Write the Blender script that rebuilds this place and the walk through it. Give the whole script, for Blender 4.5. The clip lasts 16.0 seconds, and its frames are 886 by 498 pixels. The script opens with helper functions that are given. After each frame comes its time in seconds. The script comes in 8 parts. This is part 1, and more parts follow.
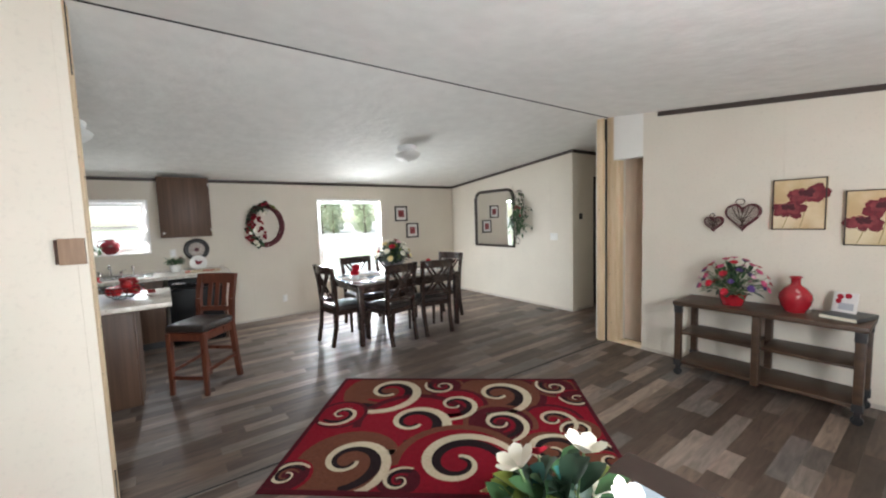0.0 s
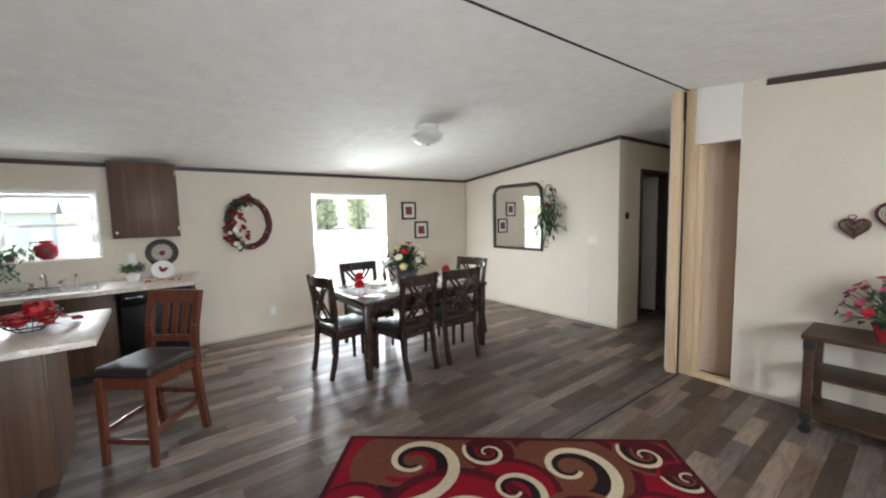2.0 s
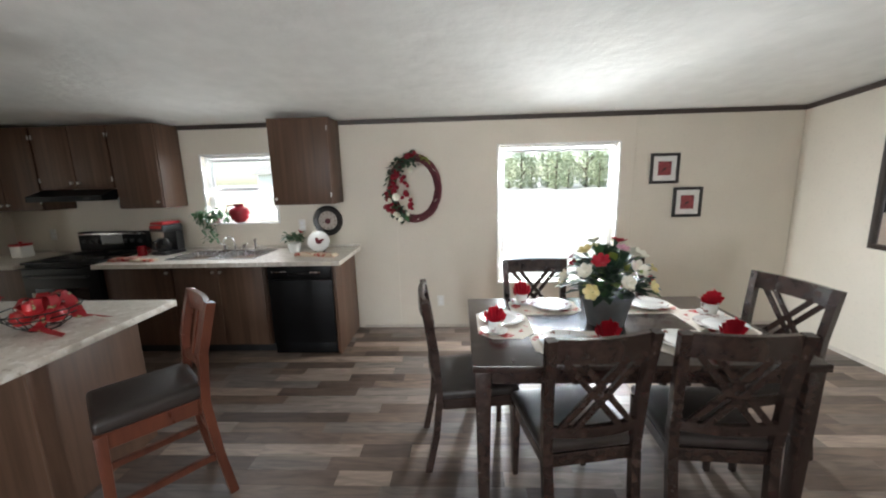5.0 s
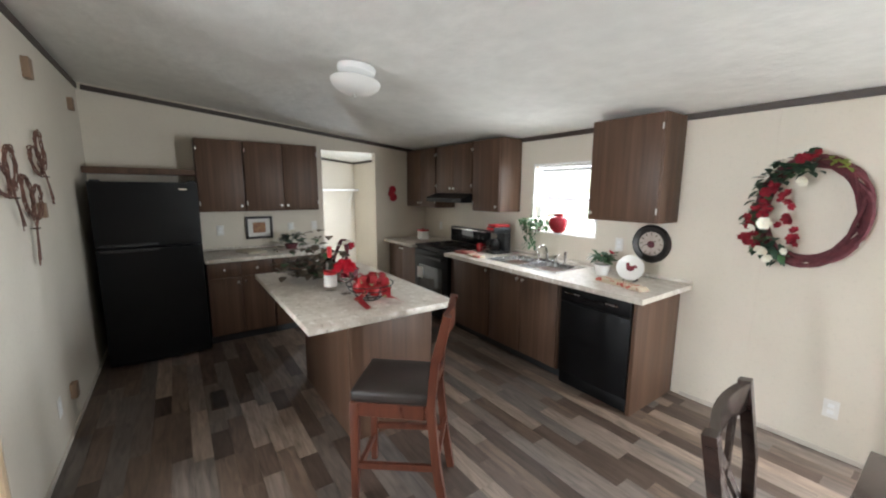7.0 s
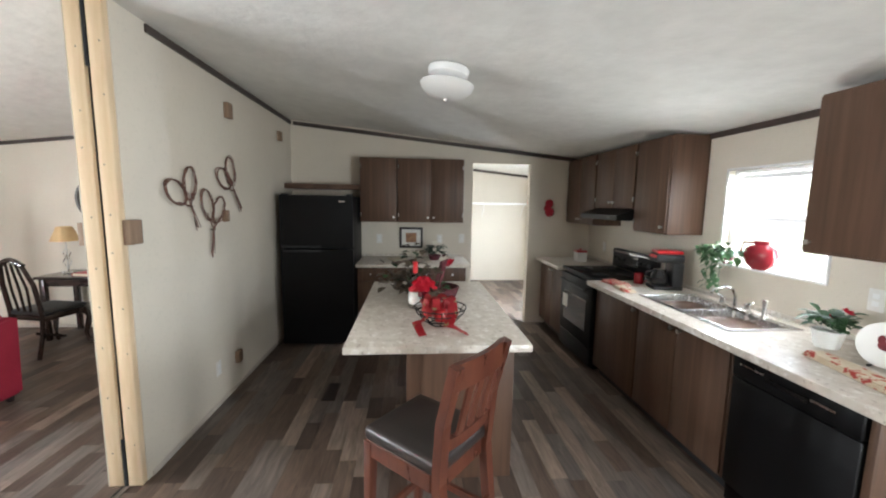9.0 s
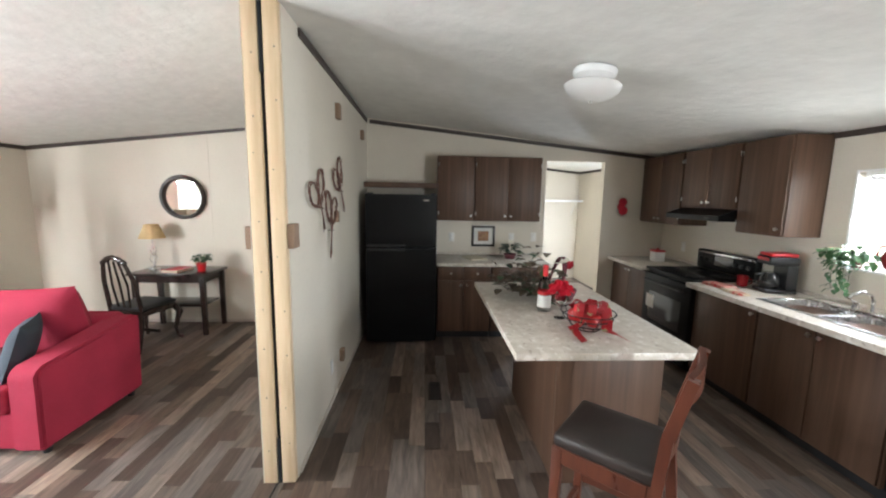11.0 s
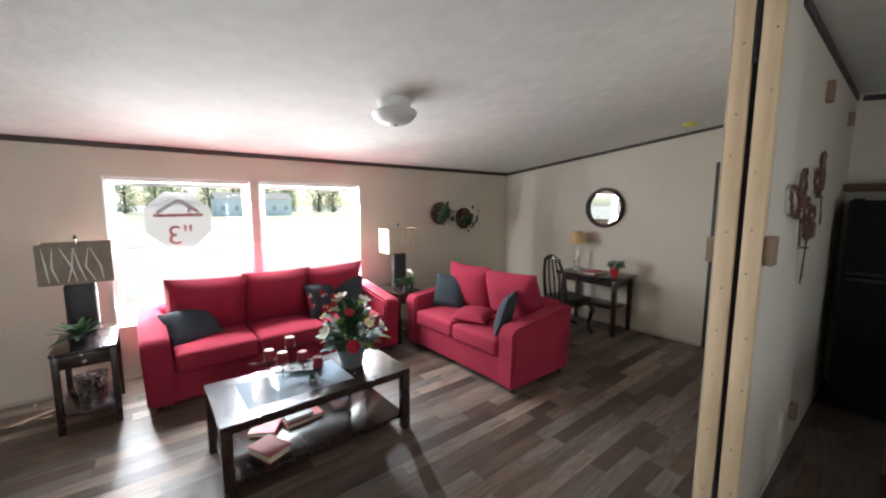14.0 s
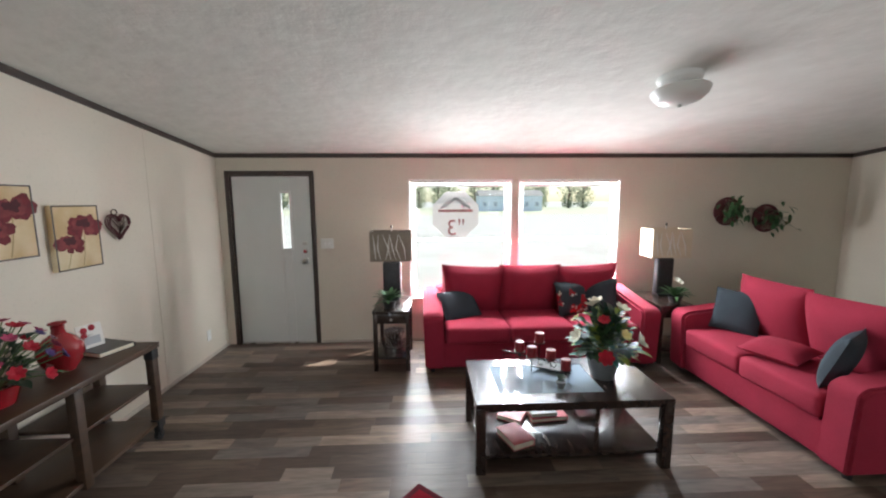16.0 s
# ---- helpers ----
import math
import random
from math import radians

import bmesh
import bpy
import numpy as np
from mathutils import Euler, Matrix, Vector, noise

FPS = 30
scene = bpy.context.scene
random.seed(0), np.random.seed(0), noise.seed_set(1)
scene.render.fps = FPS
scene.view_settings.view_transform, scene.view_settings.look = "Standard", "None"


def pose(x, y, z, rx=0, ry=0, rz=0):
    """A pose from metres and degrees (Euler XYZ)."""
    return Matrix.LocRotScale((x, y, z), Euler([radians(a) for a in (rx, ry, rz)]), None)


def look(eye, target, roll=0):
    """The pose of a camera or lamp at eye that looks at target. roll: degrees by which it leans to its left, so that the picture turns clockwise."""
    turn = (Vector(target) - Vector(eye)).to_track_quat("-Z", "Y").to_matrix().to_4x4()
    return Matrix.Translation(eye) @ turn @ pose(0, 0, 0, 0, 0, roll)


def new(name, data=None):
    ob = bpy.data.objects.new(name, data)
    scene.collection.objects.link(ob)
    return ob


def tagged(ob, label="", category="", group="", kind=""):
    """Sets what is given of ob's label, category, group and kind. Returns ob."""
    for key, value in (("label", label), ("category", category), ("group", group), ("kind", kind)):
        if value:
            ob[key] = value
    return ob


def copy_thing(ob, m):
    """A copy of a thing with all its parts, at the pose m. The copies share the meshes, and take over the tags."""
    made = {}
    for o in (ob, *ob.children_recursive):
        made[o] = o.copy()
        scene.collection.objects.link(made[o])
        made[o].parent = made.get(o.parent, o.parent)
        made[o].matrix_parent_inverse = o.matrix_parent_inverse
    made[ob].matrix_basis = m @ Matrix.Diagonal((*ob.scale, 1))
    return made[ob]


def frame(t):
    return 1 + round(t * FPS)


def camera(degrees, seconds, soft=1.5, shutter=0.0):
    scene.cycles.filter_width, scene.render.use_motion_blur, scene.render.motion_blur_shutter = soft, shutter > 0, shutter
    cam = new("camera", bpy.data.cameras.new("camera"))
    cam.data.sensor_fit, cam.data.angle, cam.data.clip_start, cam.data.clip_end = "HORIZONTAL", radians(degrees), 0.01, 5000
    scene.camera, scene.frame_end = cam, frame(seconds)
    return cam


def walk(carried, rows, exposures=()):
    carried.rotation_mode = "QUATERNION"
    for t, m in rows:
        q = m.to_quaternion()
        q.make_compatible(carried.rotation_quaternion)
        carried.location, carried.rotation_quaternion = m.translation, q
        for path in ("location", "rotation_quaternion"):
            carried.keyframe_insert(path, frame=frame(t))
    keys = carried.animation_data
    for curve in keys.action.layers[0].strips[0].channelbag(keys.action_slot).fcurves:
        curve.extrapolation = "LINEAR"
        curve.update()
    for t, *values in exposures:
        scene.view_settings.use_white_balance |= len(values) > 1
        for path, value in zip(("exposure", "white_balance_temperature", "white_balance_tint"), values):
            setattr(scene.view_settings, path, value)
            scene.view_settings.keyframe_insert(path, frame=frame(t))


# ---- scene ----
cam = camera(99.1, 16.0, 2.1)
PATH = [
    (0, (-0.031, -0.078, 1.515), (1.15, 1.528, 1.354), -1.9),
    (0.5, (0.003, 0.14, 1.516), (1.185, 1.746, 1.363), -1.8),
    (1, (0.063, 0.361, 1.518), (1.238, 1.975, 1.402), -1.6),
    (1.5, (0.129, 0.639, 1.541), (1.298, 2.26, 1.454), -1.5),
    (2, (0.278, 0.915, 1.541), (1.484, 2.5, 1.364), -1.4),
    (2.5, (0.495, 1.178, 1.553), (1.724, 2.738, 1.316), -1.5),
    (3, (0.74, 1.466, 1.537), (1.962, 3.025, 1.262), -1.6),
    (3.2, (0.848, 1.563, 1.552), (2.065, 3.125, 1.277), -1.7),
    (5.3, (1.739, 2.591, 1.603), (1.36, 4.519, 1.231), -0.9),
    (5.5, (1.729, 2.637, 1.609), (1.171, 4.524, 1.249), -0.3),
    (6, (1.804, 2.808, 1.594), (0.759, 4.465, 1.193), 0.2),
    (6.5, (1.838, 2.978, 1.568), (0.452, 4.386, 1.256), 0.6),
    (7, (1.864, 3.196, 1.615), (0.25, 4.337, 1.308), 0.4),
    (7.5, (1.9, 3.545, 1.621), (0.102, 4.388, 1.386), 0.2),
    (8, (1.871, 3.871, 1.631), (-0.062, 4.375, 1.518), 0.3),
    (8.5, (1.797, 4.094, 1.606), (-0.18, 4.307, 1.389), 0.7),
    (11, (1.69, 3.249, 1.655), (-0.289, 3.348, 1.379), 1.0),
    (11.5, (1.636, 3.134, 1.652), (-0.332, 3.187, 1.303), 0.6),
    (12, (1.633, 3.09, 1.66), (-0.304, 2.731, 1.318), -0.1),
    (12.5, (1.682, 3.041, 1.651), (-0.146, 2.285, 1.361), 0.1),
    (13, (1.712, 2.983, 1.649), (0.047, 1.91, 1.372), 0.1),
    (13.5, (1.76, 2.965, 1.64), (0.29, 1.628, 1.413), -0.0),
    (14, (1.809, 2.927, 1.634), (0.563, 1.38, 1.399), 0.1),
    (14.5, (1.86, 2.922, 1.636), (0.856, 1.212, 1.374), -0.0),
    (15, (1.864, 2.881, 1.634), (1.127, 1.045, 1.341), -0.1),
    (15.5, (1.843, 2.837, 1.637), (1.408, 0.901, 1.382), -0.3),
    (16, (1.835, 2.805, 1.641), (1.749, 0.823, 1.387), -0.3),
]
EXPOSURES = [(0, 1.45), (3, 1.55), (5.5, 1.45), (6.2, 1.75), (7, 2.1), (8.5, 2.2), (11, 2.3), (12, 2.2), (12.5, 2.1), (13, 1.8), (13.6, 1.22), (14.5, 1.0), (16, 0.95)]
walk(cam, [(t, look(eye, target, roll)) for t, eye, target, roll in PATH], EXPOSURES)

SUN_AZ, SUN_EL = 239.4, 50.5
world = bpy.data.worlds.new("sky")
scene.world = world
world.use_nodes = True
_n = world.node_tree.nodes
_sky = _n.new("ShaderNodeTexSky")
_sky.sky_type, _sky.sun_disc = "NISHITA", False
_sky.sun_elevation, _sky.sun_rotation = radians(SUN_EL), radians(SUN_AZ)
_n["Background"].inputs["Strength"].default_value = 0.15
world.node_tree.links.new(_sky.outputs[0], _n["Background"].inputs["Color"])

sun = new("sun", bpy.data.lights.new("sun", "SUN"))
sun.data.energy, sun.data.angle, sun.data.color = 4.2, radians(0.5), (1.0, 0.96, 0.90)
_az, _el = radians(SUN_AZ), radians(SUN_EL)
sun.matrix_world = look((0, 0, 0), (-math.sin(_az) * math.cos(_el), -math.cos(_az) * math.cos(_el), -math.sin(_el)))


def daylight(x0, x1, z0, z1, y, s, watts, color):
    """The sky's light that comes in by a window: slim area lamps in its opening, along the jambs, the sill and the head."""
    cx, w, h = (x0 + x1) / 2, x1 - x0, z1 - z0
    spots = [(cx, z0 + 0.055, w - 0.10, 0.034, 0.06, 0, 0.3), (cx, z1 - 0.018, w - 0.08, 0.034, 0.12, 0, 1.9)]
    for k in range(3):
        z = z0 + h * (k + 0.5) / 3
        share = (0.14, 0.17, 0.10)[k]
        spots += [(x0 + 0.018, z, 0.034, h / 3 - 0.03, share, 0.75, (0.3, 0.5, 0.8)[k]), (x1 - 0.018, z, 0.034, h / 3 - 0.03, share, -0.75, (0.3, 0.5, 0.8)[k])]
    for x, z, a, b, share, turn, down in spots:
        data = bpy.data.lights.new("daylight", "AREA")
        data.shape, data.size, data.size_y, data.energy, data.color = "RECTANGLE", a, b, watts * share, color
        data.spread = radians(160)
        ob = new("daylight", data)
        ob.matrix_world = look((x, y, z), (x + turn, y + s, z - down))


DW = (2.11, 3.29, 0.50, 1.895)      # dining window: x from, to, z from, to
KW = (-0.95, -0.20, 1.19, 1.88)     # kitchen window
UW = (-4.60, -3.80, 0.95, 1.88)     # utility room window
FW1, FW2 = (0.87, 2.02, 0.52, 1.86), (-0.39, 0.77, 0.52, 1.86)
daylight(*FW1, -1.538, 1, 88, (0.88, 0.945, 1.0))
daylight(*FW2, -1.538, 1, 88, (0.88, 0.945, 1.0))
daylight(*DW, 6.433, -1, 74, (0.88, 0.945, 1.0))
daylight(*KW, 6.433, -1, 7, (0.88, 0.945, 1.0))
# utility room is lit by an assumed window that stays out of view
daylight(*UW, 6.433, -1, 34, (0.78, 0.88, 1.0))


# ---- materials ----
def mat(name, c1, c2=None, scale=8.0, rough=0.6, metal=0.0, bump=0.0, bscale=60.0, stretch=(1, 1, 1), spec=0.5,
        detail=5.0, lo=0.3, hi=0.7, rvar=0.08, world_space=False, coat=0.0, trans=0.0, alpha=1.0):
    m = bpy.data.materials.new(name)
    m.use_nodes = True
    nt = m.node_tree
    b = nt.nodes["Principled BSDF"]
    b.inputs["Metallic"].default_value = metal
    b.inputs["Specular IOR Level"].default_value = spec
    b.inputs["Coat Weight"].default_value = coat
    b.inputs["Transmission Weight"].default_value = trans
    c2 = c2 or tuple(v * 0.82 for v in c1)
    if world_space:
        co = nt.nodes.new("ShaderNodeNewGeometry").outputs["Position"]
    else:
        co = nt.nodes.new("ShaderNodeTexCoord").outputs["Object"]
    mp = nt.nodes.new("ShaderNodeMapping")
    mp.inputs["Scale"].default_value = stretch
    nt.links.new(co, mp.inputs["Vector"])
    n1 = nt.nodes.new("ShaderNodeTexNoise")
    n1.inputs["Scale"].default_value, n1.inputs["Detail"].default_value = scale, detail
    nt.links.new(mp.outputs[0], n1.inputs["Vector"])
    r = nt.nodes.new("ShaderNodeValToRGB")
    r.color_ramp.elements[0].position, r.color_ramp.elements[1].position = lo, hi
    r.color_ramp.elements[0].color, r.color_ramp.elements[1].color = (*c2, 1), (*c1, 1)
    nt.links.new(n1.outputs["Fac"], r.inputs[0])
    nt.links.new(r.outputs[0], b.inputs["Base Color"])
    mr = nt.nodes.new("ShaderNodeMapRange")
    mr.inputs["To Min"].default_value, mr.inputs["To Max"].default_value = max(rough - rvar, 0.02), min(rough + rvar, 1)
    nt.links.new(n1.outputs["Fac"], mr.inputs["Value"])
    nt.links.new(mr.outputs[0], b.inputs["Roughness"])
    if bump:
        n2 = nt.nodes.new("ShaderNodeTexNoise")
        n2.inputs["Scale"].default_value, n2.inputs["Detail"].default_value = bscale, 4
        nt.links.new(mp.outputs[0], n2.inputs["Vector"])
        bp = nt.nodes.new("ShaderNodeBump")
        bp.inputs["Strength"].default_value, bp.inputs["Distance"].default_value = bump, 0.01
        nt.links.new(n2.outputs["Fac"], bp.inputs["Height"])
        nt.links.new(bp.outputs[0], b.inputs["Normal"])
    return m


def mixed(m, color, scale, lo, hi, amount=1.0, stretch=(1, 1, 1), voronoi=False):
    """A second, larger or finer layer of colour over a material."""
    nt = m.node_tree
    b = nt.nodes["Principled BSDF"]
    old = b.inputs["Base Color"].links[0].from_socket
    co = nt.nodes.new("ShaderNodeTexCoord").outputs["Object"]
    mp = nt.nodes.new("ShaderNodeMapping")
    mp.inputs["Scale"].default_value = stretch
    nt.links.new(co, mp.inputs["Vector"])
    if voronoi:
        n = nt.nodes.new("ShaderNodeTexVoronoi")
        n.inputs["Scale"].default_value = scale
        out = n.outputs["Distance"]
    else:
        n = nt.nodes.new("ShaderNodeTexNoise")
        n.inputs["Scale"].default_value, n.inputs["Detail"].default_value = scale, 6
        out = n.outputs["Fac"]
    nt.links.new(mp.outputs[0], n.inputs["Vector"])
    mr = nt.nodes.new("ShaderNodeMapRange")
    mr.inputs["From Min"].default_value, mr.inputs["From Max"].default_value = lo, hi
    mr.inputs["To Max"].default_value = amount
    nt.links.new(out, mr.inputs["Value"])
    mx = nt.nodes.new("ShaderNodeMix")
    mx.data_type = "RGBA"
    nt.links.new(mr.outputs[0], mx.inputs["Factor"])
    nt.links.new(old, mx.inputs["A"])
    mx.inputs["B"].default_value = (*color, 1)
    nt.links.new(mx.outputs["Result"], b.inputs["Base Color"])
    return m


def glass(name, color=(1, 1, 1), rough=0.0):
    m = bpy.data.materials.new(name)
    m.use_nodes = True
    b = m.node_tree.nodes["Principled BSDF"]
    b.inputs["Base Color"].default_value = (*color, 1)
    b.inputs["Transmission Weight"].default_value, b.inputs["Roughness"].default_value = 1.0, rough
    b.inputs["IOR"].default_value = 1.45
    return m


def pane_glass(name):
    """Thin window glass: clear, with a faint gloss."""
    m = bpy.data.materials.new(name)
    m.use_nodes = True
    nt = m.node_tree
    nt.nodes.remove(nt.nodes["Principled BSDF"])
    tr, gl = nt.nodes.new("ShaderNodeBsdfTransparent"), nt.nodes.new("ShaderNodeBsdfGlossy")
    tr.inputs["Color"].default_value = (0.93, 0.96, 0.95, 1)
    gl.inputs["Roughness"].default_value = 0.02
    mx = nt.nodes.new("ShaderNodeMixShader")
    mx.inputs[0].default_value = 0.035
    nt.links.new(tr.outputs[0], mx.inputs[1])
    nt.links.new(gl.outputs[0], mx.inputs[2])
    nt.links.new(mx.outputs[0], nt.nodes["Material Output"].inputs["Surface"])
    return m


def plank_material(name, per_island):
    m = mat(name, (0.2, 0.16, 0.13), rough=0.48)
    nt = m.node_tree
    b = nt.nodes["Principled BSDF"]
    if per_island:
        rnd = nt.nodes.new("ShaderNodeNewGeometry").outputs["Random Per Island"]
    else:
        rnd = nt.nodes.new("ShaderNodeObjectInfo").outputs["Random"]
    pos = nt.nodes.new("ShaderNodeNewGeometry").outputs["Position"]
    ramp = nt.nodes.new("ShaderNodeValToRGB")
    e = ramp.color_ramp.elements
    e[0].position, e[0].color = 0.0, (0.052, 0.034, 0.025, 1)
    e[1].position, e[1].color = 1.0, (0.240, 0.175, 0.132, 1)
    for p, c in ((0.22, (0.080, 0.053, 0.039, 1)), (0.45, (0.125, 0.085, 0.062, 1)), (0.62, (0.108, 0.090, 0.080, 1)),
                 (0.80, (0.168, 0.130, 0.106, 1))):
        k = e.new(p)
        k.color = c
    nt.links.new(rnd, ramp.inputs[0])
    off = nt.nodes.new("ShaderNodeVectorMath")
    off.operation = "MULTIPLY_ADD"
    comb = nt.nodes.new("ShaderNodeCombineXYZ")
    for k in range(3):
        nt.links.new(rnd, comb.inputs[k])
    nt.links.new(comb.outputs[0], off.inputs[0])
    off.inputs[1].default_value = (37.0, 53.0, 17.0)
    nt.links.new(pos, off.inputs[2])
    mp = nt.nodes.new("ShaderNodeMapping")
    mp.inputs["Scale"].default_value = (2.4, 17.0, 1.0)
    nt.links.new(off.outputs[0], mp.inputs["Vector"])
    n = nt.nodes.new("ShaderNodeTexNoise")
    n.inputs["Scale"].default_value, n.inputs["Detail"].default_value, n.inputs["Distortion"].default_value = 1.6, 7, 1.1
    nt.links.new(mp.outputs[0], n.inputs["Vector"])
    mr = nt.nodes.new("ShaderNodeMapRange")
    mr.inputs["From Min"].default_value, mr.inputs["From Max"].default_value = 0.28, 0.72
    mr.inputs["To Min"].default_value, mr.inputs["To Max"].default_value = 0.62, 1.38
    nt.links.new(n.outputs["Fac"], mr.inputs["Value"])
    mul = nt.nodes.new("ShaderNodeMix")
    mul.data_type, mul.blend_type = "RGBA", "MULTIPLY"
    mul.inputs["Factor"].default_value = 1.0
    nt.links.new(ramp.outputs[0], mul.inputs["A"])
    nt.links.new(mr.outputs[0], mul.inputs["B"])
    nt.links.new(mul.outputs["Result"], b.inputs["Base Color"])
    bp = nt.nodes.new("ShaderNodeBump")
    bp.inputs["Strength"].default_value, bp.inputs["Distance"].default_value = 0.12, 0.004
    nt.links.new(n.outputs["Fac"], bp.inputs["Height"])
    nt.links.new(bp.outputs[0], b.inputs["Normal"])
    return m


WALL = mixed(mat("beige_wall_vinyl", (0.66, 0.60, 0.505), (0.625, 0.565, 0.475), 2.2, 0.62, bump=0.06, bscale=160, world_space=True),
             (0.50, 0.455, 0.385), 45, 0.55, 0.8, 0.35)
CEIL = mat("textured_ceiling", (0.80, 0.79, 0.745), (0.73, 0.72, 0.675), 7.0, 0.88, bump=0.75, bscale=9.5, world_space=True)
TRIM = mat("dark_brown_trim", (0.060, 0.042, 0.034), (0.042, 0.030, 0.025), 6, 0.5, stretch=(1, 1, 12), bump=0.1)
CASING = mat("brown_door_casing", (0.056, 0.040, 0.032), (0.040, 0.029, 0.024), 6, 0.5, bump=0.1)
LUMBER = mixed(mat("raw_pine_stud", (0.74, 0.58, 0.39), (0.62, 0.45, 0.27), 3, 0.75, stretch=(9, 9, 0.8), bump=0.15),
               (0.30, 0.16, 0.07), 3.5, 0.64, 0.72, 0.8, (2, 2, 0.9))
BLACKGAP = mat("black_foam_gasket", (0.012, 0.012, 0.012), rough=0.9)
WHITE = mat("white_vinyl_frame", (0.80, 0.80, 0.79), (0.76, 0.76, 0.75), 5, 0.4)
DOORW = mat("white_door_paint", (0.66, 0.67, 0.65), (0.62, 0.63, 0.61), 3, 0.45, bump=0.03)
PLATE = mat("white_plastic_plate", (0.78, 0.76, 0.72), rough=0.4)
PANE = pane_glass("window_glass")
CAB = mixed(mat("dark_walnut_laminate", (0.108, 0.059, 0.037), (0.070, 0.038, 0.024), 2.4, 0.45, stretch=(14, 14, 0.7), bump=0.05, spec=0.3),
            (0.150, 0.085, 0.055), 1.0, 0.50, 0.64, 0.5, (9, 9, 0.10))
CTOP = mixed(mixed(mat("speckled_countertop", (0.66, 0.61, 0.54), (0.50, 0.44, 0.37), 14, 0.32, detail=8, rvar=0.04),
                   (0.26, 0.20, 0.15), 42, 0.60, 0.70, 0.75), (0.80, 0.77, 0.72), 23, 0.56, 0.66, 0.7)
NICKEL = mat("brushed_nickel", (0.62, 0.60, 0.57), rough=0.28, metal=1.0)
STEEL = mat("stainless_steel", (0.60, 0.60, 0.60), (0.52, 0.52, 0.53), 30, 0.26, metal=1.0, stretch=(1, 12, 1))
CHROME = mat("chrome", (0.80, 0.80, 0.80), rough=0.08, metal=1.0, rvar=0.02)
BLACKAPP = mat("black_appliance_enamel", (0.0045, 0.0045, 0.005), (0.003, 0.003, 0.0035), 4, 0.44, bump=0.05, bscale=220, spec=0.2)
BLACKGLS = mat("black_glass", (0.008, 0.008, 0.009), rough=0.08, rvar=0.02)
BLACKPL = mat("black_plastic", (0.02, 0.02, 0.021), rough=0.45)
ESPRESSO = mat("espresso_wood", (0.040, 0.024, 0.019), (0.022, 0.013, 0.011), 3, 0.24, stretch=(10, 2, 10), bump=0.04, coat=0.2)
CHERRY = mat("cherry_stained_wood", (0.120, 0.036, 0.019), (0.062, 0.018, 0.011), 3, 0.3, stretch=(8, 8, 1.4), bump=0.05, coat=0.2)
RUSTIC = mat("rustic_brown_wood", (0.072, 0.038, 0.020), (0.032, 0.017, 0.010), 3, 0.45, stretch=(8, 1.2, 8), bump=0.12)
LEATHER = mat("dark_leatherette", (0.030, 0.022, 0.019), (0.020, 0.015, 0.013), 14, 0.38, bump=0.15, bscale=180)
REDFAB = mixed(mat("red_woven_fabric", (0.33, 0.024, 0.052), (0.27, 0.019, 0.042), 5, 0.9, bump=0.35, bscale=420, spec=0.25),
               (0.46, 0.05, 0.085), 190, 0.5, 0.75, 0.35)
SLATEFAB = mat("charcoal_blue_fabric", (0.042, 0.055, 0.066), (0.03, 0.04, 0.05), 6, 0.85, bump=0.3, bscale=320, spec=0.25)
PLANK = plank_material("vinyl_plank", False)
PLANKS = plank_material("vinyl_plank_field", True)
SUBFLOOR = mat("dark_joint", (0.035, 0.028, 0.024), rough=0.8, world_space=True)


# ---- building helpers ----
def box(bm, x0, y0, z0, x1, y1, z1, b=0.0, seg=2):
    x0, x1, y0, y1, z0, z1 = min(x0, x1), max(x0, x1), min(y0, y1), max(y0, y1), min(z0, z1), max(z0, z1)
    m = Matrix.Translation(((x0 + x1) / 2, (y0 + y1) / 2, (z0 + z1) / 2)) @ Matrix.Diagonal((x1 - x0, y1 - y0, z1 - z0, 1))
    vs = bmesh.ops.create_cube(bm, size=1.0, matrix=m)["verts"]
    if b:
        es = list({e for v in vs for e in v.link_edges})
        out = bmesh.ops.bevel(bm, geom=es, offset=b, segments=seg, profile=0.5, affect="EDGES", clamp_overlap=True)
        vs = out["verts"]
    return vs


def cyl(bm, p0, p1, r0, r1=None, seg=12):
    p0, p1 = Vector(p0), Vector(p1)
    r1 = r0 if r1 is None else r1
    d = p1 - p0
    m = Matrix.Translation((p0 + p1) / 2) @ d.to_track_quat("Z", "Y").to_matrix().to_4x4()
    return bmesh.ops.create_cone(bm, cap_ends=True, segments=seg, radius1=r0, radius2=r1, depth=d.length, matrix=m)["verts"]


def bar(bm, p0, p1, w, t, up=(0, 0, 1), w1=None, b=0.0):
    """A straight member of w by t from p0 to p1, tapering to w1."""
    p0, p1 = Vector(p0), Vector(p1)
    d = (p1 - p0).normalized()
    side = d.cross(Vector(up))
    side = side.normalized() if side.length > 1e-4 else Vector((1, 0, 0))
    nrm = side.cross(d)
    k = (w1 or w) / w
    ring = []
    for p, s in ((p0, 1), (p1, k)):
        ring.append([bm.verts.new(p + side * (a * w * s / 2) + nrm * (c * t * s / 2)) for a, c in ((-1, -1), (1, -1), (1, 1), (-1, 1))])
    fs = [bm.faces.new(ring[0][::-1]), bm.faces.new(ring[1])]
    for i in range(4):
        fs.append(bm.faces.new((ring[0][i], ring[0][(i + 1) % 4], ring[1][(i + 1) % 4], ring[1][i])))
    if b:
        es = list({e for f in fs for e in f.edges})
        bmesh.ops.bevel(bm, geom=es, offset=b, segments=2, profile=0.5, affect="EDGES", clamp_overlap=True)


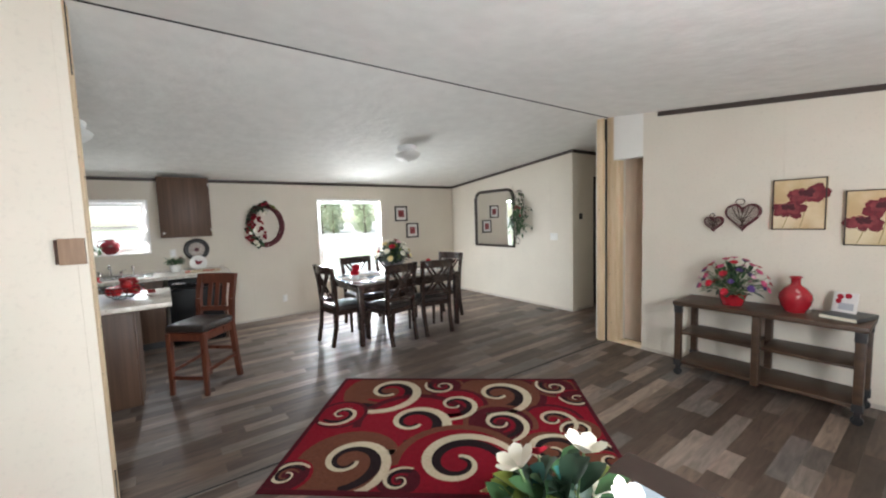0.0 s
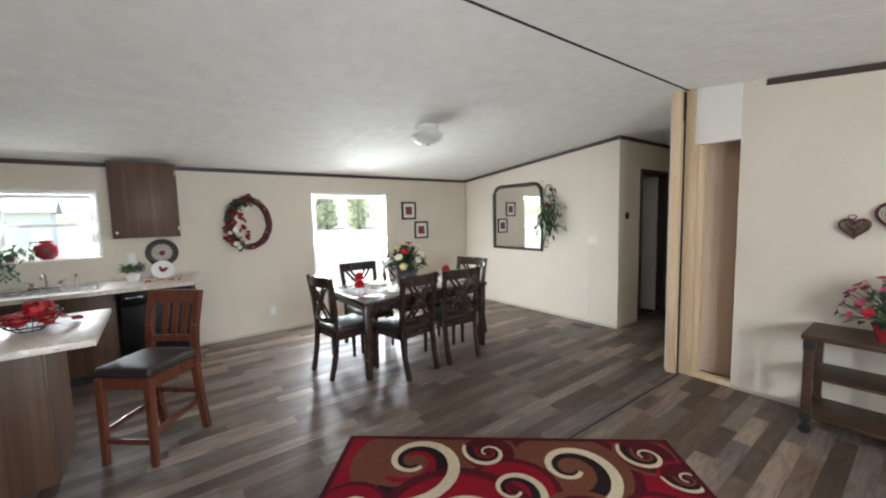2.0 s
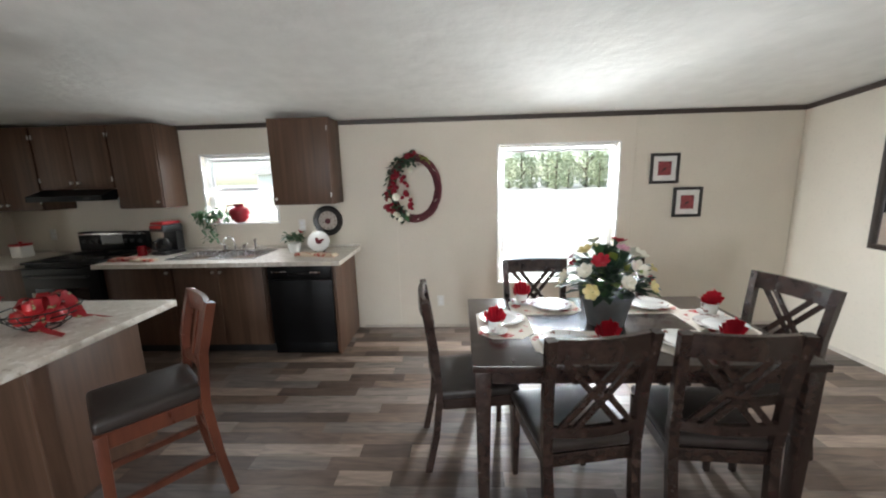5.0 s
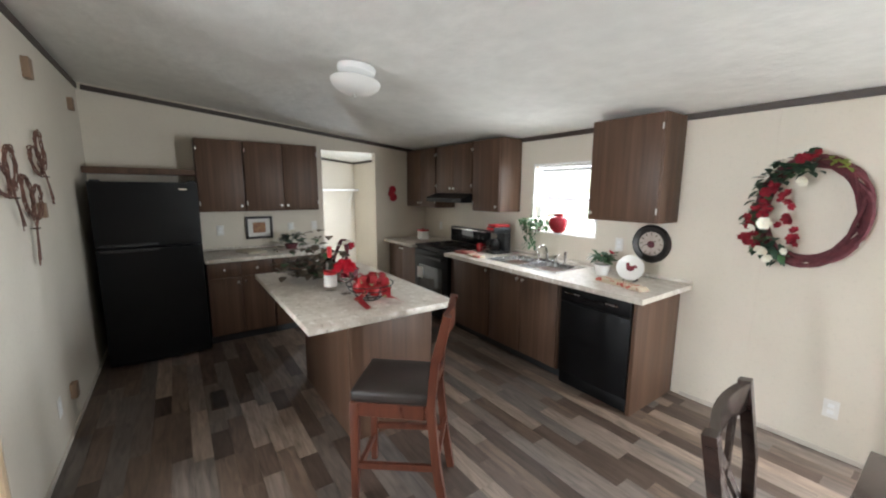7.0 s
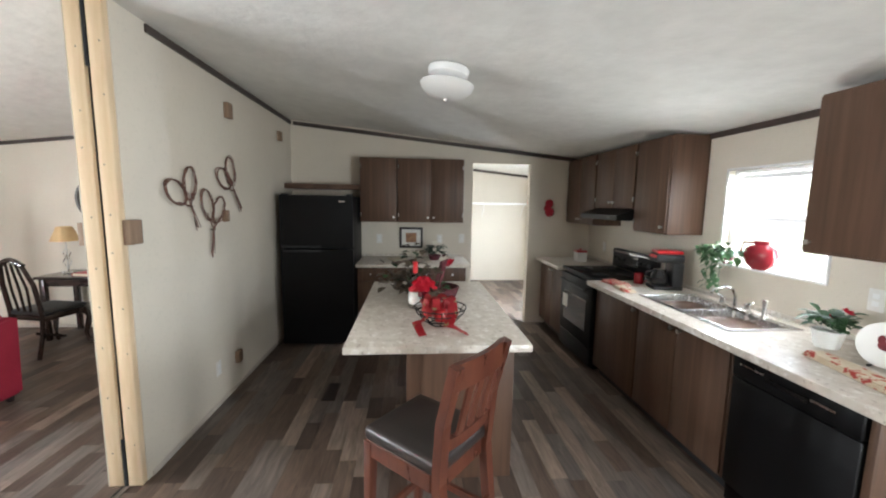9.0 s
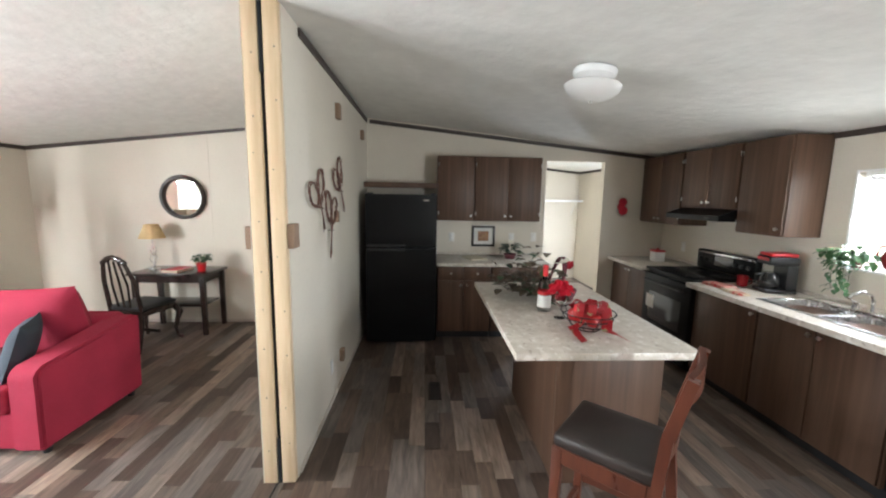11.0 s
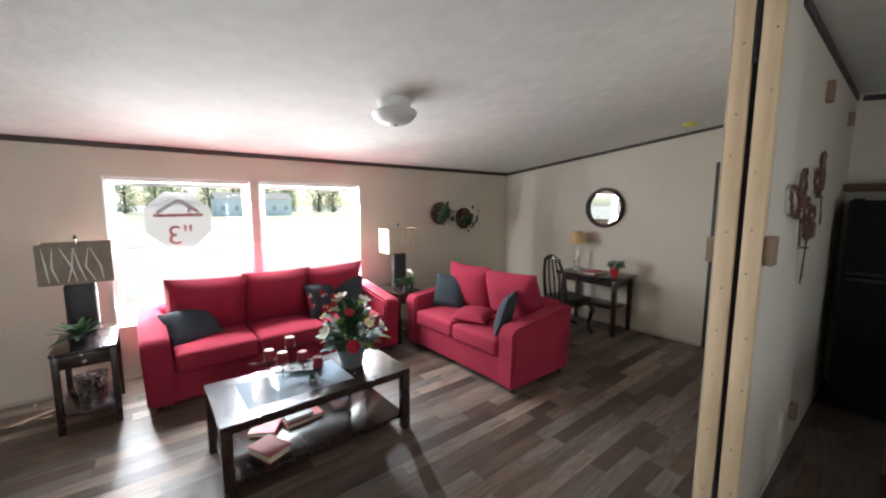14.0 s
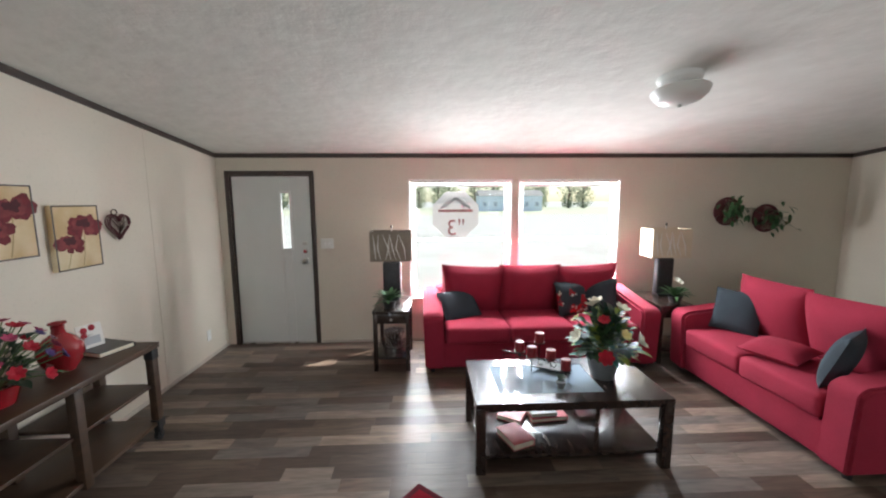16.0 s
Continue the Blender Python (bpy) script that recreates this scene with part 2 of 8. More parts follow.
def sweep(bm, pts, r, seg=8, closed=False, flat=1.0):
    """A tube along points; r may be a number or a list."""
    pts = [Vector(p) for p in pts]
    n = len(pts)
    rings = []
    for i, p in enumerate(pts):
        a = pts[(i - 1) % n] if closed or i else p
        c = pts[(i + 1) % n] if closed or i < n - 1 else p
        d = (c - a).normalized()
        up = Vector((0, 0, 1)) if abs(d.z) < 0.9 else Vector((1, 0, 0))
        s = d.cross(up).normalized()
        u = s.cross(d)
        rr = r[i] if isinstance(r, (list, tuple)) else r
        rings.append([bm.verts.new(p + s * math.cos(k * math.tau / seg) * rr + u * math.sin(k * math.tau / seg) * rr * flat) for k in range(seg)])
    for i in range(n if closed else n - 1):
        a, c = rings[i], rings[(i + 1) % n]
        for k in range(seg):
            bm.faces.new((a[k], a[(k + 1) % seg], c[(k + 1) % seg], c[k]))
    if not closed:
        bm.faces.new(rings[0][::-1])
        bm.faces.new(rings[-1])


def lathe(bm, prof, seg=24, at=(0, 0, 0), squash=1.0, cap=True):
    """A turned shape from (radius, height) pairs."""
    at = Vector(at)
    rings = []
    for r, z in prof:
        rings.append([bm.verts.new(at + Vector((r * math.cos(k * math.tau / seg), squash * r * math.sin(k * math.tau / seg), z))) for k in range(seg)])
    for a, c in zip(rings, rings[1:]):
        for k in range(seg):
            bm.faces.new((a[k], a[(k + 1) % seg], c[(k + 1) % seg], c[k]))
    if cap and prof[0][0] > 1e-5:
        bm.faces.new(rings[0][::-1])
    if cap and prof[-1][0] > 1e-5:
        bm.faces.new(rings[-1])
    bmesh.ops.remove_doubles(bm, verts=[v for ring in (rings[0], rings[-1]) for v in ring], dist=1e-6)


def rail(bm, pts, t, h):
    """One bent rail, t thick and h high, along points."""
    rings = []
    for i, p in enumerate(pts):
        a, c = Vector(pts[max(i - 1, 0)]), Vector(pts[min(i + 1, len(pts) - 1)])
        s = (c - a).cross(Vector((0, 0, 1))).normalized() * (t / 2)
        u = Vector((0, 0, h / 2))
        rings.append([bm.verts.new(Vector(p) + q) for q in (-s - u, s - u, s + u, -s + u)])
    bm.faces.new(rings[0][::-1]), bm.faces.new(rings[-1])
    for a, c in zip(rings, rings[1:]):
        for k in range(4):
            bm.faces.new((a[k], a[(k + 1) % 4], c[(k + 1) % 4], c[k]))


def prism(bm, pts, t):
    """A flat plate: an outline (as points) thickened by the vector t."""
    a = [bm.verts.new(p) for p in pts]
    c = [bm.verts.new(Vector(p) + Vector(t)) for p in pts]
    bm.faces.new(a)
    bm.faces.new(c[::-1])
    for k in range(len(pts)):
        bm.faces.new((a[k], c[k], c[(k + 1) % len(pts)], a[(k + 1) % len(pts)]))


def pillow(bm, w, h, t, m=Matrix(), n=12, pinch=0.12, e=2.4):
    """A stuffed cushion of w by h, t thick, standing in the xz plane of m."""
    def pt(u, v, s):
        k = max(0.0, (1 - abs(u) ** e) * (1 - abs(v) ** e)) ** 0.5
        x = u * w / 2 * (1 - pinch * (1 - v * v) * 0.5)
        z = v * h / 2 * (1 - pinch * (1 - u * u) * 0.5)
        return m @ Vector((x, s * t / 2 * k, z))
    grids = []
    for s in (-1, 1):
        grids.append([[bm.verts.new(pt(-1 + 2 * i / n, -1 + 2 * j / n, s)) for j in range(n + 1)] for i in range(n + 1)])
    for g, flip in ((grids[0], False), (grids[1], True)):
        for i in range(n):
            for j in range(n):
                q = (g[i][j], g[i + 1][j], g[i + 1][j + 1], g[i][j + 1])
                bm.faces.new(q[::-1] if flip else q)
    bmesh.ops.remove_doubles(bm, verts=bm.verts[:], dist=1e-5)


def soft_box(bm, x0, y0, z0, x1, y1, z1, r=0.04, puff=0.0, n=8):
    """A padded block with round edges and a slightly domed top."""
    start = len(bm.verts)
    box(bm, x0, y0, z0, x1, y1, z1, r, 4)
    bm.verts.ensure_lookup_table()
    if puff:
        fs = [f for f in bm.faces if f.normal.z > 0.99 and abs(f.calc_center_median().z - z1) < 1e-3
              and x0 <= f.calc_center_median().x <= x1 and y0 <= f.calc_center_median().y <= y1]
        es = list({e for f in fs for e in f.edges})
        bmesh.ops.subdivide_edges(bm, edges=es, cuts=n, use_grid_fill=True)
        bm.verts.ensure_lookup_table()
        for v in bm.verts[start:]:
            if abs(v.co.z - z1) < 1e-4:
                u, w = (2 * v.co.x - x0 - x1) / (x1 - x0), (2 * v.co.y - y0 - y1) / (y1 - y0)
                v.co.z += puff * max(0, (1 - u * u)) * max(0, (1 - w * w))


def finish(bm, name, smooth=35):
    bmesh.ops.recalc_face_normals(bm, faces=bm.faces[:])
    me = bpy.data.meshes.new(name)
    bm.to_mesh(me)
    bm.free()
    if smooth:
        me.polygons.foreach_set("use_smooth", [True] * len(me.polygons))
        me.set_sharp_from_angle(angle=radians(smooth))
    return me


def part(name, bm, material, parent, label="", smooth=35):
    me = finish(bm, name, smooth)
    me.materials.append(material)
    ob = new(name, me)
    ob.parent = parent
    if label:
        ob["label"] = label
    return ob


def thing(name, x, y, z, rz, label, category, group="", kind=""):
    ob = new(name)
    ob.empty_display_size = 0.05
    ob.matrix_basis = pose(x, y, z, 0, 0, rz)
    return tagged(ob, label, category, group, kind)


def solid(name, bm, material, label, category, kind="structure", smooth=0):
    me = finish(bm, name, smooth)
    me.materials.append(material)
    return tagged(new(name, me), label, category, "", kind)


def B(*a, **k):
    bm = bmesh.new()
    box(bm, *a, **k)
    return bm


def plant_leaf(bm, base, direction, length, width, droop=0.3, fold=0.15):
    """One blade of a leaf: two rows of quads bent downwards."""
    base, d = Vector(base), Vector(direction).normalized()
    side = d.cross(Vector((0, 0, 1)))
    side = side.normalized() if side.length > 1e-3 else Vector((1, 0, 0))
    up = side.cross(d)
    rows = []
    for i, (f, w) in enumerate(((0, 0.12), (0.3, 0.85), (0.62, 1.0), (0.85, 0.55), (1.0, 0.03))):
        c = base + d * (length * f) - Vector((0, 0, 1)) * (droop * length * f * f)
        rows.append([bm.verts.new(c - side * (width / 2 * w) + up * (fold * width * w)), bm.verts.new(c), bm.verts.new(c + side * (width / 2 * w) + up * (fold * width * w))])
    for a, c in zip(rows, rows[1:]):
        for k in range(2):
            bm.faces.new((a[k], a[k + 1], c[k + 1], c[k]))


def petals(bm, at, r, n=6, up=0.5, facing=(0, 0, 1), layers=1):
    """A blossom: rings of cupped petals round a centre."""
    q = Vector(facing).to_track_quat("Z", "Y").to_matrix()
    at = Vector(at)
    for lay in range(layers):
        rr, uu = r * (1 - 0.28 * lay), up + 0.35 * lay
        for k in range(n):
            a = (k + 0.5 * lay) * math.tau / n
            d, s = Vector((math.cos(a), math.sin(a), uu)).normalized(), Vector((-math.sin(a), math.cos(a), 0))
            w = 2.2 * rr / n + 0.3 * rr
            pts = [(0.05, 0.15, 0), (0.5, 1.0, 0.05), (0.85, 0.8, 0.18), (1.0, 0.1, 0.22)]
            rows = []
            for f, ww, lift in pts:
                c = d * (rr * f) + Vector((0, 0, lift * rr * (0.5 - uu)))
                rows.append([bm.verts.new(at + q @ (c - s * (w * ww / 2))), bm.verts.new(at + q @ (c + s * (w * ww / 2)))])
            for a_, c_ in zip(rows, rows[1:]):
                bm.faces.new((a_[0], a_[1], c_[1], c_[0]))


# ---- the large structure ----
XL, XR, XH, YB, YF, YC = -3.16, 4.13, 5.01, 6.40, -1.505, 3.405


def ridge(x):
    return 2.426 - 0.0219 * x


def ceil_z(x, y):
    return 2.19 + 0.1005 * (YB - y) if y > ridge(x) else 2.162 + 0.1121 * (y - YF)


def cuts(lo, hi, holes, k):
    xs = sorted({lo, hi, *(h[k] for h in holes), *(h[k + 1] for h in holes)})
    return [(a, c) for a, c in zip(xs, xs[1:]) if lo <= a and c <= hi]


def wall_along_x(name, x0, x1, y0, y1, label, holes=(), top=2.75, bottom=-0.05):
    bm = bmesh.new()
    for a, c in cuts(x0, x1, holes, 0):
        h = [q for q in holes if q[0] <= a and q[1] >= c]
        if h:
            if h[0][2] > bottom:
                box(bm, a, y0, bottom, c, y1, h[0][2])
            box(bm, a, y0, h[0][3], c, y1, top)
        else:
            box(bm, a, y0, bottom, c, y1, top)
    return solid(name, bm, WALL, label, "wall")


def wall_along_y(name, y0, y1, x0, x1, label, holes=(), top=2.75, bottom=-0.05):
    bm = bmesh.new()
    for a, c in cuts(y0, y1, holes, 0):
        h = [q for q in holes if q[0] <= a and q[1] >= c]
        if h:
            if h[0][2] > bottom:
                box(bm, x0, a, bottom, x1, c, h[0][2])
            box(bm, x0, a, h[0][3], x1, c, top)
        else:
            box(bm, x0, a, bottom, x1, c, top)
    return solid(name, bm, WALL, label, "wall")


TAN = mat("tan_closet_panel", (0.66, 0.52, 0.40), (0.60, 0.47, 0.355), 3, 0.7, bump=0.06, bscale=120, world_space=True)
FD = (3.12, 4.00, 0.0, 1.935)       # front door opening
wall_along_x("wall_back", -6.0, 8.2, YB, YB + 0.13, "beige vinyl-covered back wall of kitchen and dining area", (DW, KW, UW))
wall_along_x("wall_front", -6.0, 8.2, YF - 0.13, YF, "beige vinyl-covered front wall of the living room", (FW1, FW2, FD))
wall_along_y("wall_kitchen_end", ridge(XL) + 0.02, YB, XL - 0.1, XL, "beige end wall of the kitchen with a doorway", ((4.80, 5.56, 0.0, 2.125),), bottom=-0.05)
wall_along_y("wall_living_end", YF, ridge(XL) - 0.09, XL - 0.1, XL, "beige end wall of the living room with a doorway", ((1.58, 2.28, 0.0, 2.04),))
wall_along_y("wall_console", YF, 1.93, XR, XR + 0.1, "beige living room wall behind the console table")
wall_along_y("wall_mirror", YC, YB, XH, XH + 0.1, "beige dining room wall with the mirror")
wall_along_x("wall_corridor", XH + 0.1, 8.2, YC, YC + 0.1, "beige corridor wall with two doorways", ((5.62, 6.36, 0.0, 2.05), (6.62, 7.38, 0.0, 2.05)))
wall_along_x("wall_partition_kitchen", XL, -0.365, 2.443, 2.524, "pale beige kitchen side of the partition wall")
wall_along_x("wall_partition_living", XL, -0.365, 2.343, 2.422, "pale beige living room side of the partition wall")
wall_along_x("wall_closet_kitchen", 4.115, 8.2, 2.350, 2.435, "beige corridor wall along the marriage line")
wall_along_y("wall_closet_back", 1.75, 2.24, 4.36, 4.43, "tan back wall of the shallow closet")
wall_along_x("wall_closet_side", 4.23, 4.36, 1.80, 1.86, "tan side wall of the shallow closet")
wall_along_x("wall_closet_living", 4.25, 8.2, 2.24, 2.325, "wall along the marriage line behind the closet")
wall_along_y("wall_far_left", YF, YB, -6.1, -6.0, "beige outer end wall")
wall_along_y("wall_far_right", YF, YB, 8.2, 8.3, "beige outer end wall of the corridor")
wall_along_x("wall_utility", -6.0, XL - 0.1, 4.40, 4.50, "beige side wall of the utility room")
wall_along_y("wall_corridor_rooms", YC + 0.1, YB, 6.44, 6.54, "beige wall between two rooms off the corridor")
for _w in ("wall_closet_back", "wall_closet_side"):
    bpy.data.objects[_w].data.materials[0] = TAN
# header over the closet
bm = bmesh.new()
box(bm, XR + 0.002, 1.93, 2.105, XR + 0.1, 2.26, 2.75)
solid("closet_header", bm, mat("white_drywall", (0.76, 0.73, 0.68), (0.72, 0.69, 0.64), 4, 0.8, world_space=True), "unpainted white drywall header over the closet opening", "wall")

# ceilings, one per half of the house, with the open seam between them
for nm, side in (("ceiling_kitchen", 1), ("ceiling_living", -1)):
    bm = bmesh.new()
    ye, ze = (YB, 2.19) if side > 0 else (YF, 2.162)
    lower = []
    for x in (-6.0, 8.2):
        yr = ridge(x) + side * 0.012
        lower.append((Vector((x, yr, 2.597)), Vector((x, ye, ze))))
    vs = [bm.verts.new(p) for p in (lower[0][0], lower[0][1], lower[1][1], lower[1][0])]
    up = [bm.verts.new(v.co + Vector((0, 0, 0.05))) for v in vs]
    bm.faces.new(vs)
    bm.faces.new(up[::-1])
    for k in range(4):
        bm.faces.new((vs[k], up[k], up[(k + 1) % 4], vs[(k + 1) % 4]))
    solid(nm, bm, CEIL, "off-white stomped-texture sloping ceiling", "ceiling")
bm = bmesh.new()
bar(bm, (-6.0, ridge(-6.0), 2.622), (8.2, ridge(8.2), 2.622), 0.0235, 0.05)
solid("ceiling_seam", bm, BLACKGAP, "black gap where the two ceiling halves meet", "trim")
# unseen slab over all rooms, added to keep outside light from above out
bm = bmesh.new()
box(bm, -6.4, YF - 0.5, 2.76, 8.5, YB + 0.5, 2.9)
solid("roof", bm, mat("roof_shingle", (0.30, 0.28, 0.26), rough=0.9), "plain unseen roof slab that blocks the sky's light", "roof")


# brown trim strips under the ceiling
def trim_along_x(x0, x1, y, z, s):
    bm = bmesh.new()
    box(bm, x0, y, z - 0.045, x1, y + s * 0.014, z, 0.004)
    solid("trim", bm, TRIM, "dark brown ceiling trim strip", "trim")


def trim_along_y(y0, y1, x, s):
    bm = bmesh.new()
    z0, z1 = ceil_z(x, y0), ceil_z(x, y1)
    bar(bm, (x + s * 0.007, y0, z0 - 0.024), (x + s * 0.007, y1, z1 - 0.024), 0.014, 0.045)
    solid("trim", bm, TRIM, "dark brown ceiling trim strip", "trim")


trim_along_x(XL, XH, YB, 2.19, -1)
trim_along_x(XL, XR, YF, 2.162, 1)
trim_along_x(-6.0, XL - 0.1, YB, 2.19, -1)
trim_along_y(2.56, YB - 0.015, XL, 1)
trim_along_y(YF + 0.015, 2.34, XL, 1)
trim_along_y(YF + 0.015, 1.78, XR, -1)
trim_along_y(YC, YB - 0.015, XH, -1)
trim_along_y(4.5, YB - 0.015, -6.0, 1)
bm = bmesh.new()
box(bm, XH + 0.012, YC - 0.014, 2.445, 8.2, YC, 2.49)
solid("trim", bm, TRIM, "dark brown corridor ceiling trim strip", "trim")
bm = bmesh.new()
box(bm, XL + 0.015, 2.524, 2.535, -0.62, 2.538, 2.58)
solid("trim", bm, TRIM, "dark brown ceiling trim on the partition wall", "trim")

# pale strips over the panel joints
SEAMS = [("y", XH, 3.82, -1), ("y", XR, 0.79, -1), ("y", XR, -0.46, -1), ("y", XL, 0.60, 1), ("x", YB, 1.05, -1), ("x", YB, 3.45, -1), ("x", YF, -1.05, 1)]
for ax, plane, at, s in SEAMS:
    bm = bmesh.new()
    if ax == "y":
        box(bm, plane, at - 0.006, 0.0, plane + s * 0.003, at + 0.006, ceil_z(plane, at) - 0.05, 0.001, 1)
    else:
        box(bm, at - 0.006, plane, 0.0, at + 0.006, plane + s * 0.003, 2.14, 0.001, 1)
    solid("wall_batten", bm, WALL, "thin beige batten over a wall panel joint", "trim")

# low baseboards
BASE = mat("beige_baseboard", (0.56, 0.50, 0.43), rough=0.5, world_space=True)


def base_x(x0, x1, y, s):
    bm = bmesh.new()
    box(bm, x0, y, 0, x1, y + s * 0.01, 0.035, 0.003, 1)
    solid("baseboard", bm, BASE, "low beige baseboard", "baseboard")


def base_y(y0, y1, x, s):
    bm = bmesh.new()
    box(bm, x, y0, 0, x + s * 0.01, y1, 0.035, 0.003, 1)
    solid("baseboard", bm, BASE, "low beige baseboard", "baseboard")


base_x(0.65, XH, YB, -1), base_x(XL, 3.06, YF, 1), base_x(XL, -0.4, 2.524, 1), base_x(XL, -0.4, 2.343, -1)
base_y(YF, 1.93, XR, -1), base_y(YC, YB, XH, -1), base_y(YF, 1.52, XL, 1)
base_x(XH + 0.1, 5.55, YC, -1)


# raw lumber at the wall ends
def stud(x0, y0, x1, y1, z0=0.0, z1=2.59, nails=True):
    st = thing("stud", (x0 + x1) / 2, (y0 + y1) / 2, z0, 0, "raw pine stud with nail heads at the unfinished wall end", "stud", kind="structure")
    w, d, h = (x1 - x0) / 2, (y1 - y0) / 2, z1 - z0
    part("post", B(-w, -d, 0, w, d, h, b=0.003), LUMBER, st)
    if nails:
        rnd = random.Random(int(x0 * 1000) + int(y0 * 1000))
        for k in range(9):
            bm = bmesh.new()
            s = 1 if x0 < 1 else -1
            z = 0.25 + k * 0.26 + rnd.uniform(-0.05, 0.05)
            y = rnd.uniform(-d * 0.5, d * 0.5)
            cyl(bm, (s * (w - 0.001), y, z), (s * (w + 0.0015), y, z), 0.004, seg=8)
            part("nail", bm, mat("nail_steel", (0.2, 0.19, 0.18), rough=0.5, metal=0.9) if "nail_steel" not in bpy.data.materials else bpy.data.materials["nail_steel"], st)
    return st


stud(-0.365, 2.345, -0.325, 2.420), stud(-0.365, 2.446, -0.325, 2.521)
stud(4.075, 2.352, 4.115, 2.433), stud(4.135, 2.235, 4.25, 2.340), stud(4.135, 2.19, 4.225, 2.233, 0.04, 2.10, False)
bm = bmesh.new()
box(bm, 4.132, 1.93, 0, 4.228, 2.235, 0.04, 0.003)
solid("closet_plate", bm, LUMBER, "raw pine sill plate of the closet frame", "stud")
for y0, y1 in ((2.422, 2.443),):
    bm = bmesh.new()
    box(bm, XL, y0, 0, -0.345, y1, 2.58)
    solid("gasket", bm, BLACKGAP, "black foam gasket between the wall halves", "trim")
    bm = bmesh.new()
    box(bm, -0.345, y0 + 0.003, 2.25, -0.322, y1 - 0.001, 2.58, 0.004)
    solid("gasket", bm, BLACKGAP, "black foam strip hanging from the ceiling seam", "trim")
    bm = bmesh.new()
    box(bm, -0.345, y0 + 0.003, 0.0, -0.322, y1 - 0.001, 0.28, 0.004)
    solid("gasket", bm, BLACKGAP, "black foam strip at the foot of the wall seam", "trim")
bm = bmesh.new()
box(bm, 4.117, 2.3405, 0, 4.25, 2.3495, 2.58)
box(bm, 4.10, 2.3405, 2.33, 4.117, 2.3495, 2.58)
solid("gasket", bm, BLACKGAP, "black foam gasket at the marriage wall", "trim")
bm = bmesh.new()
box(bm, -0.364, 2.340, 0.0, -0.325, 2.3435, 2.58)
solid("trim", bm, WALL, "beige edge strip beside the raw stud", "trim")
bm = bmesh.new()
box(bm, 4.072, 2.434, 0.02, 4.12, 2.4385, 2.57)
solid("trim", bm, WHITE, "white edge strip of the corridor wall", "trim")


# windows
def window(name, hole, y, s, label):
    """A single-hung vinyl window; s points from the wall into the room."""
    x0, x1, z0, z1 = hole
    w = thing(name, (x0 + x1) / 2, y, z0, 0, label, "window", kind="structure")
    hx, h = (x1 - x0) / 2, z1 - z0
    o, i = -s * 0.10, -s * 0.045
    part("window_frame", B(-hx, o, 0, -hx + 0.035, i, h, b=0.003), WHITE, w)
    part("window_frame", B(hx - 0.035, o, 0, hx, i, h, b=0.003), WHITE, w)
    part("window_frame", B(-hx + 0.035, o, h - 0.035, hx - 0.035, i, h, b=0.003), WHITE, w)
    part("window_sill", B(-hx + 0.035, o, 0, hx - 0.035, i, 0.035, b=0.003), WHITE, w)
    for a, c, yy in ((0.035, h * 0.5 + 0.015, i - s * 0.006), (h * 0.5 - 0.015, h - 0.035, o + s * 0.020)):
        t = 0.028
        bm = bmesh.new()
        box(bm, -hx + 0.036, yy - 0.010, a, -hx + 0.036 + t, yy + 0.010, c, 0.002, 1)
        box(bm, hx - 0.036 - t, yy - 0.010, a, hx - 0.036, yy + 0.010, c, 0.002, 1)
        box(bm, -hx + 0.036 + t, yy - 0.010, a, hx - 0.036 - t, yy + 0.010, a + t, 0.002, 1)
        box(bm, -hx + 0.036 + t, yy - 0.010, c - t, hx - 0.036 - t, yy + 0.010, c, 0.002, 1)
        sash = part("sash", bm, WHITE, w)
        g = part("pane", B(-hx + 0.036 + t, yy - 0.002, a + t, hx - 0.036 - t, yy + 0.002, c - t), PANE, sash)
        g.visible_shadow = False
    bm = bmesh.new()
    for a in (-0.25, 0.25):
        box(bm, hx * 2 * a - 0.03, i - s * 0.02, h * 0.5 + 0.016, hx * 2 * a + 0.03, i + s * 0.006, h * 0.5 + 0.028, 0.002, 1)
    part("latch", bm, WHITE, w)
    for a, c, e, f in ((-hx - 0.018, -hx, -0.018, h + 0.018), (hx, hx + 0.018, -0.018, h + 0.018)):
        part("window_casing", B(a, 0, e, c, s * 0.008, f, b=0.002), WHITE, w)
    part("window_casing", B(-hx, 0, h, hx, s * 0.008, h + 0.018, b=0.002), WHITE, w)
    part("window_casing", B(-hx, 0, -0.018, hx, s * 0.008, 0, b=0.002), WHITE, w)
    return w


window("window_1", DW, YB, -1, "bright white vinyl single-hung window in the dining area")
window("window_2", KW, YB, -1, "small white vinyl single-hung window over the sink")
window("window_3", FW1, YF, 1, "white vinyl single-hung window behind the red sofa")
window("window_4", FW2, YF, 1, "white vinyl single-hung window behind the red sofa")
window("window_5", UW, YB, -1, "white vinyl window assumed for the utility room, out of view")

# front door with its casing
fd = thing("door_1", 3.56, YF, 0, 0, "white steel front door with a narrow glass lite, closed", "door", kind="structure")
bm = bmesh.new()
box(bm, -0.425, -0.065, 0.012, 0.13 - 0.35 + 0.02, -0.02, 1.915, 0.002, 1)
box(bm, -0.10, -0.065, 0.012, 0.425, -0.02, 1.915, 0.002, 1)
box(bm, -0.20, -0.065, 0.012, -0.10, -0.02, 1.11, 0.002, 1)
box(bm, -0.20, -0.065, 1.74, -0.10, -0.02, 1.915, 0.002, 1)
part("leaf", bm, DOORW, fd)
bm = bmesh.new()
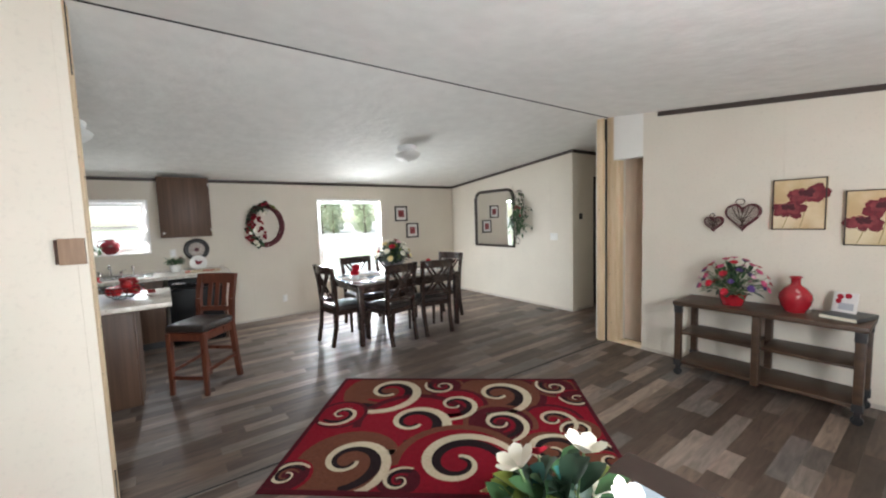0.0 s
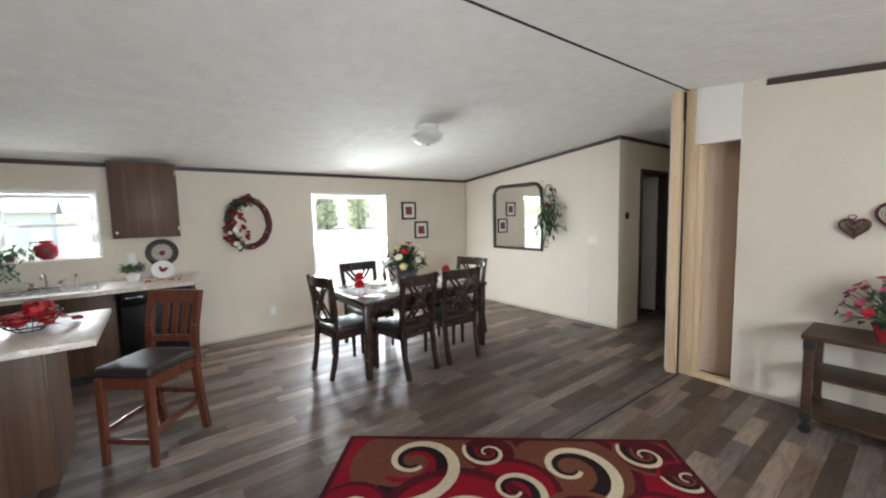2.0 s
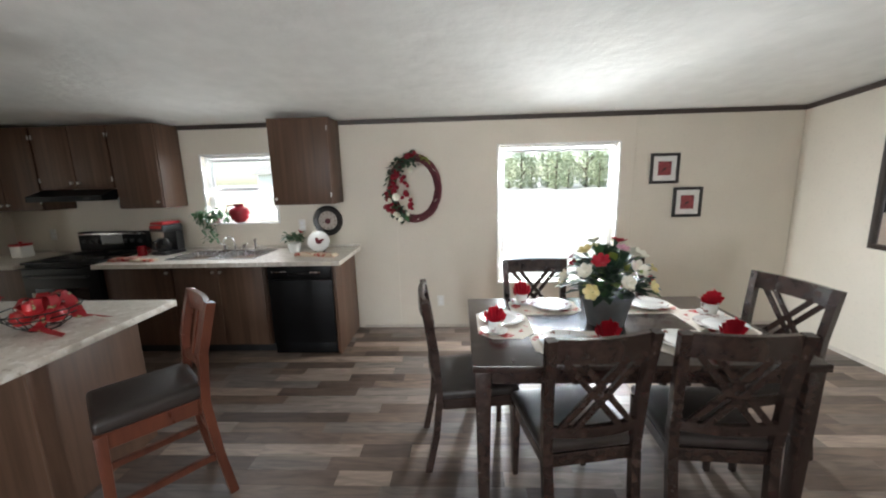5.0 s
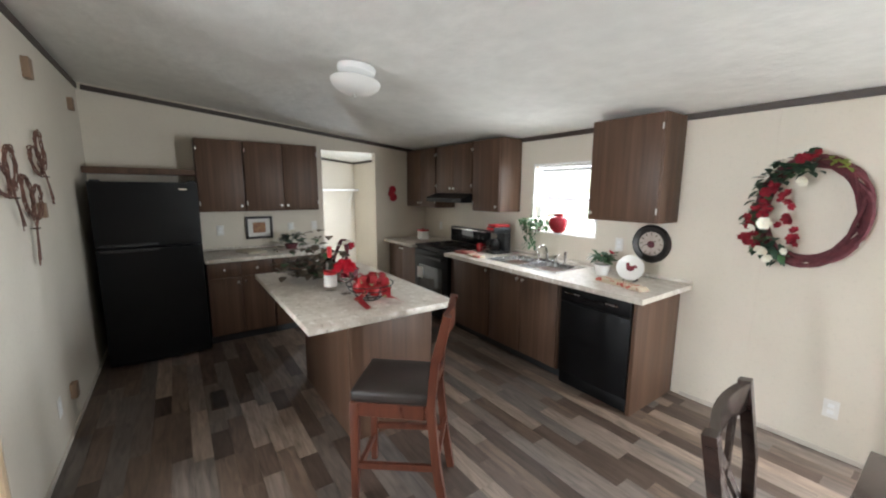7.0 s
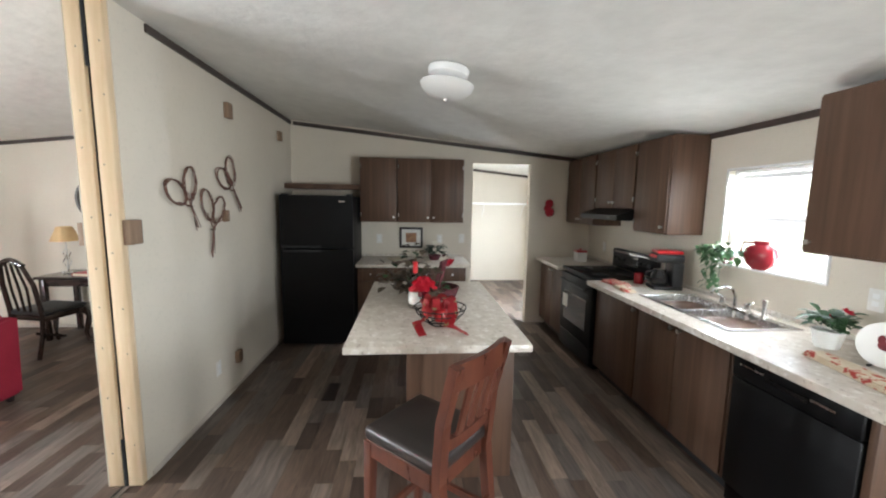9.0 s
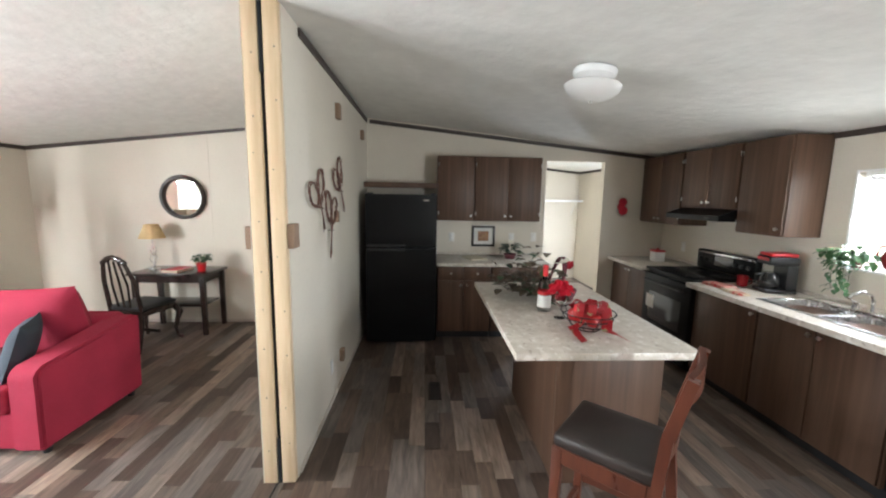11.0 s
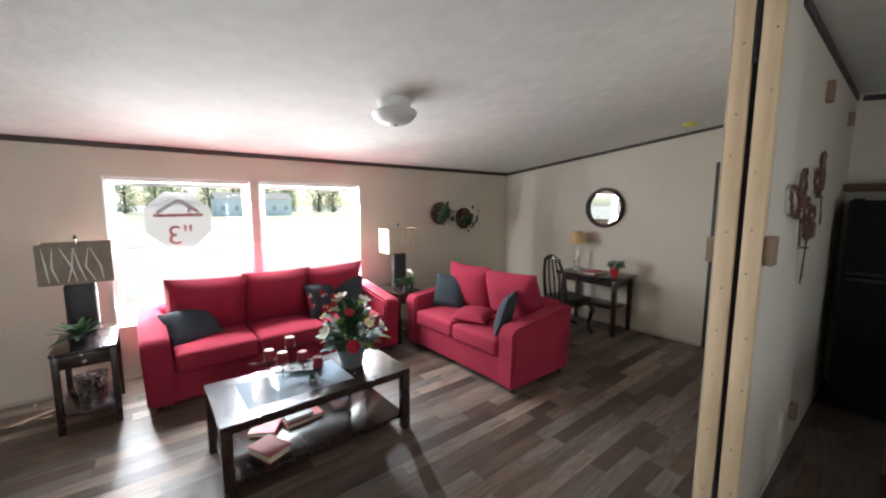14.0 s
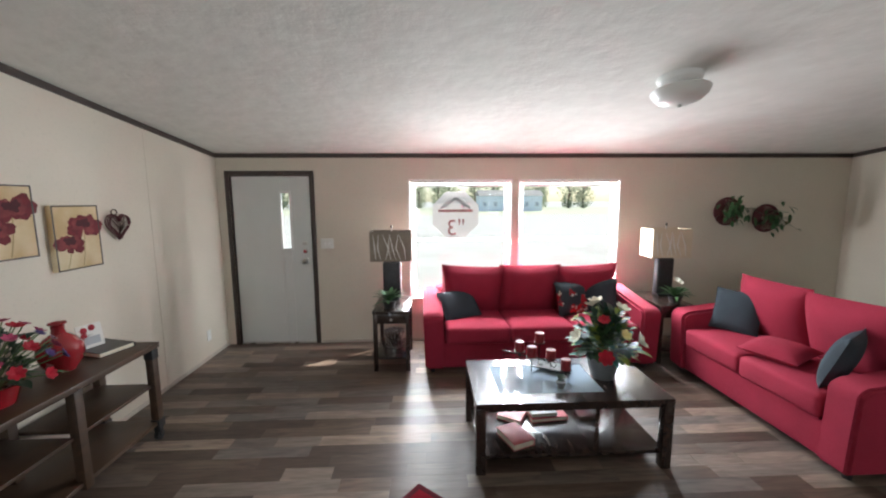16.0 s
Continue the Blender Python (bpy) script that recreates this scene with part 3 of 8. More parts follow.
for a, c, e, f in ((-0.215, -0.195, 1.095, 1.755), (-0.105, -0.085, 1.095, 1.755), (-0.195, -0.105, 1.095, 1.115), (-0.195, -0.105, 1.735, 1.755)):
    box(bm, a, -0.02, e, c, -0.008, f, 0.003, 1)
part("lite_frame", bm, WHITE, fd)
g = part("pane", B(-0.20, -0.045, 1.11, -0.10, -0.041, 1.74), PANE, fd)
g.visible_shadow = False
for z, r in ((0.97, 0.030), (1.08, 0.026)):
    bm = bmesh.new()
    lathe(bm, [(0.0, 0.0), (r * 1.05, 0.0), (r * 1.05, 0.010), (0.012, 0.014), (0.012, 0.035), (r * 0.85, 0.042), (r * 0.9, 0.06), (0.0, 0.066)] if z < 1 else [(0, 0), (r, 0), (r, 0.014), (r * 0.7, 0.02), (0, 0.02)], 20)
    bmesh.ops.transform(bm, matrix=pose(-0.345, -0.02, z, -90, 0, 0), verts=bm.verts[:])
    part("door_knob" if z < 1 else "deadbolt", bm, CHROME, fd)
part("lock_plate", B(-0.375, -0.021, 1.15, -0.315, -0.017, 1.19, b=0.002), NICKEL, fd)
for a, c, e, f in ((-0.482, -0.44, 0, 1.977), (0.44, 0.482, 0, 1.977), (-0.44, 0.44, 1.935, 1.977)):
    part("door_casing", B(a, 0, e, c, 0.014, f, b=0.003), CASING, fd, "dark brown casing")
part("jamb", B(-0.44, -0.12, 0, -0.427, 0, 1.935), CASING, fd)
part("jamb", B(0.427, -0.12, 0, 0.44, 0, 1.935), CASING, fd)
part("jamb", B(-0.427, -0.12, 1.92, 0.427, 0, 1.935), CASING, fd)
part("threshold", B(-0.427, -0.12, 0, 0.427, 0.0, 0.011, b=0.003), NICKEL, fd)


def casing_x(name, x0, x1, y, z1, s, label):
    d = thing(name, (x0 + x1) / 2, y, 0, 0, label, "door frame", kind="structure")
    h = (x1 - x0) / 2
    for a, c, e, f in ((-h - 0.055, -h, 0, z1 + 0.055), (h, h + 0.055, 0, z1 + 0.055), (-h, h, z1, z1 + 0.055)):
        part("door_casing", B(a, 0, e, c, s * 0.012, f, b=0.003), CASING, d)
    for a in (-h, h - 0.012):
        part("jamb", B(a, -s * 0.1, 0, a + 0.012, 0, z1), CASING, d)
    part("jamb", B(-h + 0.012, -s * 0.1, z1 - 0.012, h - 0.012, 0, z1), CASING, d)
    return d


d2 = casing_x("door_2", 5.62, 6.36, YC, 2.05, -1, "dark brown corridor door frame with its white door standing open")
part("leaf", B(0.32, 0.10, 0.01, 0.355, 0.80, 2.03, b=0.002), DOORW, d2)
d3 = casing_x("door_3", 6.62, 7.38, YC, 2.05, -1, "dark brown corridor door frame with its white door ajar")
bm = B(-0.355, 0.0, 0.01, 0.355, 0.035, 2.03, b=0.002)
bmesh.ops.transform(bm, matrix=pose(0, 0.3, 0, 0, 0, 55), verts=bm.verts[:])
part("leaf", bm, DOORW, d3)
d4 = thing("door_4", XL, 1.93, 0, 0, "dark brown door frame at the end of the living room", "door frame", kind="structure")
for a, c, e, f in ((-0.405, -0.35, 0, 2.095), (0.35, 0.405, 0, 2.095), (-0.35, 0.35, 2.04, 2.095)):
    part("door_casing", B(0, a, e, 0.012, c, f, b=0.003), CASING, d4)
for a in (-0.35, 0.338):
    part("jamb", B(-0.1, a, 0, 0, a + 0.012, 2.04), CASING, d4)
part("leaf", B(-0.82, -0.335, 0.01, -0.12, -0.30, 2.03, b=0.002), DOORW, d4)

# black thermostat and small fittings on the corridor wall
tm = thing("thermostat", 5.21, YC, 1.48, 0, "small black thermostat on the corridor wall", "thermostat")
part("body", B(-0.03, -0.022, -0.045, 0.03, 0, 0.045, b=0.005), BLACKPL, tm)
part("dial", B(-0.015, -0.027, -0.02, 0.015, -0.0225, 0.01, b=0.002), BLACKGLS, tm)


# seam strip on the floor
bm = bmesh.new()
bar(bm, (-0.32, ridge(-0.32), 0.002), (4.1, ridge(4.1), 0.002), 0.045, 0.006)
solid("floor_seam", bm, mat("worn_seam_strip", (0.16, 0.13, 0.11), (0.07, 0.06, 0.05), 9, 0.6, stretch=(0.6, 6, 1), world_space=True), "worn strip over the floor seam between the house halves", "floor")
bm = bmesh.new()
bar(bm, (-0.32, ridge(-0.32) - 0.012, 0.0045), (4.1, ridge(4.1) - 0.012, 0.0045), 0.012, 0.004)
solid("floor_seam", bm, BLACKGAP, "dark open joint along the floor seam", "floor")


# ---- kitchen ----
def knob(parent, x, y, z, d=(0, -1, 0)):
    bm = bmesh.new()
    lathe(bm, [(0.0, 0), (0.006, 0), (0.005, 0.012), (0.013, 0.018), (0.014, 0.024), (0.0, 0.028)], 12)
    q = Vector(d).to_track_quat("Z", "Y").to_matrix().to_4x4()
    bmesh.ops.transform(bm, matrix=Matrix.Translation((x, y, z)) @ q, verts=bm.verts[:])
    return part("knob", bm, NICKEL, parent)


def hinge(parent, x, y, z):
    return part("hinge", B(x - 0.006, y - 0.006, z - 0.022, x + 0.006, y, z + 0.022, b=0.002), NICKEL, parent)


def cabinet(name, x, y, z, rz, w, d, h, doors, label, toe=False, drawers=False, hang="l", group=""):
    """A cabinet unit; its front faces -y, its back lies at y = 0, x from 0 to w."""
    c = thing(name, x, y, z, rz, label, "cabinet", group)
    z0 = 0.09 if toe else 0.0
    part("body", B(0, -d, z0, w, 0, h, b=0.002), CAB, c)
    if toe:
        part("toe_kick", B(0, -d + 0.06, 0, w, -0.02, z0), BLACKPL, c)
    n = max(1, doors)
    dw = (w - 0.012) / n
    top = h - (0.17 if drawers else 0.012)
    for i in range(doors):
        a = 0.006 + i * dw
        dr = part("cabinet_door", B(a + 0.003, -d - 0.018, z0 + 0.012, a + dw - 0.003, -d - 0.001, top, b=0.003), CAB, c)
        side = (i % 2 == 0) == (hang == "l")
        kx = a + dw - 0.035 if side else a + 0.035
        hx = a + 0.006 if side else a + dw - 0.006
        kz = top - 0.05 if toe else 0.06
        knob(dr, kx, -d - 0.018, kz)
        if not toe:
            hinge(dr, hx, -d - 0.018, 0.09)
            hinge(dr, hx, -d - 0.018, top - 0.09)
    if drawers:
        for i in range(n):
            a = 0.006 + i * dw
            dr = part("drawer", B(a + 0.003, -d - 0.018, top + 0.012, a + dw - 0.003, -d - 0.001, h - 0.012, b=0.003), CAB, c)
            knob(dr, a + dw / 2, -d - 0.018, (top + h) / 2)
    return c


CD = 0.62
cabinet("base_cabinet", -1.60, YB - 0.003, 0, 0, 0.66, CD, 0.87, 1, "dark walnut base cabinet beside the stove", True)
cabinet("sink_cabinet", -0.94, YB - 0.003, 0, 0, 0.86, CD, 0.87, 2, "dark walnut sink base cabinet with two doors", True)
part("panel", B(0, -CD - 0.02, 0, 0.03, 0, 0.87, b=0.002), CAB, thing("cabinet_side", 0.555, YB - 0.003, 0, 0, "dark walnut end panel beside the dishwasher", "cabinet"))
cabinet("corner_cabinet", -3.155, YB - 0.003, 0, 0, 0.79, CD, 0.87, 2, "dark walnut corner base cabinet between wall and stove", True)
# uppers on the back wall
cabinet("wall_cabinet", -3.155, YB - 0.003, 1.38, 0, 0.77, 0.31, 0.80, 2, "dark walnut wall cabinet in the kitchen corner", group="wall cabinets")
cabinet("wall_cabinet", -2.38, YB - 0.003, 1.58, 0, 0.76, 0.31, 0.60, 2, "short dark walnut wall cabinet over the range hood", group="wall cabinets")
cabinet("wall_cabinet", -1.615, YB - 0.003, 1.38, 0, 0.46, 0.31, 0.80, 1, "dark walnut wall cabinet beside the kitchen window", group="wall cabinets")
cabinet("wall_cabinet", -0.07, YB - 0.003, 1.38, 0, 0.58, 0.31, 0.80, 1, "dark walnut wall cabinet above the counter end", hang="r", group="wall cabinets")
# left wall run, front faces +x
cabinet("wall_cabinet", XL + 0.003, 3.40, 1.37, 90, 0.44, 0.31, 0.76, 1, "dark walnut wall cabinet beside the fridge", group="wall cabinets")
cabinet("wall_cabinet", XL + 0.003, 3.845, 1.37, 90, 0.80, 0.31, 0.76, 2, "dark walnut double wall cabinet over the counter", group="wall cabinets")
cabinet("base_cabinet", XL + 0.003, 3.40, 0, 90, 0.62, 0.60, 0.87, 2, "dark walnut base cabinet next to the fridge", True, True)
cabinet("base_cabinet", XL + 0.003, 4.03, 0, 90, 0.62, 0.60, 0.87, 2, "dark walnut base cabinet with drawers near the doorway", True, True)
bm = bmesh.new()
box(bm, XL + 0.003, 2.53, 1.75, XL + 0.31, 3.395, 1.81, 0.004)
solid("fridge_rail", bm, CAB, "dark walnut rail over the fridge recess", "shelf", kind="")


def ring_slab(x0, y0, x1, y1, hole, z0, z1):
    """A slab with a rectangular hole through it, as one closed mesh."""
    a, c, e, f = hole
    bm = bmesh.new()
    o, i = ((x0, y0), (x1, y0), (x1, y1), (x0, y1)), ((a, e), (c, e), (c, f), (a, f))
    ol, oh, il, ih = ([bm.verts.new((x, y, z)) for x, y in q] for q, z in ((o, z0), (o, z1), (i, z0), (i, z1)))
    for k in range(4):
        n = (k + 1) % 4
        bm.faces.new((oh[k], oh[n], ih[n], ih[k]))
        bm.faces.new((ol[n], ol[k], il[k], il[n]))
        bm.faces.new((ol[k], ol[n], oh[n], oh[k]))
        bm.faces.new((il[n], il[k], ih[k], ih[n]))
    return bm


def worktop(name, x0, y0, x1, y1, label, z=0.872, hole=None):
    t = thing(name, 0, 0, 0, 0, label, "countertop")
    bm = bmesh.new()
    if hole:
        bm = ring_slab(x0, y0, x1, y1, hole, z, z + 0.038)
    else:
        box(bm, x0, y0, z, x1, y1, z + 0.038, 0.006)
    part("slab", bm, CTOP, t)
    return t


SINK = (-1.02, -0.20, 5.83, 6.27)
wt = worktop("countertop", -1.602, 5.66, 0.66, YB - 0.003, "pale speckled laminate countertop with sink", hole=SINK)
part("backsplash_edge", B(-1.60, YB - 0.02, 0.911, 0.66, YB - 0.003, 0.94, b=0.004), CTOP, wt)
wt = worktop("countertop", -3.155, 5.68, -2.368, YB - 0.003, "pale speckled countertop in the kitchen corner")
part("backsplash_edge", B(-3.15, YB - 0.02, 0.911, -2.37, YB - 0.003, 0.94, b=0.004), CTOP, wt)
wt = worktop("countertop", XL + 0.003, 3.39, -2.49, 4.70, "pale speckled countertop beside the fridge")
part("backsplash_edge", B(XL + 0.003, 3.40, 0.911, XL + 0.02, 4.69, 0.94, b=0.004), CTOP, wt)

# sink with two bowls and its tap
sk = thing("kitchen_sink", -0.61, 6.05, 0.911, 0, "stainless steel double-bowl sink set in the counter", "sink")
bm = bmesh.new()
W2, D2 = 0.43, 0.235
box(bm, -W2, -D2, -0.001, W2, -D2 + 0.035, 0.006, 0.002, 1)
box(bm, -W2, D2 - 0.06, -0.001, W2, D2, 0.006, 0.002, 1)
box(bm, -W2, -D2 + 0.035, -0.001, -W2 + 0.03, D2 - 0.06, 0.006, 0.002, 1)
box(bm, W2 - 0.03, -D2 + 0.035, -0.001, W2, D2 - 0.06, 0.006, 0.002, 1)
box(bm, -0.02, -D2 + 0.035, -0.001, 0.02, D2 - 0.06, 0.006, 0.002, 1)
part("rim", bm, STEEL, sk)
for a, c in ((-W2 + 0.03, -0.02), (0.02, W2 - 0.03)):
    bm = bmesh.new()
    vs0 = [(a, -D2 + 0.035), (c, -D2 + 0.035), (c, D2 - 0.06), (a, D2 - 0.06)]
    r0 = [bm.verts.new((x, y, 0.0)) for x, y in vs0]
    mx_, my_ = (a + c) / 2, -0.012
    r1 = [bm.verts.new((mx_ + (x - mx_) * 0.88, my_ + (y - my_) * 0.88, -0.16)) for x, y in vs0]
    for k in range(4):
        bm.faces.new((r0[k], r0[(k + 1) % 4], r1[(k + 1) % 4], r1[k]))
    bm.faces.new(r1)
    bmesh.ops.bevel(bm, geom=[e for e in bm.edges if all(v.co.z < -0.1 for v in e.verts)] + [e for e in bm.edges if abs(e.verts[0].co.z - e.verts[1].co.z) > 0.1], offset=0.03, segments=3, affect="EDGES")
    bowl = part("bowl", bm, STEEL, sk)
    bm = bmesh.new()
    cyl(bm, (mx_, my_, -0.159), (mx_, my_, -0.155), 0.04, seg=20)
    part("drain", bm, CHROME, bowl)
tp = thing("faucet", -0.61, 6.24, 0.917, 0, "chrome two-handle kitchen faucet behind the sink", "faucet")
part("deck_plate", B(-0.13, -0.025, 0, 0.13, 0.025, 0.018, b=0.008), CHROME, tp)
bm = bmesh.new()
sweep(bm, [(0, 0, 0.01), (0, 0, 0.09), (0, -0.03, 0.14), (0, -0.09, 0.155), (0, -0.16, 0.14), (0, -0.18, 0.115)], 0.011, 10)
part("spout", bm, CHROME, tp)
for sx in (-1, 1):
    bm = bmesh.new()
    lathe(bm, [(0.022, 0.015), (0.016, 0.05), (0.02, 0.06), (0.0, 0.066)], 14, (sx * 0.10, 0, 0))
    bar(bm, (sx * 0.10, 0, 0.06), (sx * 0.155, -0.015, 0.085), 0.016, 0.008, b=0.003)
    part("tap_handle", bm, CHROME, tp)
bm = bmesh.new()
lathe(bm, [(0.018, 0.0), (0.012, 0.03), (0.014, 0.09), (0.02, 0.12), (0.0, 0.125)], 12, (0.22, 0.0, 0))
part("sprayer", bm, CHROME, tp)

# dishwasher
dwm = thing("dishwasher", 0.255, YB - 0.005, 0, 0, "black built-in dishwasher under the counter", "dishwasher")
part("body", B(-0.295, -0.60, 0.02, 0.295, 0, 0.868), BLACKAPP, dwm)
part("door", B(-0.293, -0.655, 0.12, 0.293, -0.602, 0.725, b=0.006), BLACKAPP, dwm)
pn = part("control_panel", B(-0.293, -0.66, 0.73, 0.293, -0.602, 0.866, b=0.008), BLACKAPP, dwm)
part("handle", B(-0.10, -0.672, 0.775, 0.10, -0.661, 0.80, b=0.004), BLACKGLS, pn)
for k in range(5):
    part("button", B(-0.25 + k * 0.028, -0.663, 0.80, -0.23 + k * 0.028, -0.6602, 0.808), NICKEL, pn)
part("badge", B(0.10, -0.6625, 0.79, 0.20, -0.6602, 0.80), NICKEL, pn)
part("toe_kick", B(-0.293, -0.58, 0.0, 0.293, -0.02, 0.02), BLACKPL, dwm)
part("toe_panel", B(-0.293, -0.63, 0.01, 0.293, -0.602, 0.115, b=0.003), BLACKAPP, dwm)

# range with hood
st = thing("stove", -1.985, YB - 0.01, 0, 0, "black electric range with coil burners and a clock panel", "stove")
part("body", B(-0.375, -0.62, 0.03, 0.375, -0.02, 0.90, b=0.004), BLACKAPP, st)
part("cooktop", B(-0.378, -0.655, 0.901, 0.378, -0.07, 0.925, b=0.006), BLACKAPP, st)
od = part("oven_door", B(-0.37, -0.665, 0.235, 0.37, -0.622, 0.87, b=0.006), BLACKAPP, st)
part("oven_window", B(-0.26, -0.669, 0.37, 0.26, -0.6655, 0.68), BLACKGLS, od)
bm = bmesh.new()
cyl(bm, (-0.30, -0.705, 0.80), (0.30, -0.705, 0.80), 0.012)
for sx in (-0.28, 0.28):
    cyl(bm, (sx, -0.705, 0.80), (sx, -0.66, 0.80), 0.009)
part("handle", bm, BLACKPL, od)
part("sticker", B(-0.30, -0.6705, 0.50, -0.17, -0.6692, 0.64), PLATE, od, "white paper energy label")
part("drawer", B(-0.37, -0.66, 0.05, 0.37, -0.622, 0.225, b=0.006), BLACKAPP, st)
bg = part("backguard", B(-0.378, -0.075, 0.926, 0.378, -0.005, 1.13, b=0.012), BLACKAPP, st)
part("clock_panel", B(-0.12, -0.0785, 0.985, 0.12, -0.0755, 1.09), BLACKGLS, bg)
part("trim_strip", B(-0.37, -0.0785, 1.095, 0.37, -0.0755, 1.115, b=0.001), STEEL, bg)
for kx in (-0.31, -0.23, -0.155, 0.155, 0.23, 0.31):
    bm = bmesh.new()
    cyl(bm, (kx, -0.076, 1.03), (kx, -0.10, 1.03), 0.020, 0.016, 16)
    part("dial", bm, BLACKPL, bg)
for bx, by, r in ((-0.19, -0.50, 0.095), (0.19, -0.50, 0.075), (-0.19, -0.22, 0.075), (0.19, -0.22, 0.095)):
    bm = bmesh.new()
    for k in range(3):
        rr = r * (1 - 0.28 * k)
        sweep(bm, [(bx + rr * math.cos(a * math.tau / 20), by + rr * math.sin(a * math.tau / 20), 0.932) for a in range(20)], 0.006, 6, True)
    lathe(bm, [(r * 1.1, 0.9255), (r * 1.15, 0.929), (r * 1.05, 0.927)], 24, (bx, by, 0))
    part("burner", bm, mat("burner_coil", (0.03, 0.03, 0.03), rough=0.5, metal=0.6) if "burner_coil" not in bpy.data.materials else bpy.data.materials["burner_coil"], st)
hd = thing("range_hood", -2.0, YB - 0.005, 1.47, 0, "slim black range hood under the wall cabinet", "range hood")
bm = bmesh.new()
prof = [(-0.48, 0.0), (-0.48, 0.05), (-0.32, 0.105), (0, 0.105), (0, 0.0)]
l_ = [bm.verts.new((-0.378, y, z)) for y, z in prof]
r_ = [bm.verts.new((0.378, y, z)) for y, z in prof]
bm.faces.new(l_), bm.faces.new(r_[::-1])
for k in range(5):
    bm.faces.new((l_[k], r_[k], r_[(k + 1) % 5], l_[(k + 1) % 5]))
part("shell", bm, BLACKAPP, hd, smooth=0)
part("switch", B(0.2, -0.484, 0.015, 0.26, -0.481, 0.035), BLACKPL, hd)

# fridge
fr = thing("refrigerator", XL + 0.075, 2.997, 0, 0, "black top-freezer refrigerator standing in its recess", "refrigerator")
part("body", B(0, -0.385, 0.05, 0.60, 0.385, 1.665, b=0.006), BLACKAPP, fr)
for nm, a, c in (("freezer_door", 1.105, 1.67), ("fridge_door", 0.035, 1.085)):
    bm = bmesh.new()
    n = 10
    fr_, bk_ = [], []
    for k in range(n + 1):
        u = -1 + 2 * k / n
        fr_.append(0.695 - 0.022 * u * u)
    pts = [(0.605, -0.385)] + [(fr_[k], -0.385 + 0.77 * k / n) for k in range(n + 1)] + [(0.605, 0.385)]
    lo_ = [bm.verts.new((x, y, a)) for x, y in pts]
    hi_ = [bm.verts.new((x, y, c)) for x, y in pts]
    bm.faces.new(lo_[::-1]), bm.faces.new(hi_)
    for k in range(len(pts)):
        bm.faces.new((lo_[k], lo_[(k + 1) % len(pts)], hi_[(k + 1) % len(pts)], hi_[k]))
    dr = part(nm, bm, BLACKAPP, fr)
    hz = a + 0.012 if nm[1] == "r" and nm[0] == "f" and "freezer" in nm else c - 0.012
    part("handle", B(0.672, -0.36, hz - 0.012, 0.70, 0.05, hz + 0.012, b=0.006), BLACKPL, dr)
    if "freezer" in nm:
        part("badge", B(0.6835, 0.22, 1.60, 0.6865, 0.30, 1.615), NICKEL, dr)
part("toe_grille", B(0.56, -0.37, 0.006, 0.604, 0.37, 0.049, b=0.004), BLACKPL, fr)
for sy in (-0.34, 0.34):
    bm = bmesh.new()
    cyl(bm, (0.55, sy, 0), (0.55, sy, 0.05), 0.018)
    part("foot", bm, BLACKPL, fr)
    part("hinge_cap", B(0.58, sy - 0.03, 1.666, 0.66, sy + 0.03, 1.685, b=0.004), BLACKPL, fr)

# island
isl = thing("kitchen_island", -0.79, 4.16, 0, 0, "kitchen island with walnut laminate base and speckled top", "kitchen island")
part("body", B(-0.53, -0.15, 0.0, 0.495, 0.44, 0.87, b=0.003), CAB, isl)
part("end_panel", B(0.496, -0.16, 0.0, 0.511, 0.455, 0.87, b=0.002), CAB, isl)
part("worktop", B(-0.77, -0.465, 0.872, 0.768, 0.475, 0.912, b=0.006), CTOP, isl, "pale speckled laminate top")
for k in range(2):
    dr = part("cabinet_door", B(-0.52 + k * 0.49, 0.441, 0.10, -0.035 + k * 0.49, 0.458, 0.86, b=0.003), CAB, isl)
    knob(dr, -0.06 + k * 0.07, 0.458, 0.80, (0, 1, 0))


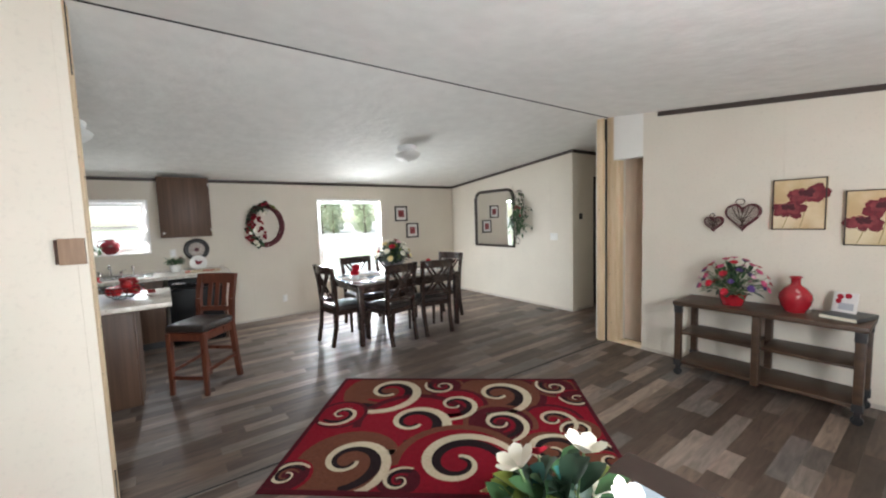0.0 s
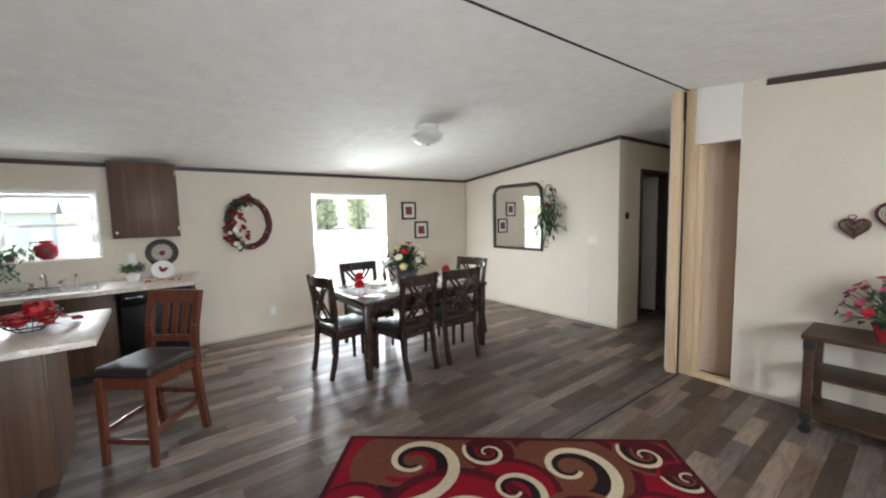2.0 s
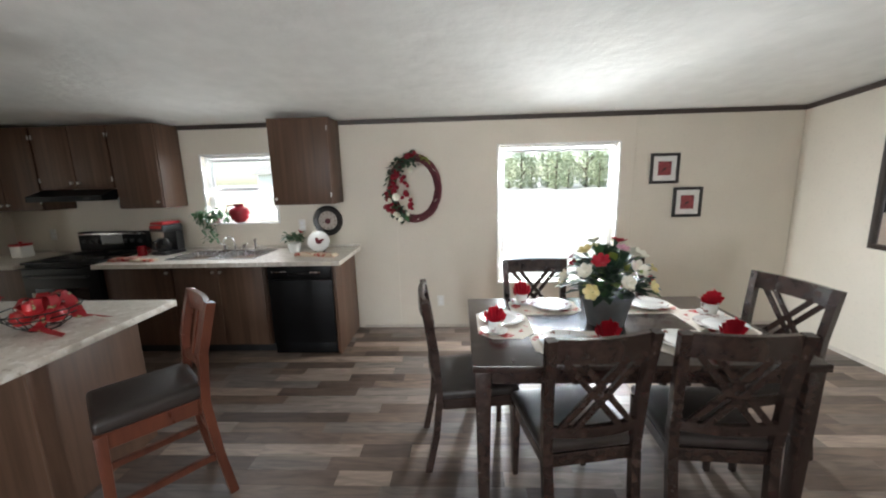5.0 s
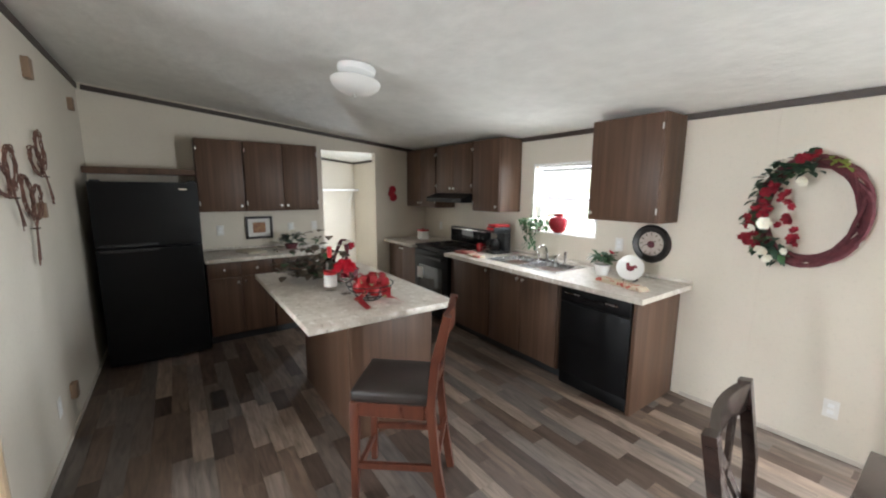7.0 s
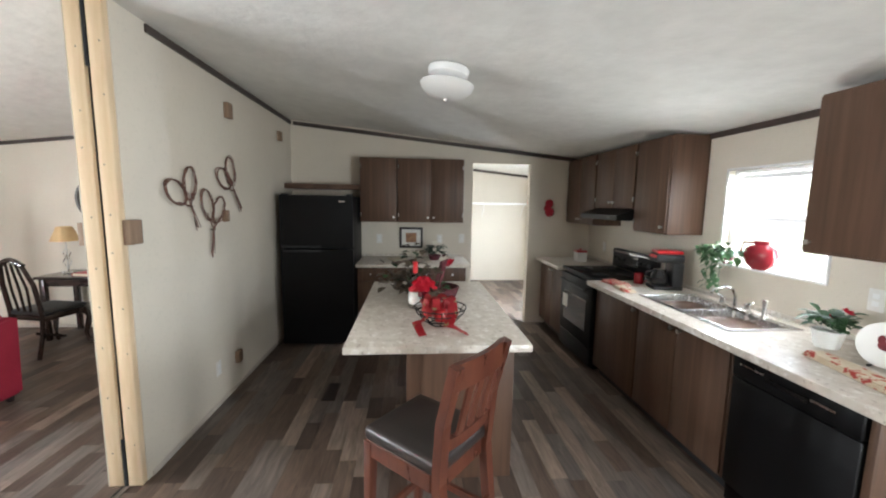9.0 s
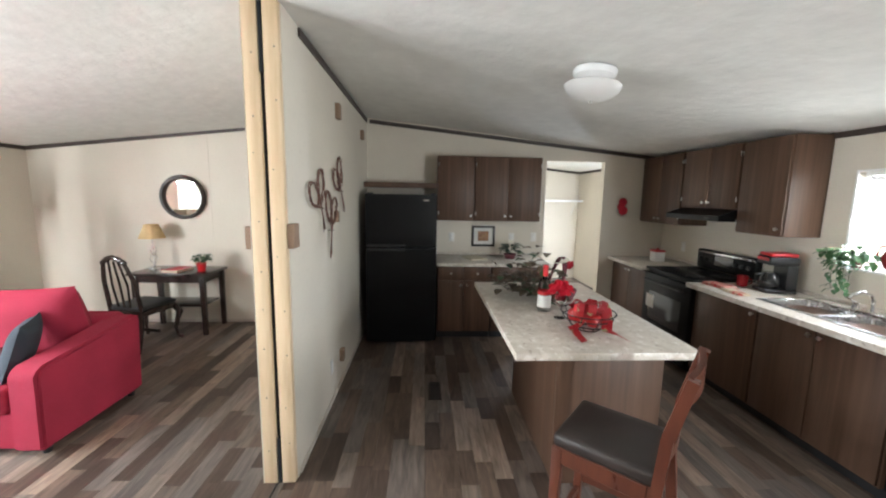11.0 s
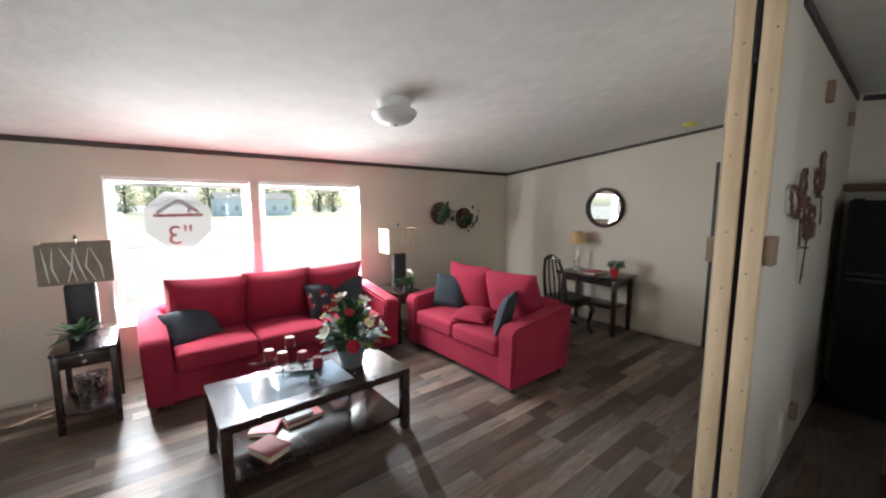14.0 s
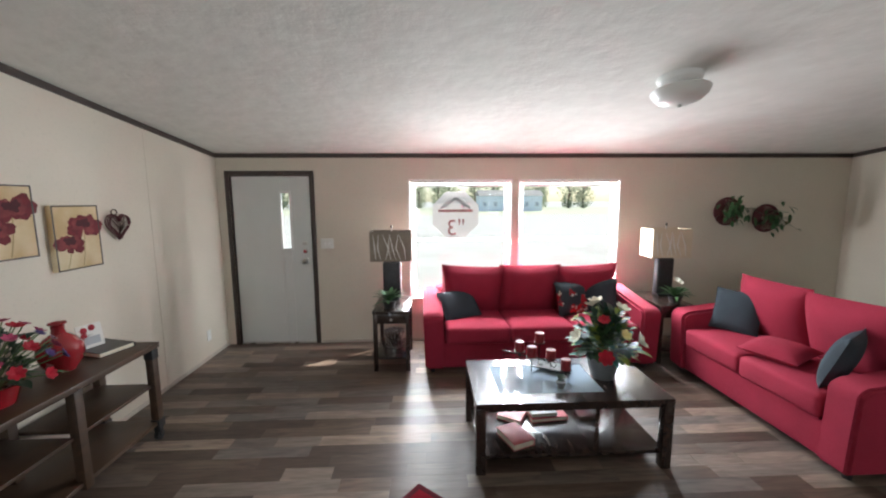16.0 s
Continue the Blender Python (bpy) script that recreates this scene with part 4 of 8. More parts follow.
# ---- dining ----
def x_chair(x, y, rz):
    """Dining chair with a crossed back, facing +y."""
    c = thing("dining_chair", x, y, 0, rz, "espresso wood dining chair with crossed back slats and dark padded seat", "chair", "chairs round the dining table")
    bm = bmesh.new()
    soft_box(bm, -0.215, -0.20, 0.435, 0.215, 0.23, 0.485, 0.018, 0.012, 6)
    part("seat", bm, LEATHER, c, "dark padded seat")
    bm = bmesh.new()
    for q in ((-0.205, 0.185, 0.205, 0.215), (-0.205, -0.205, 0.205, -0.18), (-0.21, -0.18, -0.185, 0.19), (0.185, -0.18, 0.21, 0.19)):
        box(bm, q[0], q[1], 0.375, q[2], q[3], 0.436, 0.003, 1)
    part("seat_frame", bm, ESPRESSO, c)
    for sx in (-1, 1):
        bm = bmesh.new()
        bar(bm, (sx * 0.195, 0.20, 0.43), (sx * 0.195, 0.205, 0.0), 0.042, 0.042, (0, 1, 0), 0.028, 0.004)
        part("leg", bm, ESPRESSO, c)
        bm = bmesh.new()
        pts = [(sx * 0.19, -0.275, 0.0), (sx * 0.195, -0.228, 0.22), (sx * 0.20, -0.205, 0.45), (sx * 0.207, -0.222, 0.72), (sx * 0.218, -0.265, 0.985)]
        for a, b2 in zip(pts, pts[1:]):
            bar(bm, a, b2, 0.042, 0.036, (0, 1, 0))
        part("back_post", bm, ESPRESSO, c)
    for z, y0, h in ((0.935, -0.256, 0.10), (0.56, -0.212, 0.045)):
        bm = bmesh.new()
        rail(bm, [(0.205 * u, y0 - 0.03 * (1 - u * u), z) for u in [-1 + k / 4 for k in range(9)]], 0.024, h)
        part("back_rail", bm, ESPRESSO, c)
    for sx in (-1, 1):
        for off in (0.0, 0.06):
            bm = bmesh.new()
            bar(bm, (-sx * (0.16 - off), -0.228 - off * 0.2, 0.57), (sx * (0.11 + off), -0.274, 0.905), 0.026, 0.014, (0, 1, 0))
            part("cross_slat", bm, ESPRESSO, c)
    return c


x_chair(1.765, 4.555, -83), x_chair(2.215, 4.15, 10), x_chair(2.81, 4.16, -4)
x_chair(2.26, 5.02, 180), x_chair(2.82, 5.02, 180), x_chair(3.32, 4.58, 101)

tb = thing("dining_table", 2.535, 4.56, 0, 0, "espresso wood rectangular dining table laid for six", "table")
part("tabletop", B(-0.78, -0.485, 0.722, 0.78, 0.485, 0.76, b=0.006), ESPRESSO, tb)
bm = bmesh.new()
for q in ((-0.69, -0.43, 0.69, -0.405), (-0.69, 0.405, 0.69, 0.43), (-0.725, -0.40, -0.70, 0.40), (0.70, -0.40, 0.725, 0.40)):
    box(bm, q[0], q[1], 0.64, q[2], q[3], 0.7215, 0.003, 1)
part("apron", bm, ESPRESSO, tb)
for sx in (-1, 1):
    for sy in (-1, 1):
        bm = bmesh.new()
        bar(bm, (sx * 0.73, sy * 0.435, 0.721), (sx * 0.73, sy * 0.435, 0.0), 0.075, 0.075, (0, 1, 0), 0.055, 0.005)
        part("leg", bm, ESPRESSO, tb)


# counter stool
sc = thing("counter_stool", 0.18, 4.095, 0, -42, "cherry-stained counter stool with slatted back and dark leatherette seat", "stool")
bm = bmesh.new()
soft_box(bm, -0.19, -0.20, 0.575, 0.19, 0.215, 0.640, 0.022, 0.015, 6)
part("seat", bm, LEATHER, sc, "dark leatherette padded seat")
bm = bmesh.new()
for q in ((-0.178, 0.17, 0.178, 0.20), (-0.178, -0.195, 0.178, -0.17), (-0.183, -0.17, -0.158, 0.175), (0.158, -0.17, 0.183, 0.175)):
    box(bm, q[0], q[1], 0.50, q[2], q[3], 0.576, 0.003, 1)
part("seat_frame", bm, CHERRY, sc)
for sx in (-1, 1):
    bm = bmesh.new()
    bar(bm, (sx * 0.165, -0.18, 0.57), (sx * 0.168, -0.19, 0.0), 0.046, 0.046, (0, 1, 0), 0.034, 0.004)
    part("leg", bm, CHERRY, sc)
    bm = bmesh.new()
    pts = [(sx * 0.168, 0.275, 0.0), (sx * 0.168, 0.235, 0.25), (sx * 0.168, 0.205, 0.55), (sx * 0.174, 0.225, 0.80), (sx * 0.178, 0.285, 1.04)]
    for a, b2 in zip(pts, pts[1:]):
        bar(bm, a, b2, 0.046, 0.040, (0, 1, 0))
    part("back_post", bm, CHERRY, sc)
    bm = bmesh.new()
    bar(bm, (sx * 0.168, -0.18, 0.22), (sx * 0.168, 0.235, 0.24), 0.020, 0.032)
    part("stretcher", bm, CHERRY, sc)
for y, z in ((-0.185, 0.16), (0.24, 0.30)):
    bm = bmesh.new()
    bar(bm, (-0.165, y, z), (0.165, y, z), 0.020, 0.034)
    part("stretcher", bm, CHERRY, sc)
for z, y0, h in ((0.995, 0.272, 0.10), (0.70, 0.212, 0.045)):
    bm = bmesh.new()
    rail(bm, [(0.175 * u, y0 + 0.02 * (1 - u * u), z) for u in [-1 + k / 4 for k in range(9)]], 0.024, h)
    part("back_rail", bm, CHERRY, sc)
for k in range(3):
    bm = bmesh.new()
    bar(bm, (-0.075 + 0.075 * k, 0.228, 0.71), (-0.075 + 0.075 * k, 0.285, 0.96), 0.042, 0.012, (0, 1, 0))
    part("back_slat", bm, CHERRY, sc)


# ---- living room ----
def couch(name, x, y, rz, w, seats, label, cat):
    """An upholstered seat, facing +y, its back at y = 0, x from -w/2 to w/2."""
    s = thing(name, x, y, 0, rz, label, cat)
    a, D = 0.19, 0.86
    bm = bmesh.new()
    soft_box(bm, -w / 2 + a - 0.02, 0.02, 0.055, w / 2 - a + 0.02, D - 0.03, 0.30, 0.02)
    part("base", bm, REDFAB, s)
    bm = bmesh.new()
    soft_box(bm, -w / 2 + 0.10, 0.0, 0.055, w / 2 - 0.10, 0.20, 0.70, 0.05)
    part("back", bm, REDFAB, s)
    for sx in (-1, 1):
        bm = bmesh.new()
        x0, x1 = sorted((sx * (w / 2 - a), sx * w / 2))
        prof = [(0.03, 0.055), (D, 0.055), (D + 0.005, 0.50)] + [(D - 0.075 + 0.085 * math.cos(t), 0.515 + 0.085 * math.sin(t)) for t in (0.3, 0.8, 1.3, 1.57)] + [(0.4, 0.645), (0.1, 0.69), (0.03, 0.66)]
        l_ = [bm.verts.new((x0, p[0], p[1])) for p in prof]
        r_ = [bm.verts.new((x1, p[0], p[1])) for p in prof]
        bm.faces.new(l_), bm.faces.new(r_[::-1])
        for k in range(len(prof)):
            bm.faces.new((l_[k], r_[k], r_[(k + 1) % len(prof)], l_[(k + 1) % len(prof)]))
        bmesh.ops.recalc_face_normals(bm, faces=bm.faces[:])
        bmesh.ops.bevel(bm, geom=[e for e in bm.edges if e.calc_face_angle(0) > 1.2], offset=0.022, segments=4, affect="EDGES", clamp_overlap=True)
        for v in bm.verts:
            v.co.x += sx * 0.025 * max(0.0, v.co.z - 0.055) / 0.6
        part("arm", bm, REDFAB, s)
    cw = (w - 2 * a) / seats
    for k in range(seats):
        x0 = -w / 2 + a + k * cw
        bm = bmesh.new()
        soft_box(bm, x0 + 0.004, 0.19, 0.295, x0 + cw - 0.004, D + 0.005, 0.455, 0.035, 0.022, 8)
        part("seat_cushion", bm, REDFAB, s)
        bm = bmesh.new()
        m = pose(x0 + cw / 2, 0.28, 0.685, -14 + 2 * (k % 2), 2.5 - 2.5 * k, 2 - 2 * k) @ Matrix.Identity(4)
        pillow(bm, cw * 1.08, 0.57, 0.29, m, 16, 0.09, 2.5)
        part("back_cushion", bm, REDFAB, s)
    for sx in (-1, 1):
        for yy in (0.08, D - 0.09):
            bm = bmesh.new()
            cyl(bm, (sx * (w / 2 - 0.07), yy, 0.0), (sx * (w / 2 - 0.07), yy, 0.06), 0.022, 0.032, 10)
            part("foot", bm, BLACKPL, s)
    return s


couch("sofa", 0.735, -1.455, 0, 2.24, 3, "bright red fabric three-seat sofa under the windows", "sofa")
couch("loveseat", -1.405, 0.135, -90, 1.60, 2, "bright red fabric two-seat loveseat", "loveseat")

# coffee table
ct = thing("coffee_table", 0.955, 0.43, 0, 0, "espresso coffee table with glass inset and lower shelf", "coffee table")
part("tabletop", ring_slab(-0.60, -0.31, 0.60, 0.31, (-0.22, 0.44, -0.20, 0.20), 0.425, 0.455), ESPRESSO, ct)
# pale blue base colour holds the bright window reflection of the clear inset
part("glass_inset", B(-0.22, -0.20, 0.438, 0.44, 0.20, 0.453), mat("reflection_toned_table_glass", (0.34, 0.40, 0.44), (0.30, 0.36, 0.40), 2, 0.06, rvar=0.02, coat=0.6), ct, "glossy glass inset with the window's reflection put into its colour")
part("apron", B(-0.565, -0.275, 0.385, 0.565, 0.275, 0.4245), ESPRESSO, ct)
part("shelf", B(-0.57, -0.28, 0.085, 0.57, 0.28, 0.11, b=0.003), ESPRESSO, ct)
part("divider", B(-0.16, -0.27, 0.1105, -0.135, 0.27, 0.3845), ESPRESSO, ct)
for sx in (-1, 1):
    for sy in (-1, 1):
        part("leg", B(sx * 0.57 - 0.03, sy * 0.28 - 0.03, 0, sx * 0.57 + 0.03, sy * 0.28 + 0.03, 0.4245, b=0.004), ESPRESSO, ct)


# end tables
def end_table(x, y, rz, w, d, label):
    t = thing("end_table", x, y, 0, rz, label, "end table", "end tables beside the sofa")
    part("tabletop", B(-w / 2, -d / 2, 0.575, w / 2, d / 2, 0.60, b=0.004), ESPRESSO, t)
    dr = part("drawer", B(-w / 2 + 0.035, d / 2 - 0.03, 0.475, w / 2 - 0.035, d / 2 - 0.012, 0.57, b=0.003), ESPRESSO, t)
    bm = bmesh.new()
    cyl(bm, (0, d / 2 - 0.012, 0.52), (0, d / 2 + 0.008, 0.52), 0.011, 0.014, 12)
    part("knob", bm, NICKEL, dr)
    part("apron", B(-w / 2 + 0.02, -d / 2 + 0.015, 0.47, w / 2 - 0.02, d / 2 - 0.032, 0.5745), ESPRESSO, t)
    part("shelf", B(-w / 2 + 0.015, -d / 2 + 0.02, 0.12, w / 2 - 0.015, d / 2 - 0.02, 0.14, b=0.003), ESPRESSO, t)
    for sx in (-1, 1):
        for sy in (-1, 1):
            part("leg", B(sx * (w / 2 - 0.025) - 0.02, sy * (d / 2 - 0.03) - 0.02, 0, sx * (w / 2 - 0.025) + 0.02, sy * (d / 2 - 0.03) + 0.02, 0.574, b=0.003), ESPRESSO, t)
    return t


end_table(2.18, -0.98, 0, 0.36, 0.58, "narrow espresso end table with a drawer and lower shelf")
end_table(-0.64, -1.02, 0, 0.36, 0.62, "narrow espresso end table between sofa and loveseat")

# desk
dk = thing("desk", -2.87, 0.335, 0, 0, "dark espresso writing desk against the wall", "desk")
part("desktop", B(-0.26, -0.435, 0.705, 0.24, 0.435, 0.735, b=0.005), ESPRESSO, dk)
for a in (-1, 1):
    part("apron", B(-0.20, a * 0.375 - 0.012, 0.62, 0.18, a * 0.375 + 0.012, 0.7045), ESPRESSO, dk)
part("apron", B(0.165, -0.36, 0.62, 0.19, 0.36, 0.7045), ESPRESSO, dk)
for sx in (-0.215, 0.19):
    for sy in (-0.375, 0.375):
        bm = bmesh.new()
        bar(bm, (sx, sy, 0.704), (sx, sy, 0), 0.055, 0.055, (0, 1, 0), 0.045, 0.003)
        part("leg", bm, ESPRESSO, dk)
part("shelf", B(-0.19, -0.345, 0.33, 0.165, 0.345, 0.352, b=0.003), ESPRESSO, dk)

# console table
cs = thing("console_table", 3.90, 0.83, 0, 0, "rustic brown console table on black casters", "console table")
part("tabletop", B(-0.22, -0.605, 0.655, 0.21, 0.605, 0.69, b=0.004), RUSTIC, cs)
part("shelf", B(-0.20, -0.565, 0.115, 0.19, 0.565, 0.14, b=0.003), RUSTIC, cs)
for a, c in ((-0.565, -0.03), (0.03, 0.565)):
    part("shelf", B(-0.185, a, 0.385, 0.185, c, 0.405, b=0.003), RUSTIC, cs)
for sy in (-0.565, 0.0, 0.565):
    for sx in (-0.185, 0.175):
        part("leg", B(sx - 0.025, sy - 0.025, 0.09, sx + 0.025, sy + 0.025, 0.6545, b=0.003), RUSTIC, cs)
for sy in (-0.565, 0.565):
    for sx in (-0.185, 0.175):
        for z0, z1 in ((0.585, 0.652), (0.092, 0.15)):
            part("metal_corner", B(sx - 0.029, sy - 0.029, z0, sx + 0.029, sy + 0.029, z1, b=0.002), BLACKPL, cs)
        bm = bmesh.new()
        cyl(bm, (sx - 0.014, sy, 0.032), (sx + 0.014, sy, 0.032), 0.032, seg=18)
        w_ = part("caster", bm, BLACKPL, cs)
        part("fork", B(sx - 0.022, sy - 0.016, 0.03, sx + 0.022, sy + 0.016, 0.091, b=0.004), BLACKPL, w_)
for sx, a, c in ((0.175, -0.54, -0.03), (0.175, 0.03, 0.54)):
    bm = bmesh.new()
    bar(bm, (sx, a, 0.62), (sx, c, 0.62), 0.02, 0.05)
    part("rail", bm, RUSTIC, cs)


# ceiling lamps
OPAL = mat("opal_lamp_glass", (0.72, 0.71, 0.68), (0.68, 0.67, 0.64), 3, 0.3)


def ceiling_lamp(x, y):
    z = ceil_z(x, y)
    c = thing("ceiling_light", x, y, z, 0, "flush ceiling light with a frosted glass dome, switched off", "ceiling light", "flush ceiling lights")
    c.matrix_basis = pose(x, y, z, 5.7 if y < 2.4 else -5.7, 0, 0)
    bm = bmesh.new()
    lathe(bm, [(0.0, 0.0), (0.118, 0.0), (0.124, -0.010), (0.118, -0.040), (0.10, -0.055), (0.080, -0.062), (0.076, -0.092), (0.0, -0.092)], 32)
    part("canopy", bm, WHITE, c)
    bm = bmesh.new()
    lathe(bm, [(0.0, -0.093), (0.140, -0.093), (0.156, -0.089), (0.163, -0.095), (0.152, -0.122), (0.118, -0.153), (0.065, -0.173), (0.0, -0.180)], 36)
    part("glass_shade", bm, OPAL, c)
    bm = bmesh.new()
    lathe(bm, [(0.0, -0.178), (0.012, -0.179), (0.010, -0.190), (0.0, -0.194)], 12)
    part("finial", bm, NICKEL, c)
    return c


ceiling_lamp(-0.605, 4.24), ceiling_lamp(2.50, 4.06), ceiling_lamp(0.30, 0.48)

# rug
RUGC = [mat("rug_red", (0.24, 0.009, 0.020), (0.18, 0.006, 0.015), 60, 0.95, bump=0.5, bscale=400, spec=0.1),
        mat("rug_maroon", (0.085, 0.010, 0.016), (0.06, 0.007, 0.012), 60, 0.95, bump=0.5, bscale=400, spec=0.1)]
rug = thing("area_rug", 1.585, 2.07, 0.0, -41, "red area rug with cream, brown and black swirls", "rug")
part("rug_field", B(-1.075, -0.765, 0.001, 1.075, 0.765, 0.009, b=0.003), RUGC[1], rug)


# ---- colours of the small things ----
LEAF = mat("green_leaf", (0.055, 0.125, 0.045), (0.03, 0.075, 0.03), 9, 0.45, spec=0.4)
LEAFD = mat("dark_green_leaf", (0.025, 0.060, 0.032), (0.015, 0.035, 0.02), 9, 0.5)
LEAFY = mat("yellow_green_leaf", (0.26, 0.30, 0.05), (0.14, 0.20, 0.04), 9, 0.5)
LEAFB = mat("bronze_leaf", (0.135, 0.100, 0.068), (0.070, 0.052, 0.035), 9, 0.55)
TEAL = mat("teal_leaf", (0.02, 0.13, 0.11), (0.015, 0.08, 0.07), 20, 0.5)
PETR = mat("red_petal", (0.46, 0.015, 0.035), (0.30, 0.008, 0.02), 14, 0.6, spec=0.3)
PETRD = mat("dull_red_petal", (0.30, 0.022, 0.035), (0.17, 0.012, 0.022), 14, 0.7, spec=0.2)
PETW = mat("white_petal", (0.78, 0.76, 0.68), (0.70, 0.66, 0.52), 14, 0.6, spec=0.3)
PETP = mat("pink_petal", (0.55, 0.10, 0.20), (0.42, 0.05, 0.12), 14, 0.6, spec=0.3)
PETPL = mat("pale_pink_petal", (0.62, 0.36, 0.42), (0.50, 0.22, 0.30), 14, 0.6, spec=0.3)
PETV = mat("violet_petal", (0.10, 0.05, 0.20), (0.06, 0.03, 0.12), 14, 0.6, spec=0.3)
PETC = mat("cream_yellow_petal", (0.74, 0.66, 0.36), (0.62, 0.5, 0.2), 14, 0.6, spec=0.3)
STEM = mat("stem", (0.10, 0.16, 0.06), rough=0.6)
TWIG = mat("dark_twig", (0.070, 0.036, 0.022), (0.035, 0.018, 0.012), 30, 0.85, bump=0.4, bscale=120)
VINE = mat("red_brown_vine", (0.135, 0.030, 0.038), (0.075, 0.016, 0.022), 26, 0.8, bump=0.5, bscale=90)
REDGL = mat("red_glazed_ceramic", (0.36, 0.016, 0.024), (0.28, 0.011, 0.018), 6, 0.15, coat=0.5)
REDPL = mat("red_plastic", (0.50, 0.015, 0.02), rough=0.3)
REDCL = mat("red_napkin_cloth", (0.52, 0.016, 0.035), (0.42, 0.01, 0.025), 20, 0.85, bump=0.2, bscale=300, spec=0.2)
GREYPOT = mat("grey_pot", (0.14, 0.15, 0.155), (0.10, 0.11, 0.115), 12, 0.6, bump=0.15, bscale=60)
WHITEC = mat("white_glazed_ceramic", (0.80, 0.79, 0.76), (0.76, 0.75, 0.72), 6, 0.15)
CREAM = mat("cream_paper", (0.72, 0.66, 0.53), (0.62, 0.55, 0.42), 9, 0.8)
FRAMEB = mat("black_picture_frame", (0.018, 0.015, 0.014), rough=0.35)
MATTE = mat("white_picture_mat", (0.76, 0.74, 0.70), rough=0.85)
MIRROR = mat("silvered_mirror", (0.90, 0.91, 0.91), (0.90, 0.91, 0.91), rough=0.015, metal=1.0, rvar=0.0)
DARKFR = mat("dark_mirror_frame", (0.040, 0.026, 0.020), (0.022, 0.015, 0.012), 14, 0.4, bump=0.1)
IRON = mat("black_wrought_iron", (0.018, 0.017, 0.016), rough=0.5, metal=0.6)
CLEAR = glass("clear_glass")
WAX = mat("red_candle_wax", (0.24, 0.012, 0.018), (0.19, 0.009, 0.014), 8, 0.5)
SHADE = mat("cream_lamp_shade", (0.66, 0.58, 0.44), (0.60, 0.52, 0.38), 12, 0.85, bump=0.1, bscale=200)
TANSH = mat("tan_lamp_shade", (0.62, 0.44, 0.23), (0.55, 0.38, 0.19), 12, 0.85, bump=0.1, bscale=200)
WOODB = mat("light_wood_block", (0.30, 0.20, 0.13), (0.22, 0.14, 0.09), 6, 0.7, stretch=(8, 8, 1), bump=0.1)


def torus(bm, at, R, r, axis="y", seg=40, sec=10, ry=None, jitter=0.0, rnd=None):
    pts = []
    for k in range(seg):
        a = k * math.tau / seg
        u, v = R * math.cos(a), (ry or R) * math.sin(a)
        j = rnd.uniform(-jitter, jitter) if rnd else 0
        pts.append(Vector(at) + (Vector((u, j, v)) if axis == "y" else Vector((j, u, v)) if axis == "x" else Vector((u, v, j))))
    sweep(bm, pts, r, sec, True)


def foliage(parent, rnd, at, R, H, n, size, material, up=0.35, droop=0.5, name="foliage", width=0.45):
    bm = bmesh.new()
    for _ in range(n):
        a, e = rnd.uniform(0, math.tau), rnd.uniform(-0.2, 1.2)
        rr = rnd.random() ** 0.5
        p = Vector(at) + Vector((math.cos(a) * R * rr * 0.7, math.sin(a) * R * rr * 0.7, H * rnd.uniform(0.1, 0.8)))
        plant_leaf(bm, p, (math.cos(a), math.sin(a), up + e * 0.5), size * rnd.uniform(0.7, 1.3), size * width * rnd.uniform(0.8, 1.2), droop * rnd.uniform(0.3, 1.2))
    return part(name, bm, material, parent)


def flower(parent, at, r, material, facing=(0, 0, 1), n=6, layers=2, up=0.5):
    bm = bmesh.new()
    petals(bm, at, r, n, up, facing, layers)
    f = part("flower", bm, material, parent)
    f.data.materials[0] = material
    return f


def lily(parent, at, r, facing, material=None):
    return flower(parent, at, r, material or PETW, facing, 6, 1, 0.8)


def pot(parent, r0, r1, h, material, name="pot", seg=24):
    bm = bmesh.new()
    lathe(bm, [(0.0, 0.0), (r0, 0.0), (r1, h * 0.9), (r1 * 1.06, h * 0.92), (r1 * 1.06, h), (r1 * 0.9, h), (r1 * 0.86, h * 0.85), (0.0, h * 0.84)], seg)
    return part(name, bm, material, parent)


def spray(rnd, k, n, R, z0, z1, spread=1.0):
    """A place on a dome for the k-th of n blossoms, and the way it faces."""
    a = k * 2.399 + rnd.uniform(-0.2, 0.2)
    f = (k + 0.5) / n
    e = math.acos(1 - f)
    d = Vector((math.cos(a) * math.sin(e), math.sin(a) * math.sin(e), math.cos(e)))
    return Vector((d.x * R * spread, d.y * R * spread, z0 + (z1 - z0) * d.z)), d + Vector((0, 0, 0.25))


# ---- wall fittings ----
def plate(x, y, z, face, kind="outlet", gang=1):
    """face: the direction in which the plate looks, degrees about z from -y."""
    p = thing("light_switch" if kind == "switch" else "wall_outlet", x, y, z, face, "white plastic %s plate on the wall" % ("light switch" if kind == "switch" else "outlet"), kind)
    w = 0.036 * gang
    part("cover", B(-w, -0.006, -0.058, w, 0, 0.058, b=0.003), PLATE, p)
    for g in range(gang):
        cx = (g - (gang - 1) / 2) * 0.05
        if kind == "switch":
            part("toggle", B(cx - 0.006, -0.014, -0.012, cx + 0.006, -0.0055, 0.012, b=0.002), WHITE, p)
        else:
            for sz in (-0.02, 0.02):
                part("socket", B(cx - 0.015, -0.0085, sz - 0.013, cx + 0.015, -0.0055, sz + 0.013, b=0.003), WHITE, p)
    return p


